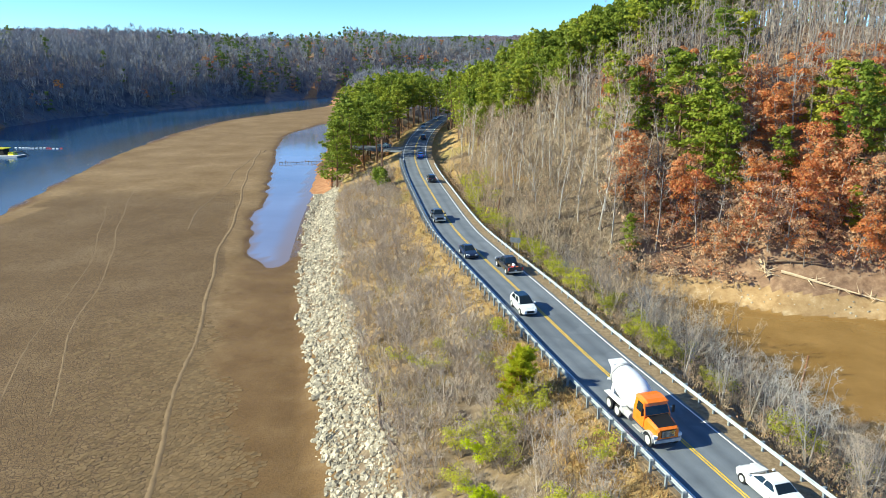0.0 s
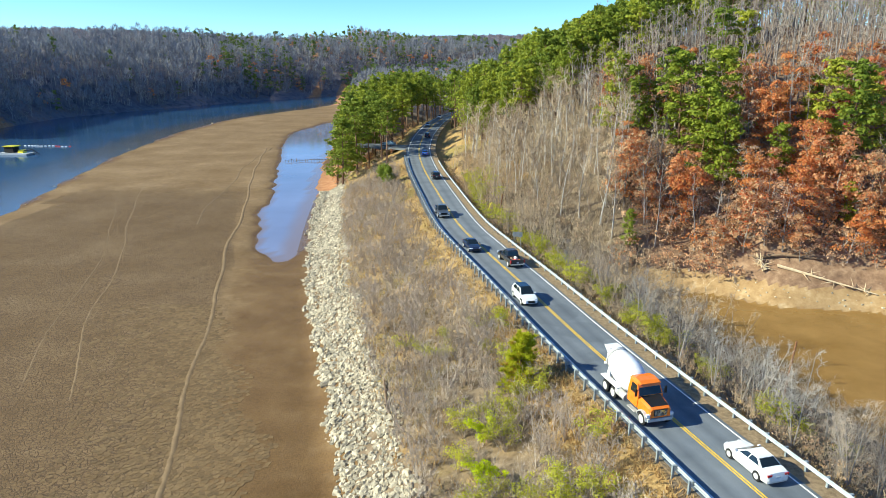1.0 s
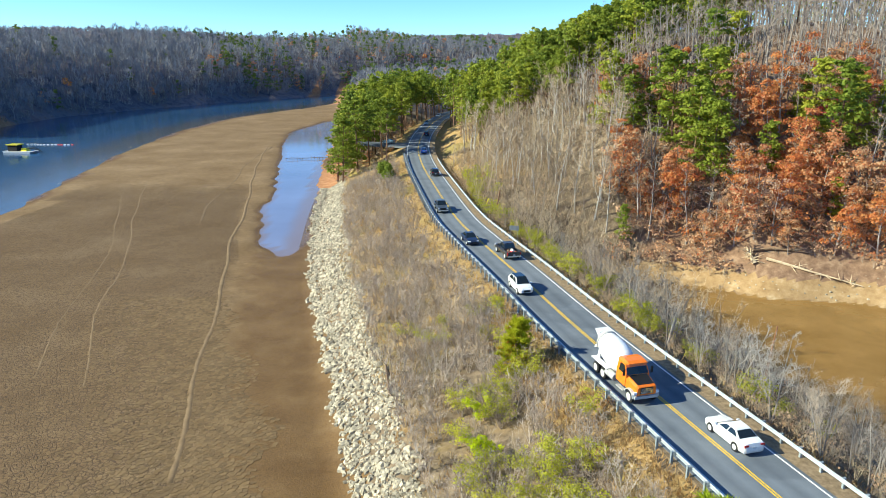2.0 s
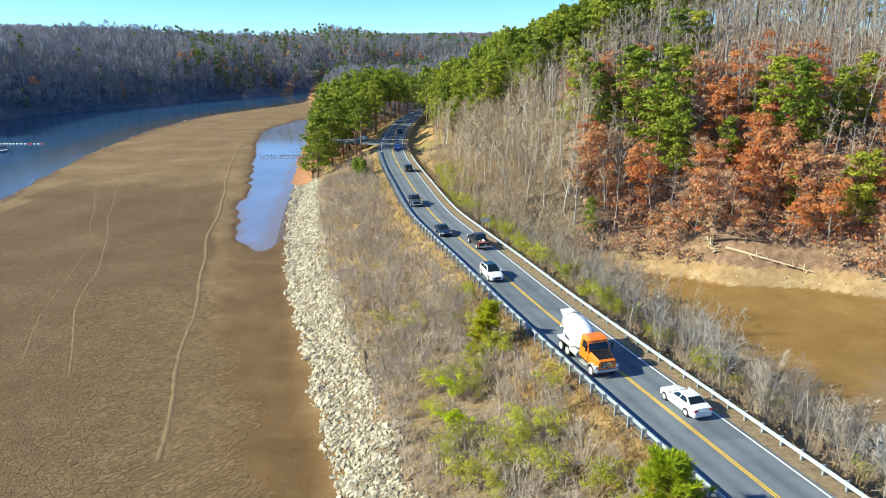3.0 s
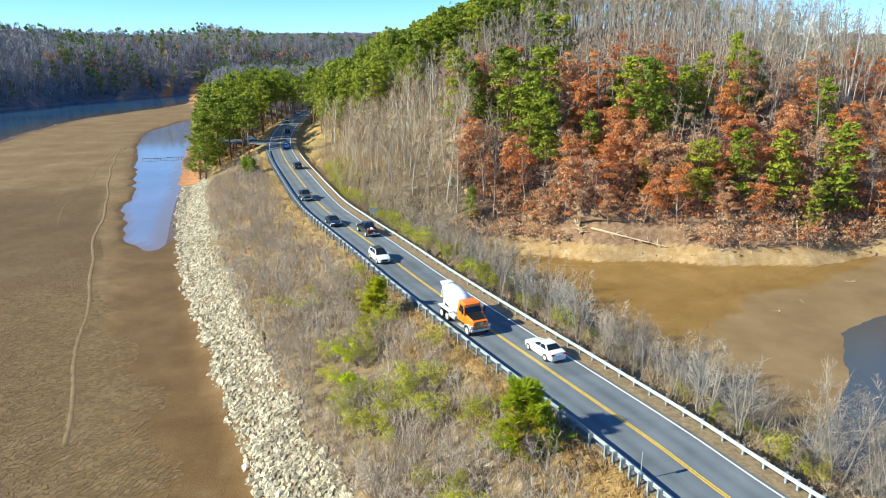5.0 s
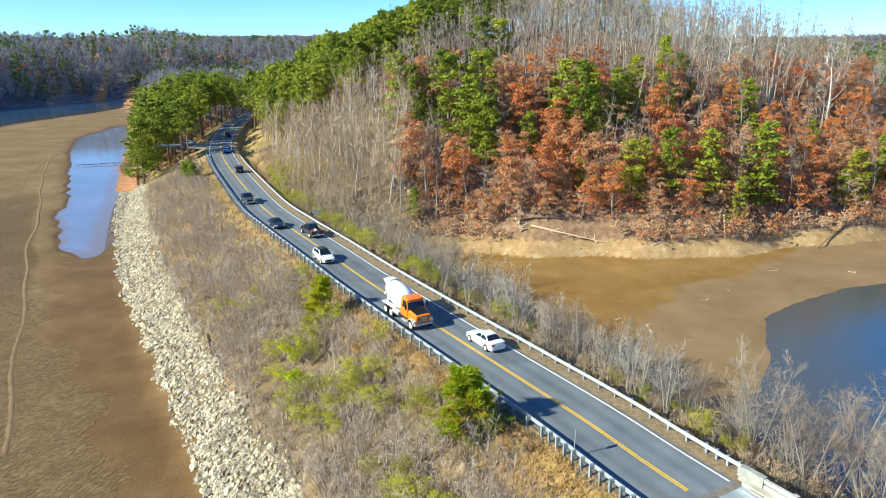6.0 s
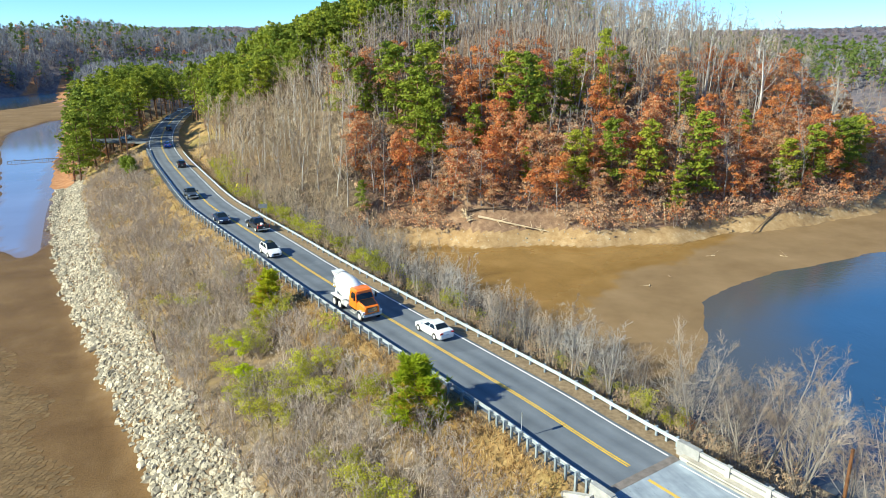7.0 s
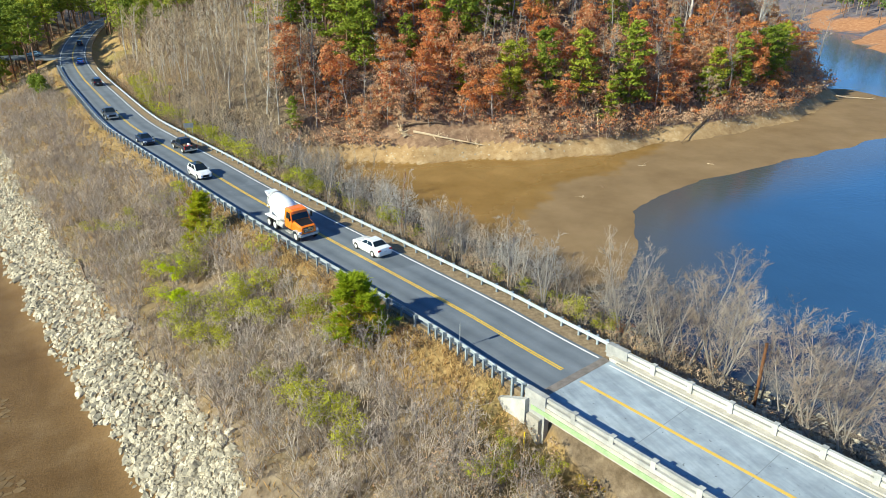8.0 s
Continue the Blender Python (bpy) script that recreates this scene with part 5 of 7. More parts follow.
wood_side = scatter(1500, ((-62, 196), (60, 470)), 4.7, lambda x, y: (inside(x, y, WOODED_SHORE) > -3.5) & (np.abs(across_road(x, y)[0]) > 7.5) & (across_road(x, y)[0] < 0))
near_pines = sorted(wood_side, key=lambda p: p[1])
for n, (x, y) in enumerate(near_pines[:80]):
    edge = inside(np.array([x]), np.array([y]), WOODED_SHORE)[0] < 9
    if (edge and across_road(x, y)[0][0] < -17) or across_road(x, y)[0][0] < -26:
        lake_pines.plant(n, x, y, rng.uniform(0.8, 1.3), turns(), width=1.12)
    else:
        pines.plant(n, x, y, rng.uniform(0.95, 1.25), turns(), label="tall green pine beside the lakeside road")
pine_places += [(x, y, rng.uniform(0.6, 1.0), turns()) for x, y in flank if x < 34 or y > 200]
pine_places.sort(key=lambda p: p[1])
for n, (x, y, k, turn) in enumerate(pine_places[:125]):
    pines.plant(n, x, y, k, turn)
beyond = scatter(900, ((-20, 280), (60, 470)), 4.6, lambda x, y: (across_road(x, y)[0] > 7.0) & (across_road(x, y)[0] < 42) & (y > 285))
rest = pine_places[125:] + [(x, y, rng.uniform(1.0, 1.3), turns()) for x, y in beyond] + [(x, y, rng.uniform(0.8, 1.1), turns()) for x, y in near_pines[80:]]
mid_pine = Kind("pines", "", "woods", "", [pine_form(420 + n, NEEDLES, tall=18.0, girth=0.25, whorls=7, start=0.36, reach=0.18, puff=1.5, count=9, size=0.62, arms=(3, 4), pads=1) for n in range(5)])
mid_pine.join("pine_woods", "green pines over the road's far bend and hilltop", rest)
brush.join("underbrush", "brown underbrush beneath the lakeside pines", [(x, y, rng.uniform(0.5, 1.0), turns()) for x, y in scatter(1500, ((-60, 196), (20, 330)), 2.2, lambda x, y: (inside(x, y, WOODED_SHORE) > -4) & (np.abs(across_road(x, y)[0]) > 8) & (across_road(x, y)[0] < 0))[:300]])
brush.join("underbrush", "russet and brown underbrush along the hill's foot", [(x, y, rng.uniform(0.9, 1.6), turns()) for x, y in scatter(12000, ((3, 100), (205, 185)), 1.2, lambda x, y: on_hill(-3.4, 36, 100, 175)(x, y) & (x > 32 + 4 * waves(x, y, 9, 41)) & (inside(x, y, HILL) < 20) & ((np.abs(x - 59) > 11) | (y > 136.1 - 0.4 * x)))[:1700]])
tan_brush = Kind("brush", "", "shrub", "", [bare_form(720 + n, TAN_TWIG, TAN_TWIG, tall=3.6, girth=0.03, limbs=5, subs=2, twigs=3, start=0.15, reach=0.36, rise=radians(56), twig_r=0.024, stems=3, sides=3, flat=True) for n in range(5)])
tan_brush.join("underbrush", "pale tan leafless brush on the hill's roadside flank", [(x, y, rng.uniform(0.5, 1.05), turns()) for x, y in scatter(5000, ((3, 110), (42, 215)), 1.2, lambda x, y: on_hill(-4, 30, 110, 200)(x, y) & (x < 35 + 4 * waves(x, y, 9, 41)))[:950]])


# far shores
def far_woods():
    def lakeward(x, y):
        f = inside(x, y, FAR_BANK)
        return (f > 1.0) & (f < 130) & (y > 330) & (y < 950)

    def eastward(x, y):
        r = inside(x, y, RIGHT_BANK)
        return (r > 18) & (r < 170) & (x < 640) & (y > 60)

    def northward(x, y):
        w = inside(x, y, WOODED_SHORE)
        return (w > 6) & (y > 440) & (y < 1300) & (x < 380) & (np.abs(across_road(x, y)[0]) > 14)

    spots = scatter(30000, ((-420, 330), (110, 950)), 3.9, lakeward)
    spots += scatter(7000, ((-160, 440), (380, 1300)), 7.0, northward)
    spots += scatter(12000, ((250, 60), (640, 700)), 5.6, eastward)
    far_brush.join("far_brush", "dark leafless brush along the far bank's foot", [(x, y, rng.uniform(0.9, 2.0), turns()) for x, y in scatter(16000, ((-420, 330), (-100, 1000)), 2.0, lambda x, y: (inside(x, y, FAR_BANK) > 1.0) & (inside(x, y, FAR_BANK) < 24))[:2400]])
    rows = np.array([(x, y, rng.uniform(0.75, 1.15), turns()) for x, y in spots])
    c = rng.uniform(0, 1, len(rows)) + 0.12 * waves(rows[:, 0], rows[:, 1], 180, 20)
    east = rows[:, 0] > 240
    high = (inside(rows[:, 0], rows[:, 1], FAR_BANK) > 110) | (rows[:, 1] > 520)
    bend = (rows[:, 1] > 640) & (rows[:, 0] > -230)
    share = np.where(east, 0.72, np.where(bend, 0.22 + 0.3 * waves(rows[:, 0], rows[:, 1], 70, 23), np.where(high, 0.08, -0.03)))
    rusty = np.where(bend, 0.09, 0.02)
    far_pine.join("far_pine_woods", "distant green pines on the far shores and ridges", rows[c < share])
    far_rust.join("far_russet_woods", "distant russet oaks on the far shores and ridges", rows[(c >= share) & (c < share + rusty)])
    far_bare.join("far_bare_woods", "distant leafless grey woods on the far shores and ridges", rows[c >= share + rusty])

    angle = rng.uniform(radians(-36), radians(62), 6500)
    far = 1140 + 380 * rng.uniform(0, 1, 6500)
    ridge_woods = Kind("far_woods", "", "woods", "", [[("crown", foliage(360 + n, [(Vector((x, y, z)), Vector((0, 0, 1))) for x, y, z in ((0, 0, 5.5), (3, 0, 4), (-3, 1.5, 4), (0, -3, 4), (1.5, 3, 4), (0, 0, 2))], 20, 2.8, 0.9), HAZED_RIDGE_WOODS)] for n in range(5)])
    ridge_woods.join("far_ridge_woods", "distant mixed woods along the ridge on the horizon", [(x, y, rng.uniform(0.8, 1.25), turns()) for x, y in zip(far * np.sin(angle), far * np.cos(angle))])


far_woods()
for n, (x, y) in enumerate(scatter(4000, ((-12, 70), (40, 165)), 1.7, cove_slope(6.8, 13.5, 70, 165))[:48]):
    olive_shrubs.plant(n, x, y, rng.uniform(0.75, 1.5), turns(), label="yellow-green leafy shrub between the guardrail and the bare trees")
for n, (x, y) in enumerate(scatter(2000, ((40, 110), (175, 165)), 5.5, lambda x, y: on_hill(2.5, 26, 100, 170)(x, y) & clear_of_pines(x, y))[:46]):
    tall_trees.plant(n, x, y, rng.uniform(0.42, 0.68), turns(), label="slim leafless tree among the russet oaks", width=1.5)


# ---- stones, grass and mud ----
def stone(seed):
    """A rough block of quarried stone: three uneven rings and a flat crown."""
    r = np.random.default_rng(seed)
    geo = Geo()
    a, b, c = r.uniform(0.85, 1.3), r.uniform(0.7, 1.0), r.uniform(0.65, 0.95)
    tip = Euler((r.normal(0, 0.4), r.normal(0, 0.4), r.uniform(0, 6.28))).to_matrix()
    for wide, z in ((0.85, -0.8), (1.0, 0.1), (r.uniform(0.5, 0.8), 0.75)):
        for k in range(5):
            angle = 2 * math.pi * (k + r.uniform(-0.3, 0.3)) / 5
            reach = wide * r.uniform(0.8, 1.12)
            geo.verts.append(tip @ Vector((a * reach * math.cos(angle), b * reach * math.sin(angle), c * (z + r.uniform(-0.15, 0.15)))) + Vector((0, 0, 0.15)))
    for ring in (0, 5):
        geo.faces += [(ring + k, ring + (k + 1) % 5, ring + 5 + (k + 1) % 5, ring + 5 + k) for k in range(5)]
    geo.faces.append((10, 11, 12, 13, 14))
    return geo


stone_forms = [stone(500 + n) for n in range(32)]
stones = Kind("riprap", "", "rock", "", [[("stone", geo, RIPRAP)] for geo in stone_forms])
stone_data = [geo.mesh("stone", RIPRAP) for geo in stone_forms]


def riprap_places(count, s_low, s_high, d_low, d_high):
    s, u = rng.uniform(s_low, s_high, count), rng.uniform(0, 1, count)
    if d_high < 0:
        d_low, d_high = np.interp(s, [160, 225, 250, 282, 305, 341], [-24.6, -25.0, -25.4, -26.4, -27.4, -28.4]), np.interp(s, [160, 200, 250, 268, 300, 333], [-20.2, -19.4, -18.9, -18.4, -19.6, -21.2])
    d = d_low + (d_high - d_low) * u + 0.5 * np.sin(s * 0.21) * (u > 0.5) + 0.35 * np.sin(s * 0.53) + rng.normal(0, 0.25, count)
    x, y = beside(s, d)
    size = rng.uniform(0.15, 0.36, count) * np.where(u < 0.25, 1.15, 0.95) * np.where(rng.uniform(0, 1, count) < 0.06, 1.5, 1.0)
    return np.stack([x, y, size, rng.uniform(0, 6.28, count)], 1)


near_low, near_high = station(44), station(58)
stones.join("riprap_slope", "pale angular limestone riprap along the causeway's foot", np.concatenate([riprap_places(1500, BRIDGE_END + 12, near_low, -26.4, -18.6), riprap_places(9600, near_high, station(206), -26.4, -18.6), riprap_places(700, near_low, near_high, -26.4, -18.6)]))
stones.join("riprap_slope", "grey and tan riprap under the trees beside the bridge", np.concatenate([riprap_places(1500, BRIDGE_END - 44, BRIDGE_END - 2, 10.0, 25.0), riprap_places(160, BRIDGE_END + 3, BRIDGE_END + 13, -25, -19)]))
bank = [(x, y, rng.uniform(0.08, 0.24), turns()) for x, y in scatter(9000, ((25, 96), (200, 128)), 0.7, lambda x, y: (inside(x, y, HILL) > -4.5) & (inside(x, y, HILL) < 0.3) & (waves(x, y, 14, 33) > 0.0))[:420]]
stones.join("shore_stones", "pale stones scattered along the clay bank", bank)
revetment = thing("riprap_bank", "pale limestone blocks heaped at the mudflat's edge", "rock", kind="structure")
for n, (x, y, size, turn) in enumerate(riprap_places(300, near_low, near_high, -26.4, -18.6)):
    ob = part("stone", stone_data[n % len(stone_data)], None, revetment)
    ob.matrix_basis = Matrix.LocRotScale((x, y, height(x, y) + 0.12 * size), Euler((rng.uniform(-0.5, 0.5), rng.uniform(-0.5, 0.5), turn)), (size, size, size))


def tuft(seed, blades, tall, wide):
    r = np.random.default_rng(seed)
    geo = Geo()
    for _ in range(blades):
        way = Vector((r.normal(0, 0.55), r.normal(0, 0.55), 1.0))
        geo.leaf((r.normal(0, 0.22), r.normal(0, 0.22), -0.05), way, r.normal(size=3), tall * r.uniform(0.6, 1.2), wide)
    return geo


tufts = Kind("grass", "", "grass", "", [[("blades", tuft(560 + n, 7, 0.55, 0.09), STRAW)] for n in range(6)])
grass_spots = scatter(24000, ((-45, 8), (40, 190)), 0.42, lambda x, y: lake_slope(-20.2, -4.6, 8, 200)(x, y) & ((y > 92) | (across_road(x, y)[0] > -9) | (across_road(x, y)[0] < -14.5)))
grass_spots += scatter(3000, ((10, -14), (40, 26)), 0.5, lambda x, y: (across_road(x, y)[0] > -19) & (across_road(x, y)[0] < -4.8) & (y < 19) & (height_of(x, y) > 0.6))
grass_spots += scatter(9000, ((0, 0), (60, 190)), 0.5, cove_slope(5.2, 12, -5, 190))
grass_spots += scatter(14000, ((2, 18), (30, 80)), 0.34, lambda x, y: lake_slope(-9.5, -4.4, 20, 80)(x, y))
tufts.join("dry_grass", "tan dry grass tufts over the causeway slopes", [(x, y, rng.uniform(0.6, 1.3), turns()) for x, y in grass_spots])
bramble = Kind("brambles", "", "shrub", "", [bare_form(580 + n, TAN_TWIG, TAN_TWIG, tall=1.1, girth=0.02, limbs=4, subs=2, twigs=3, start=0.05, reach=0.6, rise=radians(25), twig_r=0.009, stems=4, sides=3, flat=True) for n in range(5)])
bramble.join("brambles", "low tangle of dead tan and grey brambles on the slope", [(x, y, rng.uniform(0.6, 1.25), turns()) for x, y in scatter(9000, ((-45, 4), (25, 195)), 0.95, lake_slope(-20.2, -6.5, 4, 195))[:420]])


def clipped(polygon, px, py, nx, ny):
    """The part of a polygon on the inner side of the line through (px, py) with the outward normal (nx, ny)."""
    out = []
    for (ax, ay), (bx, by) in zip(polygon, polygon[1:] + polygon[:1]):
        a, b = (ax - px) * nx + (ay - py) * ny, (bx - px) * nx + (by - py) * ny
        if a <= 0:
            out.append((ax, ay))
        if (a < 0 < b) or (b < 0 < a):
            t = a / (a - b)
            out.append((ax + t * (bx - ax), ay + t * (by - ay)))
    return out


def mud_plates():
    """The dried crust nearest the causeway: uneven plates with open joints, joined."""
    r = np.random.default_rng(61)
    pitch, cols, rows = 0.48, 126, 150
    seeds = {(i, j): (-66 + (i + r.uniform(-0.05, 1.05)) * pitch, 37 + (j + r.uniform(-0.05, 1.05)) * pitch) for i in range(cols) for j in range(rows)}
    middle = np.array(list(seeds.values()))
    d, _ = across_road(middle[:, 0], middle[:, 1])
    ground_z = land(middle[:, 0], middle[:, 1])[0]
    verts, tris, tone = [], [], []
    for ((i, j), (mx, my)), side, z in zip(seeds.items(), d, ground_z):
        edge = -37.5 + 6.0 * min(max((96 - my) / 26, 0), 1)
        if side > edge + 1.2 * math.sin(my * 0.4) - r.exponential(1.2) or side < edge - 6 - r.uniform(0, 16) or not (1 < i < cols - 2 and 1 < j < rows - 2):
            continue
        cell = [(mx - 2, my - 2), (mx + 2, my - 2), (mx + 2, my + 2), (mx - 2, my + 2)]
        for a in range(-2, 3):
            for b in range(-2, 3):
                if (a or b) and (i + a, j + b) in seeds:
                    qx, qy = seeds[i + a, j + b]
                    cell = clipped(cell, (mx + qx) / 2, (my + qy) / 2, qx - mx, qy - my)
        count, sides = len(verts), len(cell)
        top, tilt, gap = z + 0.022 + r.uniform(0, 0.014), r.normal(0, 0.012, 2), r.uniform(0.84, 0.93)
        verts.append((mx, my, top - 0.006))
        verts += [(mx + gap * (px - mx), my + gap * (py - my), top + tilt[0] * (px - mx) + tilt[1] * (py - my)) for px, py in cell]
        verts += [(mx + 0.96 * (px - mx), my + 0.96 * (py - my), z - 0.03) for px, py in cell]
        for k in range(sides):
            p, q = count + 1 + k, count + 1 + (k + 1) % sides
            tris += [(count, p, q), (p, p + sides, q + sides), (p, q + sides, q)]
        tone += [r.uniform(0, 1)] * (1 + 2 * sides)
    data = array_mesh("mud_plates", np.array(verts), np.array(tris), [MUD_CRUST], None, np.array(tone))
    tagged(new("mud_plates", data), "dried brown mud cracked into uneven plates", "mud", kind="stuff")


MUD_CRUST = rough_material("mud_crust", (0.132, 0.085, 0.039), (0.208, 0.142, 0.072), 0.35, 0.95, 0.5, 0.02)
MUD_RILL = rough_material("mud_rill", (0.16, 0.108, 0.057), (0.245, 0.172, 0.095), 0.6, 0.95, 0.5, 0.03)
mud_plates()


def rill(points, width, label):
    """A low winding welt in the mud."""
    line = smooth_line(points, 1.2)
    line = line + np.stack([0.22 * np.sin(np.arange(len(line)) * 0.23) + rng.normal(0, 0.04, len(line)), rng.normal(0, 0.05, len(line))], 1)
    z = land(line[:, 0], line[:, 1])[0]
    geo = Geo()
    geo.tube([(x, y, h - 4.5 * width) for (x, y), h in zip(line, z)], [5.0 * width * rng.uniform(0.975, 1.025) for _ in line], 16)
    for v in geo.verts:
        v.z = max(v.z, -0.3)
    tagged(new("mud_rill", geo.mesh("mud_rill", MUD_RILL, True)), label, "mud", kind="structure")


rill([(-77, 300), (-71.7, 270.6), (-65.1, 236), (-57.9, 204), (-53.8, 187), (-49.4, 166), (-44.7, 139.4), (-40.4, 123.3), (-35.4, 102), (-33, 90.6), (-30.8, 79.6), (-28.9, 72), (-26.5, 62.4), (-25.2, 57)], 0.15, "winding pale welt across the dried mud")
rill([(-93.7, 216), (-75.6, 165), (-61.7, 129.7), (-55.2, 106.7), (-49.1, 90.5), (-42.7, 76)], 0.06, "faint pale track across the dried mud")
rill([(-98, 210), (-80, 166), (-66, 131), (-60, 108), (-55, 92), (-50, 78)], 0.05, "faint pale track across the dried mud")
rill([(-75, 300), (-72, 250), (-66, 215), (-63, 185), (-58, 160)], 0.10, "faint pale track across the dried mud")


# ---- driftwood, posts, signs ----
def driftwood(path, thick, limbs, label, name="driftwood_log", seed=0, material=None):
    r = np.random.default_rng(seed)
    material = material or WEATHERED_WOOD
    log = thing(name, label, "log")
    wood = Geo()
    points = [Vector((x, y, height(x, y) + up)) for x, y, up in path]
    fine = [points[0].lerp(points[0], 0)]
    for a, b in zip(points, points[1:]):
        fine += [a.lerp(b, 0.5) + Vector(r.normal(0, 0.06, 3)), b]
    wood.tube(fine, [thick * (1 - 0.7 * k / (len(fine) - 1)) for k in range(len(fine))], 6)
    for _ in range(limbs):
        p, way = along(fine, r.uniform(0.2, 1.0))
        q = p + (0.4 * way + 0.8 * Vector(r.normal(size=3)) + Vector((0, 0, -0.15))).normalized() * r.uniform(0.7, 2.4)
        q.z = max(q.z, height(q.x, q.y) + 0.05)
        twig = Geo()
        twig.cone(p, q, thick * 0.35)
        part("branch", twig, material, log)
    part("trunk", wood, material, log)


PALE_WOOD = rough_material("bleached_wood", (0.46, 0.35, 0.22), (0.74, 0.61, 0.42), 2.0)
driftwood([(53.4, 112.9, 0.6), (58.8, 109.7, 0.5), (66.3, 106.7, 0.3)], 0.27, 22, "long bleached fallen tree lying down the mud bank", seed=1, material=PALE_WOOD)
driftwood([(50.6, 115.6, 0.8), (54.3, 113.9, 0.7), (60.5, 112.0, 0.5)], 0.32, 5, "dark fallen trunk along the muddy bank", seed=2)
driftwood([(51.8, 113.4, 0.2), (50.8, 114.9, 1.4)], 0.45, 34, "bleached root mass of an upturned stump on the bank", "tree_stump", 3, PALE_WOOD)
driftwood([(93.0, 105.6, 0.5), (90.3, 101.2, 0.2)], 0.2, 14, "fallen leafless tree leaning down to the mud", seed=4, material=PALE_WOOD)
driftwood([(126, 104.5, 0.4), (118, 101.5, 0.4), (110, 97.8, 0.2)], 0.24, 3, "long dark log on the cove mud", seed=5)
driftwood([(186, 118, 0.3), (192, 116, 0.3), (196, 113, 0.2)], 0.2, 10, "bleached branch on the muddy point", seed=6, material=PALE_WOOD)
driftwood([(-6.7, 72.6, 0.25), (-5.9, 67, 0.25), (-4.9, 64.4, 0.2)], 0.14, 4, "dark dead branch lying on the riprap's edge", seed=7)
driftwood([(-4.9, 64.2, 0.3), (-3.3, 61.2, 0.2)], 0.12, 4, "dark dead branch lying on the riprap's edge", seed=8)
for n, (x, y) in enumerate([(-116, 206), (-119, 214), (-131, 262), (-124, 240), (-137, 300), (-144, 345), (-109, 176), (-112, 186), (-139, 420), (76, 80), (92, 88), (104, 84), (120, 88), (70, 78)]):
    a = rng.uniform(0, 6.28)
    long = rng.uniform(0.9, 2.6)
    driftwood([(x, y, 0.06), (x + long * math.cos(a), y + long * math.sin(a), 0.08)], rng.uniform(0.05, 0.11), 2, "bleached driftwood stick on the mud", "driftwood_stick", 20 + n, PALE_WOOD if n % 3 else WEATHERED_WOOD)

MARKER_YELLOW = paint_material("yellow_marker_paint", (0.75, 0.55, 0.02), (0.5, 0.38, 0.05))
POLE_WOOD = rough_material("brown_pole_wood", (0.10, 0.045, 0.02), (0.24, 0.12, 0.06), 2.0)
SIGN_BACK = rough_material("bare_aluminium_sign_back", (0.16, 0.18, 0.20), (0.30, 0.32, 0.34), 2.0, 0.5, 0.1, 0.01, 0.4, 0.4)
YELLOW_PLASTIC = body_paint("yellow_plastic", (0.80, 0.68, 0.02), 0.5)


def post_thing(name, label, category, x, y, tall, radius, material, lean=(0.0, 0.0), sides=8):
    ob = thing(name, label, category)
    geo = Geo()
    z = height(x, y)
    geo.tube([(x, y, z - 0.4), (x + lean[0] * 0.5, y + lean[1] * 0.5, z + tall / 2), (x + lean[0], y + lean[1], z + tall)], [radius, radius * 0.95, radius * 0.85], sides)
    part("post", geo, material, ob)
    return ob


post_thing("utility_pole", "short dark leaning wooden pole behind the guardrail", "pole", 9.0, 126.5, 5.6, 0.13, POLE_WOOD, (0.9, 0.2))
post_thing("guy_guard", "yellow plastic guy wire guard leaning behind the guardrail", "marker", 6.9, 129.5, 2.6, 0.07, YELLOW_PLASTIC, (1.2, 0.3))
post_thing("marker_post", "short yellow marker post in the brush beside the bridge", "post", 20.9, 17.6, 1.5, 0.06, MARKER_YELLOW)
post_thing("wooden_pole", "reddish brown wooden pole on the rocky bank", "pole", 42.8, 17.8, 6.2, 0.14, POLE_WOOD)
post_thing("dead_pole", "thin dark leaning dead trunk among the bank trees", "pole", 30.0, 62.0, 8.0, 0.10, POLE_WOOD, (1.4, 1.2))


def road_sign(x, y, base, tall, wide, panel, turn, label, legs):
    ob = thing("road_sign", label, "sign")
    m = Matrix.Translation((x, y, base)) @ Matrix.Rotation(turn, 4, "Z")
    ob.matrix_basis = m
    plate = Geo()
    plate.box((-wide / 2, -0.02, tall - panel), (wide / 2, 0.02, tall))
    part("panel", plate, SIGN_BACK, ob, "bare metal sign back")
    for a in legs:
        leg = Geo()
        leg.box((a - 0.03, 0.022, -1.0), (a + 0.03, 0.07, tall - 0.1))
        part("leg", leg, GALVANISED, ob)


road_sign(10.6, 106.5, 10.2, 2.5, 1.5, 0.75, radians(-14), "rectangular road sign seen from behind, on two legs", (-0.5, 0.5))
road_sign(20.9, 27.0, 9.8, 3.1, 0.30, 0.55, radians(60), "narrow metal marker sign on a thin post by the guardrail", (0.0,))


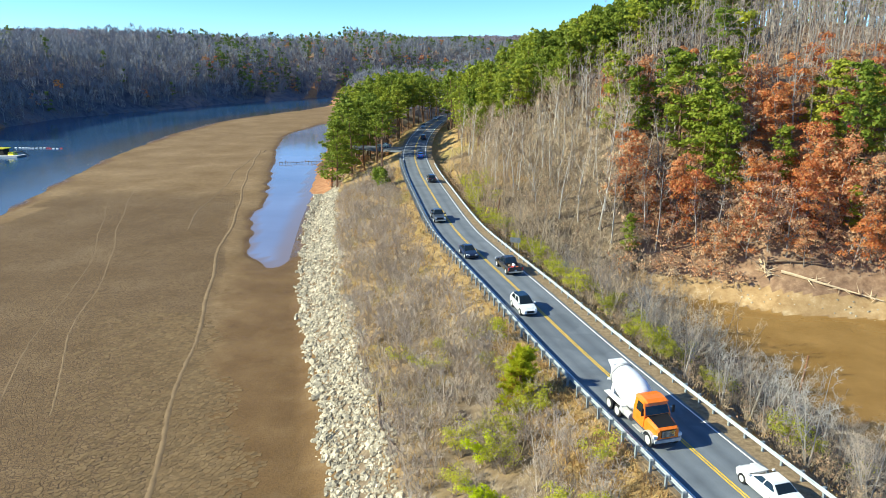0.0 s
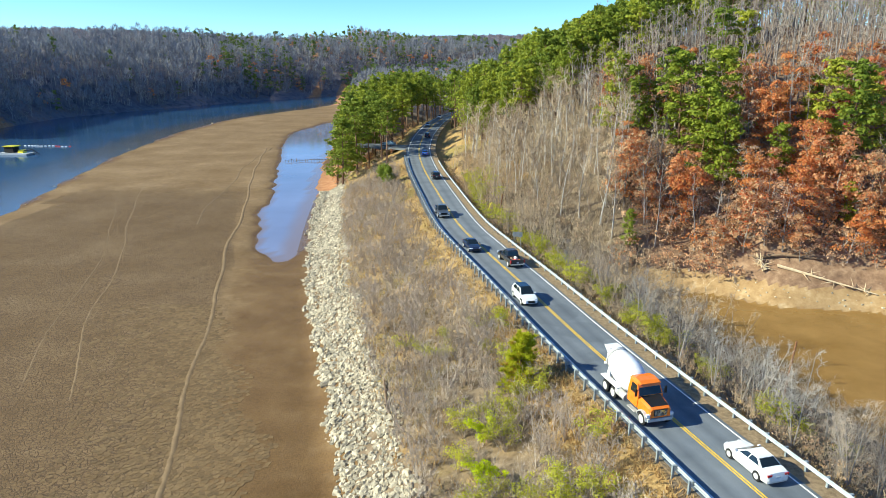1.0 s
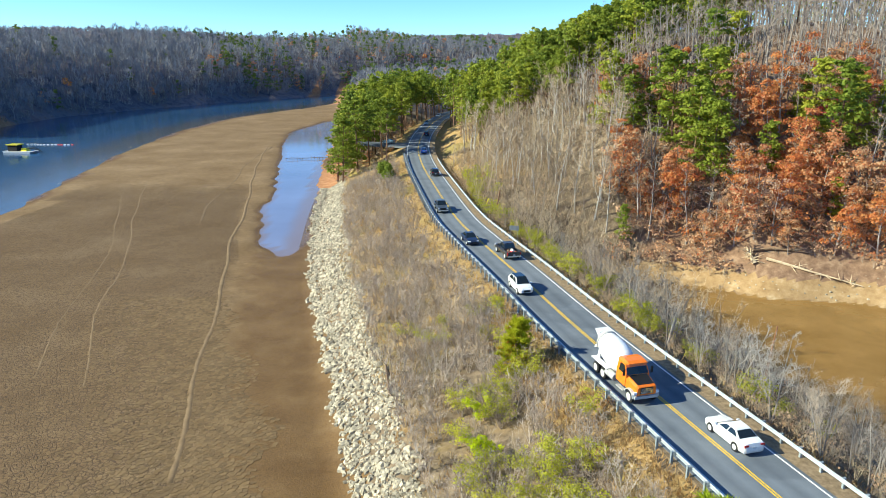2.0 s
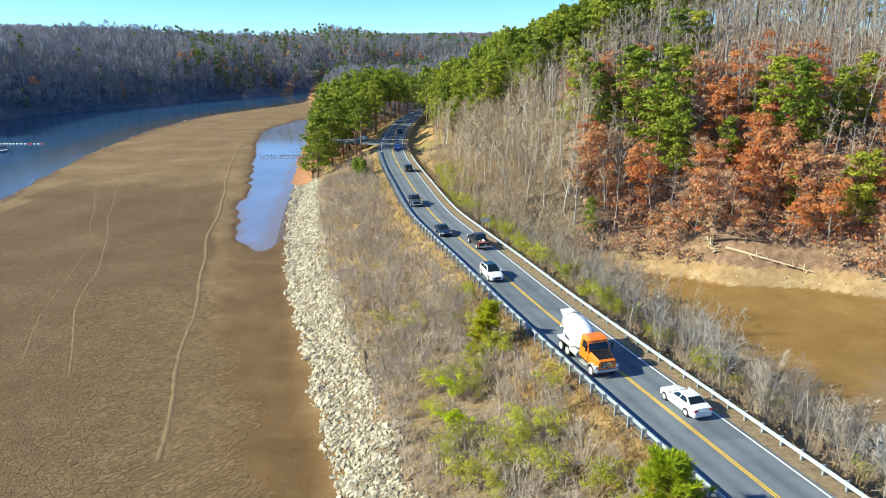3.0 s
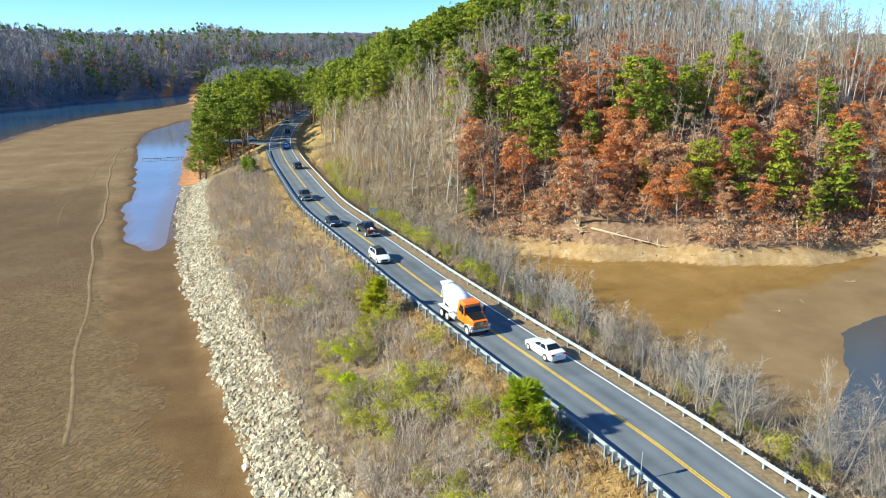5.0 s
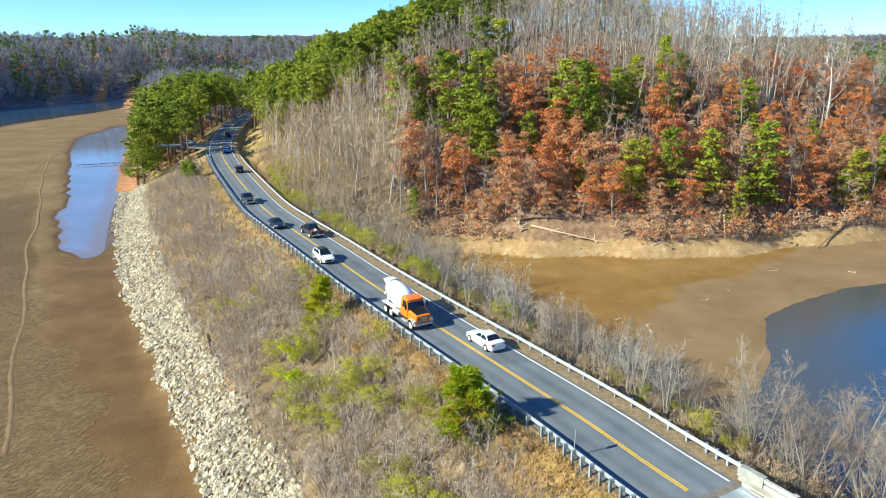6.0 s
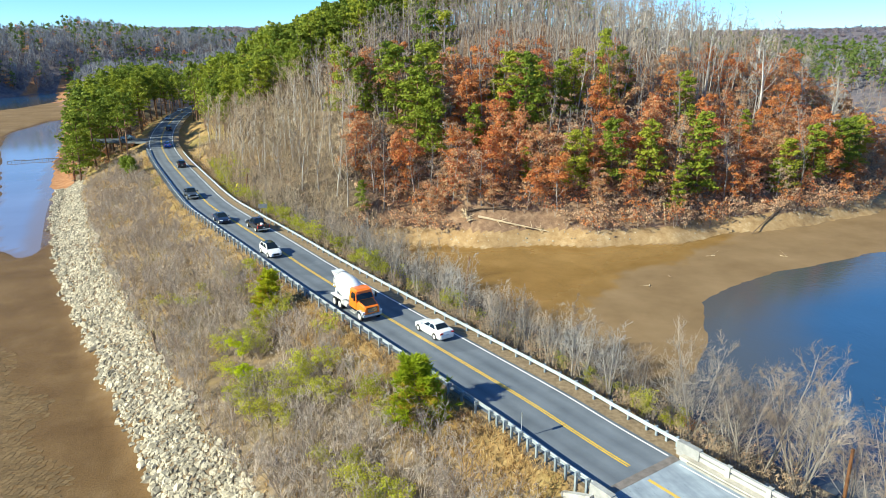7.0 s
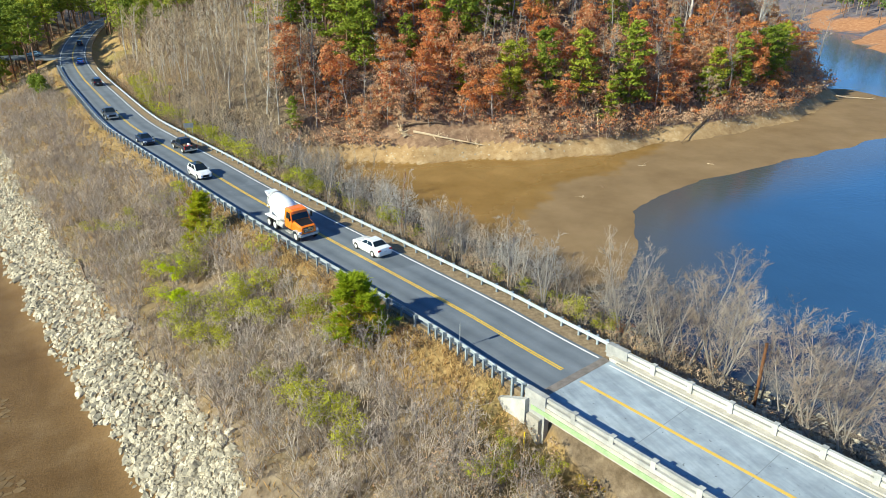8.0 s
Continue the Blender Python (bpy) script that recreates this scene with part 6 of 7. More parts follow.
def old_jetty():
    ob = thing("ruined_jetty", "row of rotten jetty posts with a sagging rail in shallow water", "jetty")
    r = np.random.default_rng(71)
    post = Geo()
    post.tube([(0, 0, -0.8), (0, 0, 1.1)], [0.11, 0.08], 6)
    data = post.mesh("post", WEATHERED_WOOD)
    for n in range(19):
        u = n / 18
        ob_post = part("post", data, None, ob)
        ob_post.matrix_basis = Matrix.LocRotScale((-61 + 19 * u + r.normal(0, 0.2), 264.5 + 3.2 * u + r.normal(0, 0.4), -0.1), Euler((r.normal(0, 0.12), r.normal(0, 0.12), 0)), (1, 1, r.uniform(0.6, 1.25)))
    beam = Geo()
    beam.tube([(-61 + 19 * k / 8, 264.5 + 3.2 * k / 8, 0.55 + 0.12 * math.sin(k * 1.7)) for k in range(9)], [0.09] * 9, 5)
    part("rail", beam, WEATHERED_WOOD, ob)


old_jetty()
RED_PLASTIC = body_paint("red_plastic", (0.62, 0.04, 0.03), 0.5)
WHITE_PLASTIC = body_paint("white_plastic", (0.78, 0.78, 0.76), 0.5)
BLACK_RUBBER = rough_material("black_rubber", (0.012, 0.012, 0.013), (0.035, 0.035, 0.036), 3.0, 0.8, 0.2, 0.01)


def dredge():
    ob = thing("dredge_barge", "small yellow and white work barge with a pump on the lake", "boat")
    ob.matrix_basis = Matrix.Translation((-173.5, 284, 0.0)) @ Matrix.Rotation(radians(-8), 4, "Z")
    hull = Geo()
    hull.hexa([(-6, -2.2, -0.5), (5, -2.2, -0.5), (5, 2.2, -0.5), (-6, 2.2, -0.5), (-6.5, -2.5, 0.8), (6.2, -2.5, 0.8), (6.2, 2.5, 0.8), (-6.5, 2.5, 0.8)])
    part("hull", hull, WHITE_PLASTIC, ob, "white hull")
    cabin = Geo()
    cabin.box((-4.5, -1.6, 0.8), (-0.5, 1.6, 3.2))
    part("cabin", cabin, BLACK_RUBBER, ob, "dark open cabin")
    roof = Geo()
    roof.box((-5.0, -2.0, 3.2), (0.2, 2.0, 3.5))
    part("roof", roof, YELLOW_PLASTIC, ob, "yellow flat roof")
    engine = Geo()
    engine.hexa([(0.8, -1.2, 0.8), (3.4, -1.2, 0.8), (3.4, 1.2, 0.8), (0.8, 1.2, 0.8), (1.1, -1.0, 2.0), (3.1, -1.0, 2.0), (3.1, 1.0, 2.0), (1.1, 1.0, 2.0)])
    part("engine_box", engine, YELLOW_PLASTIC, ob)
    boom = Geo()
    boom.tube([(3.0, 0, 1.6), (6.5, 0, 2.2), (9.5, 0.2, 0.4)], [0.22, 0.2, 0.16], 8)
    part("boom", boom, BLACK_RUBBER, ob, "black discharge pipe")
    for n in range(14):
        buoy = Geo()
        bx, by = -187 + 1.6 * n, 311 - 0.15 * n + 0.5 * math.sin(n)
        buoy.tube([(bx, by, 0.05), (bx + 0.9, by + 0.05, 0.1)], [0.3, 0.3], 8)
        material = RED_PLASTIC if n in (9, 10, 13) else WHITE_PLASTIC
        float_ob = thing("pipe_float", "small plastic float in a line on the water", "buoy", "floats in a line")
        part("float", buoy, material, float_ob)


dredge()
side = Geo()
side.hexa([(-13, 219, 10.2), (-12, 229, 10.2), (-34, 236, 10.2), (-34, 229, 10.2), (-12, 219, 10.66), (-11.5, 229, 10.66), (-34, 236, 10.66), (-34, 229, 10.66)])
tagged(new("road", side.mesh("road", ASPHALT)), "short asphalt side road under the pines", "road", kind="structure")


# ---- vehicles ----
GLASS = Graph("dark_car_glass", 0.04, 0.6).set("Base Color", (0.012, 0.018, 0.022)).material
CHROME = Graph("chrome", 0.15, 0.5, 1.0).set("Base Color", (0.72, 0.73, 0.74)).material
HEADLIGHT = Graph("headlight_lens", 0.08, 0.6).set("Base Color", (0.75, 0.77, 0.80)).material
TAILLIGHT = Graph("taillight_lens", 0.12, 0.6).set("Base Color", (0.45, 0.012, 0.010)).material
TRIM = Graph("black_trim", 0.5, 0.3).set("Base Color", (0.015, 0.015, 0.016)).material
BLANK_PLATE = Graph("number_plate", 0.5, 0.3).set("Base Color", (0.55, 0.56, 0.58)).material
WHITE_BODY = body_paint("white_car_paint", (0.80, 0.80, 0.79))
NAVY_BODY = body_paint("dark_blue_car_paint", (0.012, 0.020, 0.050))
GREY_BODY = body_paint("grey_car_paint", (0.085, 0.10, 0.12), 0.3, 0.4)
BLACK_BODY = body_paint("black_car_paint", (0.022, 0.022, 0.026))
SILVER_BODY = body_paint("pale_blue_car_paint", (0.30, 0.42, 0.52), 0.3, 0.3)
BLUE_BODY = body_paint("blue_car_paint", (0.03, 0.10, 0.42))
ORANGE_BODY = body_paint("orange_truck_paint", (0.90, 0.20, 0.008))
DRUM_WHITE = body_paint("white_drum_paint", (0.80, 0.80, 0.80), 0.4)
TRUCK_GREY = rough_material("dusty_grey_steel", (0.30, 0.30, 0.30), (0.55, 0.55, 0.54), 2.0, 0.6, 0.1, 0.01)


def loft(sections):
    """A skin through cross-sections of equal count, closed at both ends."""
    geo = Geo()
    count = len(sections[0])
    for section in sections:
        geo.verts += [Vector(p) for p in section]
    for n in range(len(sections) - 1):
        for k in range(count):
            a, b = count * n + k, count * n + (k + 1) % count
            geo.faces.append((a, b, b + count, a + count))
    geo.faces += [tuple(reversed(range(count))), tuple(range(count * (len(sections) - 1), count * len(sections)))]
    return geo


def hull_section(x, half, low, shoulder, crown):
    """One cross-section of a car's lower body, rounded at the sills and shoulders."""
    return [(x, -half * 0.90, low), (x, -half, low + 0.14), (x, -half, shoulder - 0.20), (x, -half * 0.965, shoulder - 0.05), (x, -half * 0.86, crown - 0.01), (x, -half * 0.4, crown + 0.02),
            (x, half * 0.4, crown + 0.02), (x, half * 0.86, crown - 0.01), (x, half * 0.965, shoulder - 0.05), (x, half, shoulder - 0.20), (x, half, low + 0.14), (x, half * 0.90, low)]


def panel(corners, out, thick=0.018):
    """A slightly raised pane over four corners; out is the way that it faces."""
    out = Vector(out).normalized()
    geo = Geo()
    low = [Vector(c) for c in corners]
    geo.hexa([c - 0.01 * out for c in low] + [c + thick * out for c in low])
    return geo


def wheel(parent, x, y, radius, width, rim_material=None):
    ob = part("wheel", revolved([(0.0, radius * 0.62), (0.02, radius * 0.9), (0.06, radius), (width - 0.06, radius), (width - 0.02, radius * 0.9), (width, radius * 0.62)], 20), BLACK_RUBBER, parent, "black rubber tyre")
    ob.matrix_basis = Matrix.Translation((x, y - width / 2, radius))
    rim = part("rim", revolved([(-0.02, 0.0), (-0.012, radius * 0.26), (-0.004, radius * 0.32), (-0.016, radius * 0.60), (-0.004, radius * 0.66), (width + 0.004, radius * 0.66), (width + 0.016, radius * 0.60), (width + 0.004, radius * 0.32), (width + 0.012, radius * 0.26), (width + 0.02, 0.0)], 14), rim_material or ALLOY, ob, "metal rim")
    return ob


def revolved(profile, sides):
    """A body turned about the y axis, from (place on the axis, radius)."""
    geo = Geo()
    for place, radius in profile:
        geo.verts += [Vector((radius * math.cos(2 * math.pi * k / sides), place, radius * math.sin(2 * math.pi * k / sides))) for k in range(sides)]
    for n in range(len(profile) - 1):
        for k in range(sides):
            a, b = sides * n + k, sides * n + (k + 1) % sides
            geo.faces.append((a, a + sides, b + sides, b))
    geo.faces += [tuple(range(sides)), tuple(reversed(range(sides * (len(profile) - 1), sides * len(profile))))]
    return geo


def drive(ob, y, d, towards):
    """Sets a vehicle on the road at y, d metres from the middle; towards: whether it faces down the road to the bridge."""
    s = station(y)
    way = -ROAD_WAY[s] if towards else ROAD_WAY[s]
    ob.matrix_basis = Matrix.Translation((*beside(s, d), ROAD_Z + 0.004)) @ Matrix.Rotation(math.atan2(way[1], way[0]), 4, "Z")
    return ob


SEDAN = dict(body=[(-2.38, 0.70, 0.40, 0.80, 0.72), (-2.30, 0.84, 0.24, 0.98, 0.98), (-1.75, 0.91, 0.20, 1.00, 1.05), (-0.9, 0.92, 0.19, 0.99, 1.02), (0.6, 0.92, 0.19, 0.95, 0.99), (1.3, 0.91, 0.19, 0.90, 0.93), (2.05, 0.86, 0.20, 0.78, 0.80), (2.38, 0.66, 0.32, 0.62, 0.60)],
             cabin=[(-1.72, 1.02), (-1.0, 1.43), (0.05, 1.45), (1.02, 0.96)], belt=0.82, roof=0.60, axle=(-1.40, 1.42), tyre=0.33)
SUV = dict(body=[(-2.30, 0.74, 0.45, 0.95, 0.90), (-2.22, 0.88, 0.30, 1.08, 1.10), (-1.6, 0.95, 0.26, 1.10, 1.12), (0.5, 0.95, 0.25, 1.05, 1.09), (1.25, 0.94, 0.25, 1.02, 1.05), (2.0, 0.89, 0.26, 0.94, 0.96), (2.34, 0.70, 0.38, 0.75, 0.72)],
           cabin=[(-2.18, 1.12), (-1.80, 1.62), (0.15, 1.68), (1.08, 1.06)], belt=0.86, roof=0.64, axle=(-1.38, 1.42), tyre=0.37)


def car(name, label, shape, paint, roof_paint=None):
    ob = thing(name, label, "car")
    part("body", loft([hull_section(*row) for row in shape["body"]]), paint, ob, smooth=False)
    (xa, za), (xb, zb), (xc, zc), (xd, zd) = shape["cabin"]
    belt, roof = shape["belt"], shape["roof"]
    shell = Geo()
    low = [(xa, belt), (xd, belt)]
    shell.hexa([(xa, -belt, za - 0.06), (xd, -belt, zd - 0.06), (xd, belt, zd - 0.06), (xa, belt, za - 0.06), (xb, -roof, zb), (xc, -roof, zc), (xc, roof, zc), (xb, roof, zb)])
    part("cabin", shell, paint, ob)
    top = Geo()
    top.hexa([(xb - 0.05, -roof - 0.02, zb - 0.02), (xc + 0.06, -roof - 0.02, zc - 0.02), (xc + 0.06, roof + 0.02, zc - 0.02), (xb - 0.05, roof + 0.02, zb - 0.02), (xb + 0.1, -roof * 0.9, zb + 0.045), (xc - 0.1, -roof * 0.9, zc + 0.045), (xc - 0.1, roof * 0.9, zc + 0.045), (xb + 0.1, roof * 0.9, zb + 0.045)])
    part("roof", top, roof_paint or paint, ob, "dark glass roof" if roof_paint else "")

    def slope(xl, zl, xh, zh, a, b, inset=0.10):
        """Corners of a pane across the car, between shares a and b of its height."""
        def at(t, sign):
            half = belt + (roof - belt) * t - inset * (1 - 0.3 * t)
            return (xl + (xh - xl) * t, sign * half, zl + (zh - zl) * t)
        return [at(a, -1), at(a, 1), at(b, 1), at(b, -1)]

    part("windscreen", panel(slope(xd, zd - 0.03, xc, zc, 0.06, 0.95, 0.06), (zc - zd, 0, xd - xc)), GLASS, ob, "dark windscreen glass")
    part("rear_window", panel(slope(xa, za - 0.03, xb, zb, 0.14, 0.90, 0.09), (za - zb, 0, xb - xa)), GLASS, ob, "dark rear glass")
    for sign in (-1, 1):
        def side_point(t, u):
            x = (xa + (xb - xa) * t) * (1 - u) + (xd + (xc - xd) * t) * u
            z = (za + (zb - za) * t) * (1 - u) + (zd + (zc - zd) * t) * u
            return (x, sign * (belt + (roof - belt) * t), z)
        for u0, u1 in ((0.10, 0.50), (0.54, 0.88)):
            part("side_window", panel([side_point(0.12, u0), side_point(0.12, u1), side_point(0.86, u1 - 0.02), side_point(0.86, u0 + 0.02)], (0, sign, 0.35)), GLASS, ob, "dark side glass")
        mirror = Geo()
        mirror.hexa([(xd - 0.30, sign * 0.90, zd + 0.02), (xd - 0.14, sign * 0.90, zd + 0.02), (xd - 0.14, sign * 1.08, zd + 0.03), (xd - 0.30, sign * 1.08, zd + 0.03), (xd - 0.29, sign * 0.90, zd + 0.15), (xd - 0.16, sign * 0.90, zd + 0.14), (xd - 0.17, sign * 1.06, zd + 0.15), (xd - 0.29, sign * 1.06, zd + 0.16)])
        part("mirror", mirror, paint, ob)
        front, rear = shape["body"][-1], shape["body"][0]
        lamp = Geo()
        lamp.hexa([(front[0] - 0.34, sign * 0.45, front[3] - 0.04), (front[0] + 0.0, sign * 0.45, front[3] - 0.06), (front[0] - 0.26, sign * 0.845, front[3] - 0.02), (front[0] - 0.42, sign * 0.87, front[3] + 0.0),
                   (front[0] - 0.34, sign * 0.45, front[3] + 0.10), (front[0] - 0.06, sign * 0.45, front[3] + 0.09), (front[0] - 0.28, sign * 0.835, front[3] + 0.13), (front[0] - 0.42, sign * 0.86, front[3] + 0.13)])
        part("headlight", lamp, HEADLIGHT, ob, "clear headlight")
        tail = Geo()
        tail.box((rear[0] + 0.02, sign * 0.66 - 0.17, rear[3] - 0.06), (rear[0] + 0.20, sign * 0.66 + 0.17, rear[3] + 0.12))
        part("taillight", tail, TAILLIGHT, ob, "red taillight")
        for x in shape["axle"]:
            arch = revolved([(0.0, shape["tyre"] * 1.16), (0.05, shape["tyre"] * 1.16)], 18)
            half = 0.92 if shape is SEDAN else 0.95
            well = part("wheel_arch", arch, TRIM, ob, "dark wheel arch")
            well.matrix_basis = Matrix.Translation((x, sign * (half - 0.02) - 0.025, shape["tyre"]))
            wheel(ob, x, sign * (half - 0.085), shape["tyre"], 0.22)
    grille = Geo()
    front = shape["body"][-1]
    grille.box((front[0] - 0.10, -0.42, front[2] + 0.06), (front[0] + 0.02, 0.42, front[3] - 0.04))
    part("grille", grille, TRIM, ob, "black grille")
    plate = Geo()
    plate.box((shape["body"][0][0] - 0.015, -0.16, 0.62), (shape["body"][0][0] + 0.03, 0.16, 0.76))
    part("number_plate", plate, BLANK_PLATE, ob)
    return ob


def pickup(label, paint, load=False):
    ob = thing("pickup_truck", label, "pickup truck")
    rows = [(0.35, 0.98, 0.42, 1.18, 1.20), (1.15, 0.98, 0.42, 1.16, 1.20), (1.5, 0.97, 0.42, 1.12, 1.17), (2.5, 0.95, 0.42, 1.06, 1.10), (2.86, 0.90, 0.45, 0.98, 1.02), (2.92, 0.80, 0.50, 0.86, 0.84)]
    part("body", loft([hull_section(-0.95, 0.98, 0.42, 1.18, 1.20), *[hull_section(*row) for row in rows]]), paint, ob)
    bed = Geo()
    bed.box((-2.90, -0.98, 0.45), (-0.96, 0.98, 0.72))
    for sign in (-1, 1):
        bed.box((-2.90, min(sign * 0.88, sign * 0.98), 0.72), (-0.96, max(sign * 0.88, sign * 0.98), 1.20))
    bed.box((-0.99, -0.88, 0.72), (-0.95, 0.88, 1.2))
    part("bed", bed, paint, ob, "open load bed")
    gate = Geo()
    gate.box((-2.94, -0.86, 0.66), (-2.86, 0.86, 1.20))
    part("tailgate", gate, paint, ob)
    liner = Geo()
    liner.box((-2.84, -0.87, 0.722), (-1.0, 0.87, 0.75))
    part("bed_liner", liner, TRIM, ob, "black bed liner")
    cab = Geo()
    cab.hexa([(-0.95, -0.90, 1.14), (1.18, -0.90, 1.14), (1.18, 0.90, 1.14), (-0.95, 0.90, 1.14), (-0.78, -0.70, 1.86), (0.42, -0.70, 1.88), (0.42, 0.70, 1.88), (-0.78, 0.70, 1.86)])
    part("cab", cab, paint, ob)
    roof = Geo()
    roof.hexa([(-0.80, -0.72, 1.85), (0.46, -0.72, 1.85), (0.46, 0.72, 1.85), (-0.80, 0.72, 1.85), (-0.70, -0.62, 1.93), (0.32, -0.62, 1.93), (0.32, 0.62, 1.93), (-0.70, 0.62, 1.93)])
    part("roof", roof, paint, ob)
    part("windscreen", panel([(1.14, -0.82, 1.20), (1.14, 0.82, 1.20), (0.47, 0.66, 1.83), (0.47, -0.66, 1.83)], (0.66, 0, 0.72)), GLASS, ob, "dark windscreen glass")
    part("rear_window", panel([(-0.93, -0.70, 1.25), (-0.93, 0.70, 1.25), (-0.81, 0.62, 1.76), (-0.81, -0.62, 1.76)], (-1, 0, 0.2)), GLASS, ob, "dark rear glass")
    for sign in (-1, 1):
        for x0, x1, x2, x3 in ((-0.82, 0.02, 0.02, -0.72), (0.08, 0.95, 0.45, 0.08)):
            part("side_window", panel([(x0, sign * 0.885, 1.22), (x1, sign * 0.885, 1.22), (x2, sign * 0.735, 1.77), (x3, sign * 0.735, 1.77)], (0, sign, 0.25)), GLASS, ob, "dark side glass")
        mirror = Geo()
        mirror.box((0.86, min(sign * 0.98, sign * 1.20), 1.22), (1.0, max(sign * 0.98, sign * 1.20), 1.46))
        part("mirror", mirror, TRIM, ob, "black door mirror")
        lamp = Geo()
        lamp.box((2.74, min(sign * 0.60, sign * 0.93), 0.80), (2.93, max(sign * 0.60, sign * 0.93), 1.02))
        part("headlight", lamp, HEADLIGHT, ob, "clear headlight")
        tail = Geo()
        tail.box((-2.955, min(sign * 0.87, sign * 0.985), 0.78), (-2.80, max(sign * 0.87, sign * 0.985), 1.16))
        part("taillight", tail, TAILLIGHT, ob, "red taillight")
        for x in (-1.85, 1.88):
            well = part("wheel_arch", revolved([(0.0, 0.48), (0.05, 0.48)], 18), TRIM, ob, "dark wheel arch")
            well.matrix_basis = Matrix.Translation((x, sign * 0.965 - 0.025, 0.42))
            wheel(ob, x, sign * 0.90, 0.40, 0.26)
    for name, x in (("front_bumper", 2.86), ("rear_bumper", -2.98)):
        bumper = Geo()
        bumper.box((x, -0.94, 0.46), (x + 0.14, 0.94, 0.66))
        part(name, bumper, CHROME, ob, "chrome bumper")
    grille = Geo()
    grille.box((2.84, -0.58, 0.68), (2.935, 0.58, 1.0))
    part("grille", grille, TRIM, ob, "black grille with chrome surround")
    plate = Geo()
    plate.box((-2.955, -0.16, 0.72), (-2.93, 0.16, 0.86))
    part("number_plate", plate, BLANK_PLATE, ob)
    if load:
        for n, (x, y, k, material) in enumerate([(-1.4, -0.3, 0.32, WHITE_PLASTIC), (-1.5, 0.4, 0.3, WEATHERED_WOOD), (-2.1, 0.1, 0.26, RED_PLASTIC), (-2.4, -0.4, 0.24, ORANGE_BODY), (-2.2, 0.5, 0.2, WHITE_PLASTIC)]):
            sack = part("load_bundle", stone_forms[n].mesh("load_bundle", material), None, ob, "assorted bundle in the load bed")
            sack.matrix_basis = Matrix.Translation((x, y, 0.74 + 0.6 * k)) @ Matrix.Diagonal((k * 1.3, k, k, 1))
    return ob


def mixer():
    ob = thing("concrete_mixer_truck", "orange concrete mixer truck with a white drum", "truck")
    frame_rails = Geo()
    for sign in (-1, 1):
        frame_rails.box((-3.9, sign * 0.42 - 0.06, 0.72), (3.6, sign * 0.42 + 0.06, 0.98))
    part("chassis", frame_rails, TRUCK_GREY, ob)
    cab = Geo()
    cab.hexa([(0.55, -1.08, 1.05), (2.05, -1.12, 1.05), (2.05, 1.12, 1.05), (0.55, 1.08, 1.05), (0.55, -1.05, 2.0), (2.15, -1.08, 2.0), (2.15, 1.08, 2.0), (0.55, 1.05, 2.0)])
    cab.hexa([(0.55, -1.05, 2.0), (2.15, -1.08, 2.0), (2.15, 1.08, 2.0), (0.55, 1.05, 2.0), (0.60, -0.92, 2.92), (1.72, -0.92, 2.94), (1.72, 0.92, 2.94), (0.60, 0.92, 2.92)])
    part("cab", cab, ORANGE_BODY, ob, "orange driver's cab")
    roof = loft([[(x, -w, z), (x, -w * 0.8, z + h), (x, w * 0.8, z + h), (x, w, z)] for x, w, z, h in ((0.52, 0.96, 2.90, 0.14), (1.1, 1.0, 2.92, 0.22), (1.7, 1.0, 2.92, 0.17), (2.0, 0.96, 2.88, 0.05))])
    part("roof", roof, ORANGE_BODY, ob, "orange rounded roof with sun visor")
    part("windscreen", panel([(2.13, -0.98, 2.03), (2.13, 0.98, 2.03), (1.74, 0.86, 2.84), (1.74, -0.86, 2.84)], (0.9, 0, 0.43)), GLASS, ob, "dark windscreen glass")
    part("rear_window", panel([(0.55, -0.6, 2.25), (0.55, 0.6, 2.25), (0.59, 0.55, 2.75), (0.59, -0.55, 2.75)], (-1, 0, 0)), GLASS, ob)
    hood = loft([[(x, -w, lo), (x, -w, hi - 0.18), (x, -w * 0.82, hi), (x, w * 0.82, hi), (x, w, hi - 0.18), (x, w, lo)] for x, w, lo, hi in ((2.05, 1.05, 1.0, 2.0), (2.8, 1.0, 0.95, 1.88), (3.5, 0.92, 0.9, 1.74), (3.66, 0.84, 0.9, 1.60))])
    part("hood", hood, ORANGE_BODY, ob, "orange sloping hood")
    matt = Geo()
    matt.hexa([(2.08, -0.84, 1.995), (3.48, -0.73, 1.74), (3.48, 0.73, 1.74), (2.08, 0.84, 1.995), (2.08, -0.84, 2.02), (3.48, -0.73, 1.765), (3.48, 0.73, 1.765), (2.08, 0.84, 2.02)])
    part("hood_top", matt, TRIM, ob, "black anti-glare hood top")
    grille = Geo()
    grille.box((3.60, -0.56, 1.02), (3.70, 0.56, 1.55))
    part("grille", grille, TRIM, ob, "black grille")
    for n in range(6):
        bar = Geo()
        bar.box((3.70, -0.52, 1.07 + 0.08 * n), (3.72, 0.52, 1.10 + 0.08 * n))
        part("grille_bar", bar, CHROME, ob, "chrome grille bar")
    bumper = Geo()
    bumper.box((3.50, -1.05, 0.58), (3.70, 1.05, 0.82))
    part("front_bumper", bumper, TRUCK_GREY, ob)
    for sign in (-1, 1):
        part("side_window", panel([(0.95, sign * 1.07, 2.06), (2.0, sign * 1.08, 2.06), (1.66, sign * 0.96, 2.72), (0.97, sign * 0.95, 2.72)], (0, sign, 0.15)), GLASS, ob, "dark side glass")
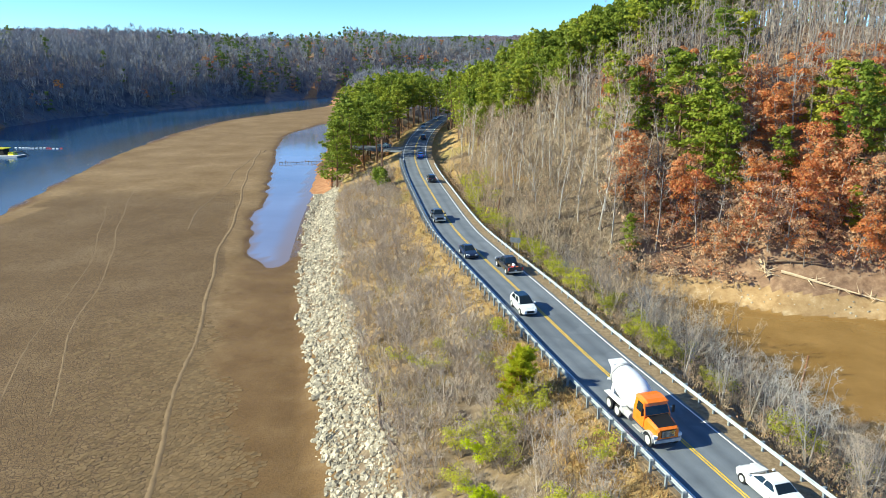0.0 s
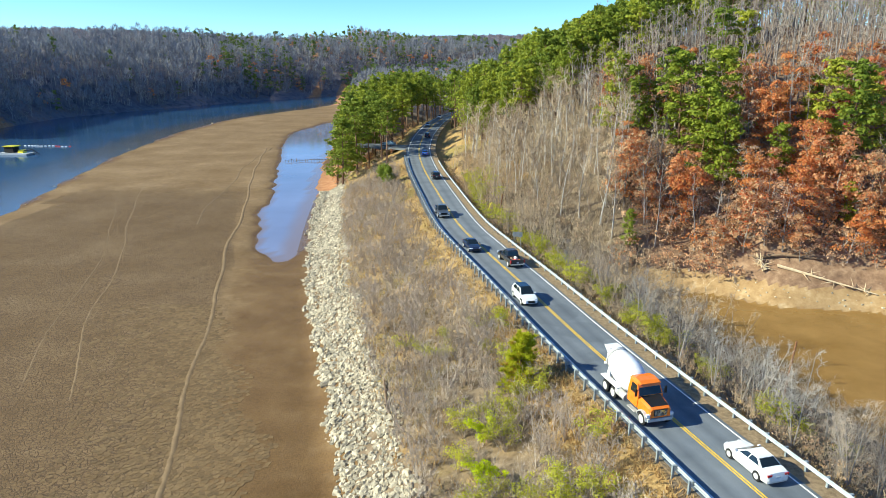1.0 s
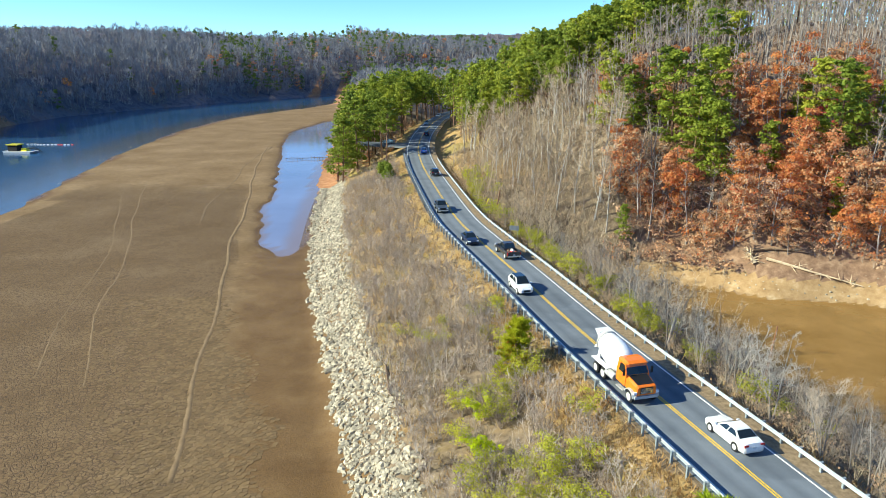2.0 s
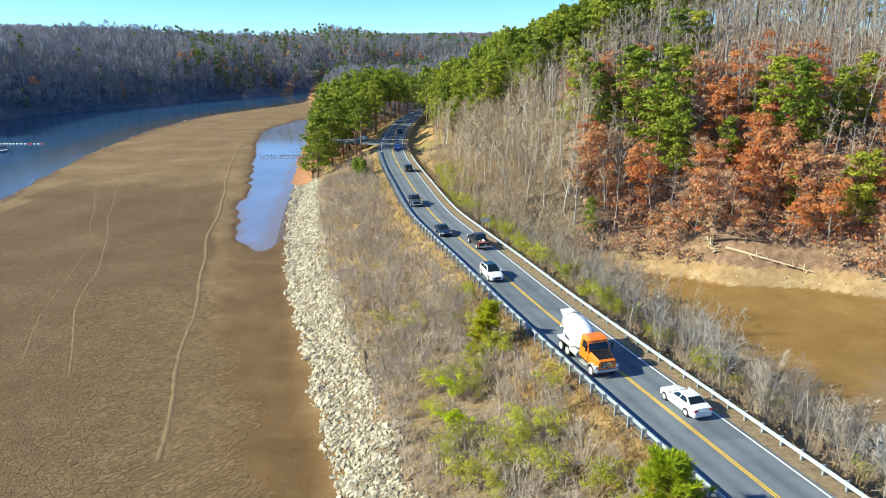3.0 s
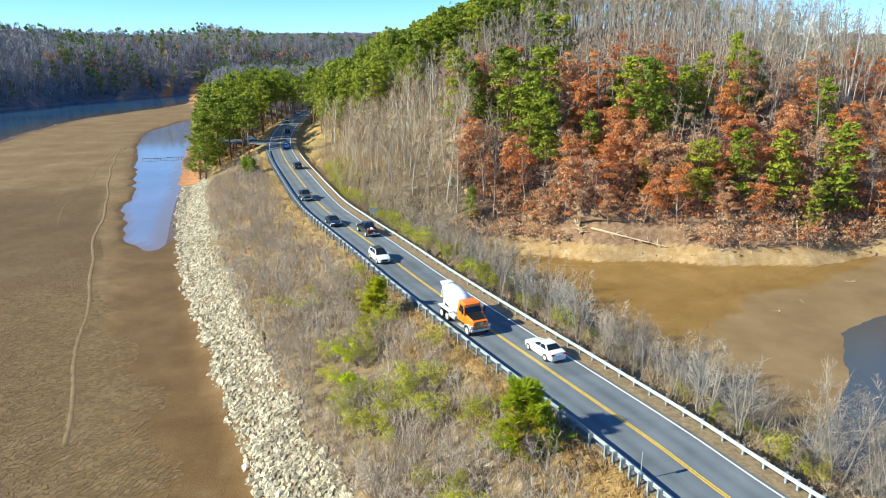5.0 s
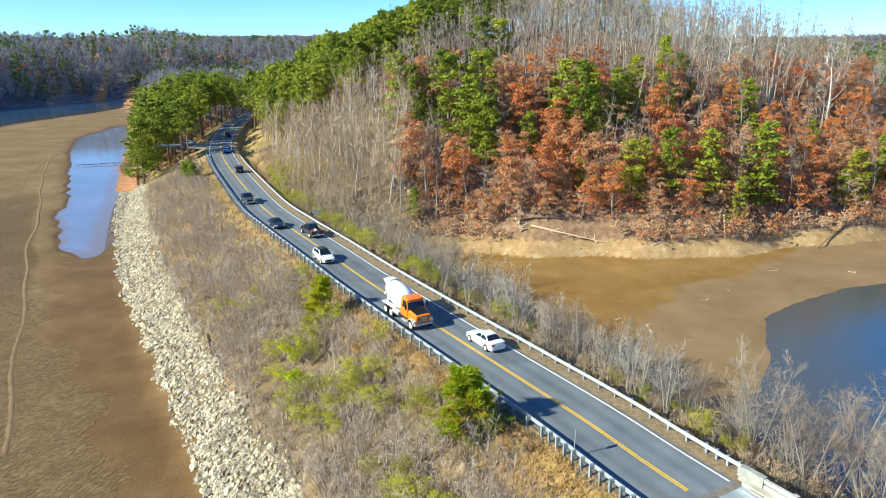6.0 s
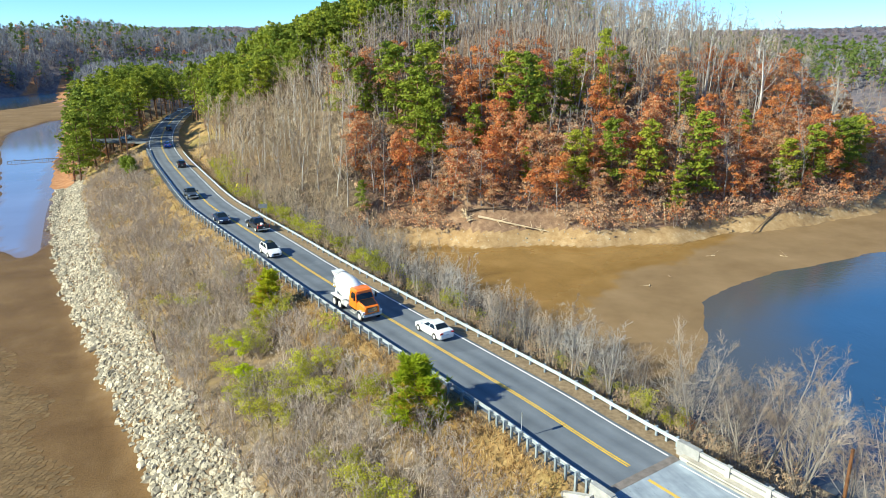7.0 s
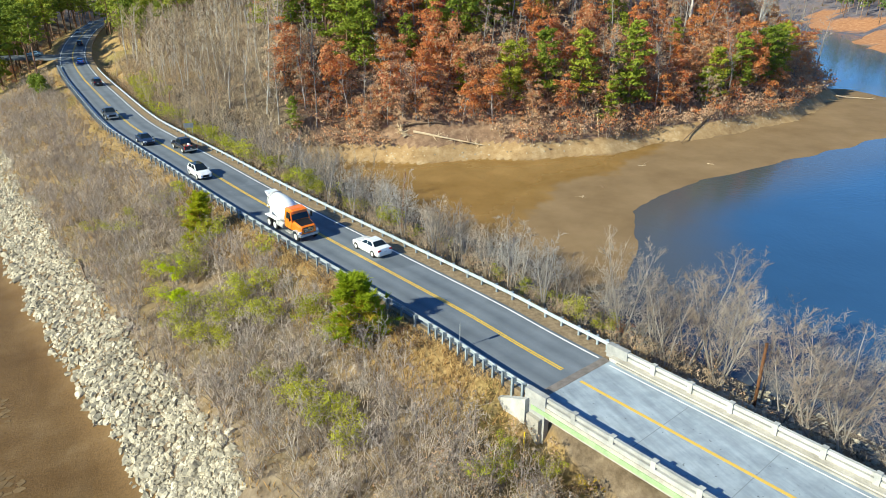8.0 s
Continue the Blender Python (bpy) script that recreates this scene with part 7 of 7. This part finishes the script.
        fender = loft([[(2.9 + 0.72 * math.cos(a), sign * 0.80, 0.52 + 0.72 * math.sin(a)), (2.9 + 0.72 * math.cos(a), sign * 1.20, 0.52 + 0.70 * math.sin(a)), (2.9 + 0.64 * math.cos(a), sign * 1.20, 0.52 + 0.62 * math.sin(a)), (2.9 + 0.64 * math.cos(a), sign * 0.80, 0.52 + 0.62 * math.sin(a))] for a in [radians(10 + 20 * k) for k in range(9)]])
        part("fender", fender, TRUCK_GREY, ob, "pale grey wheel fender")
        lamp = Geo()
        lamp.box((3.46, min(sign * 0.86, sign * 1.14), 0.98), (3.66, max(sign * 0.86, sign * 1.14), 1.18))
        part("headlight", lamp, HEADLIGHT, ob, "clear headlight")
        tank = part("fuel_tank", revolved([(0.0, 0.05), (0.03, 0.33), (1.5, 0.33), (1.53, 0.05)], 16), TRUCK_GREY, ob, "round pale grey tank")
        tank.matrix_basis = Matrix.Translation((0.2, sign * 0.86, 0.86)) @ Matrix.Rotation(radians(90), 4, "Z")
        step = Geo()
        step.box((0.7, min(sign * 0.8, sign * 1.15), 0.50), (1.9, max(sign * 0.8, sign * 1.15), 0.58))
        part("step", step, TRUCK_GREY, ob)
        mirror = Geo()
        mirror.box((2.10, min(sign * 1.18, sign * 1.38), 2.05), (2.18, max(sign * 1.18, sign * 1.38), 2.62))
        part("mirror", mirror, TRIM, ob)
        arm = Geo()
        arm.tube([(2.05, sign * 1.0, 2.5), (2.14, sign * 1.25, 2.5)], [0.02, 0.02], 5)
        part("mirror_arm", arm, CHROME, ob)
        guard = Geo()
        guard.box((-3.75, min(sign * 0.72, sign * 1.22), 1.18), (-0.95, max(sign * 0.72, sign * 1.22), 1.26))
        part("mudguard", guard, DRUM_WHITE, ob, "white rear mudguard")
        wheel(ob, 2.9, sign * 1.02, 0.52, 0.30)
        for x in (-2.95, -1.62):
            wheel(ob, x, sign * 0.92, 0.52, 0.52)
    drum = part("drum", revolved([(-2.55, 0.55), (-2.45, 0.62), (-1.6, 0.98), (-0.55, 1.22), (0.55, 1.25), (1.35, 1.10), (1.95, 0.72), (2.02, 0.40)], 28), DRUM_WHITE, ob, "white mixing drum", True)
    drum.matrix_basis = Matrix.Translation((-1.55, 0, 2.35)) @ Matrix.Rotation(radians(14), 4, "Y") @ Matrix.Rotation(radians(-90), 4, "Z")
    ring = part("drum_ring", revolved([(-0.08, 0.90), (-0.08, 1.02), (0.08, 1.02), (0.08, 0.90)], 28), TRUCK_GREY, ob, "grey steel drum ring")
    ring.matrix_basis = Matrix.Translation((-1.55, 0, 2.35)) @ Matrix.Rotation(radians(14), 4, "Y") @ Matrix.Translation((-1.75, 0, 0)) @ Matrix.Rotation(radians(-90), 4, "Z")
    pedestal = Geo()
    pedestal.hexa([(-3.7, -0.7, 0.98), (-3.2, -0.7, 0.98), (-3.2, 0.7, 0.98), (-3.7, 0.7, 0.98), (-3.5, -0.6, 2.2), (-3.2, -0.6, 2.2), (-3.2, 0.6, 2.2), (-3.5, 0.6, 2.2)])
    pedestal.hexa([(0.15, -0.6, 0.98), (0.45, -0.6, 0.98), (0.45, 0.6, 0.98), (0.15, 0.6, 0.98), (0.2, -0.4, 1.9), (0.4, -0.4, 1.9), (0.4, 0.4, 1.9), (0.2, 0.4, 1.9)])
    part("pedestal", pedestal, DRUM_WHITE, ob)
    hopper = Geo()
    hopper.hexa([(-4.25, -0.35, 2.75), (-3.75, -0.35, 2.75), (-3.75, 0.35, 2.75), (-4.25, 0.35, 2.75), (-4.55, -0.62, 3.55), (-3.6, -0.62, 3.55), (-3.6, 0.62, 3.55), (-4.55, 0.62, 3.55)])
    part("hopper", hopper, DRUM_WHITE, ob, "white loading hopper")
    chute = Geo()
    chute.hexa([(-4.1, -0.25, 1.9), (-3.8, -0.25, 2.3), (-3.8, 0.25, 2.3), (-4.1, 0.25, 1.9), (-5.0, -0.3, 1.5), (-4.9, -0.3, 1.75), (-4.9, 0.3, 1.75), (-5.0, 0.3, 1.5)])
    part("chute", chute, DRUM_WHITE, ob, "white discharge chute")
    tank = part("water_tank", revolved([(0.0, 0.05), (0.03, 0.26), (1.5, 0.26), (1.53, 0.05)], 16), DRUM_WHITE, ob, "white water tank")
    tank.matrix_basis = Matrix.Translation((0.30, -0.76, 1.45))
    ladder = Geo()
    for y in (0.62, 0.95):
        ladder.tube([(-4.0, y, 1.2), (-3.9, y, 3.4)], [0.025, 0.025], 5)
    for n in range(7):
        ladder.tube([(-4.0 + 0.014 * n, 0.62, 1.3 + 0.3 * n), (-4.0 + 0.014 * n, 0.95, 1.3 + 0.3 * n)], [0.018, 0.018], 4)
    part("ladder", ladder, TRUCK_GREY, ob)
    return ob


drive(mixer(), 56.8, -1.65, True)
drive(car("suv", "white SUV with a dark glass roof on the road", SUV, WHITE_BODY, GLASS), 82.3, -1.6, True)
drive(car("car", "dark navy sedan driving on the road", SEDAN, NAVY_BODY), 104.5, -1.6, True)
drive(car("car", "white sedan driving along the guardrail", SEDAN, WHITE_BODY), 47.6, 1.75, False)
drive(pickup("dark grey crew-cab pickup truck driving on the road", GREY_BODY), 127.0, -1.6, True)
drive(pickup("black pickup truck with a loaded bed on the road", BLACK_BODY, True), 96.8, 1.7, False)
drive(car("suv", "dark SUV on the road's bend", SUV, BLACK_BODY), 166.0, 1.7, False)
drive(car("car", "blue car on the shaded road", SEDAN, BLUE_BODY), 205.0, 1.7, False)
drive(car("suv", "dark SUV on the shaded road", SUV, NAVY_BODY), 250.0, 1.7, False)
drive(car("car", "pale blue car on the shaded road", SEDAN, SILVER_BODY), 291.0, -1.6, True)
drive(car("car", "white car far along the shaded road", SEDAN, WHITE_BODY), 330.0, -1.6, True)
parked = car("car", "pale blue car at the side road", SEDAN, SILVER_BODY)
parked.matrix_basis = Matrix.Translation((-19, 228.2, 10.665)) @ Matrix.Rotation(radians(164), 4, "Z")
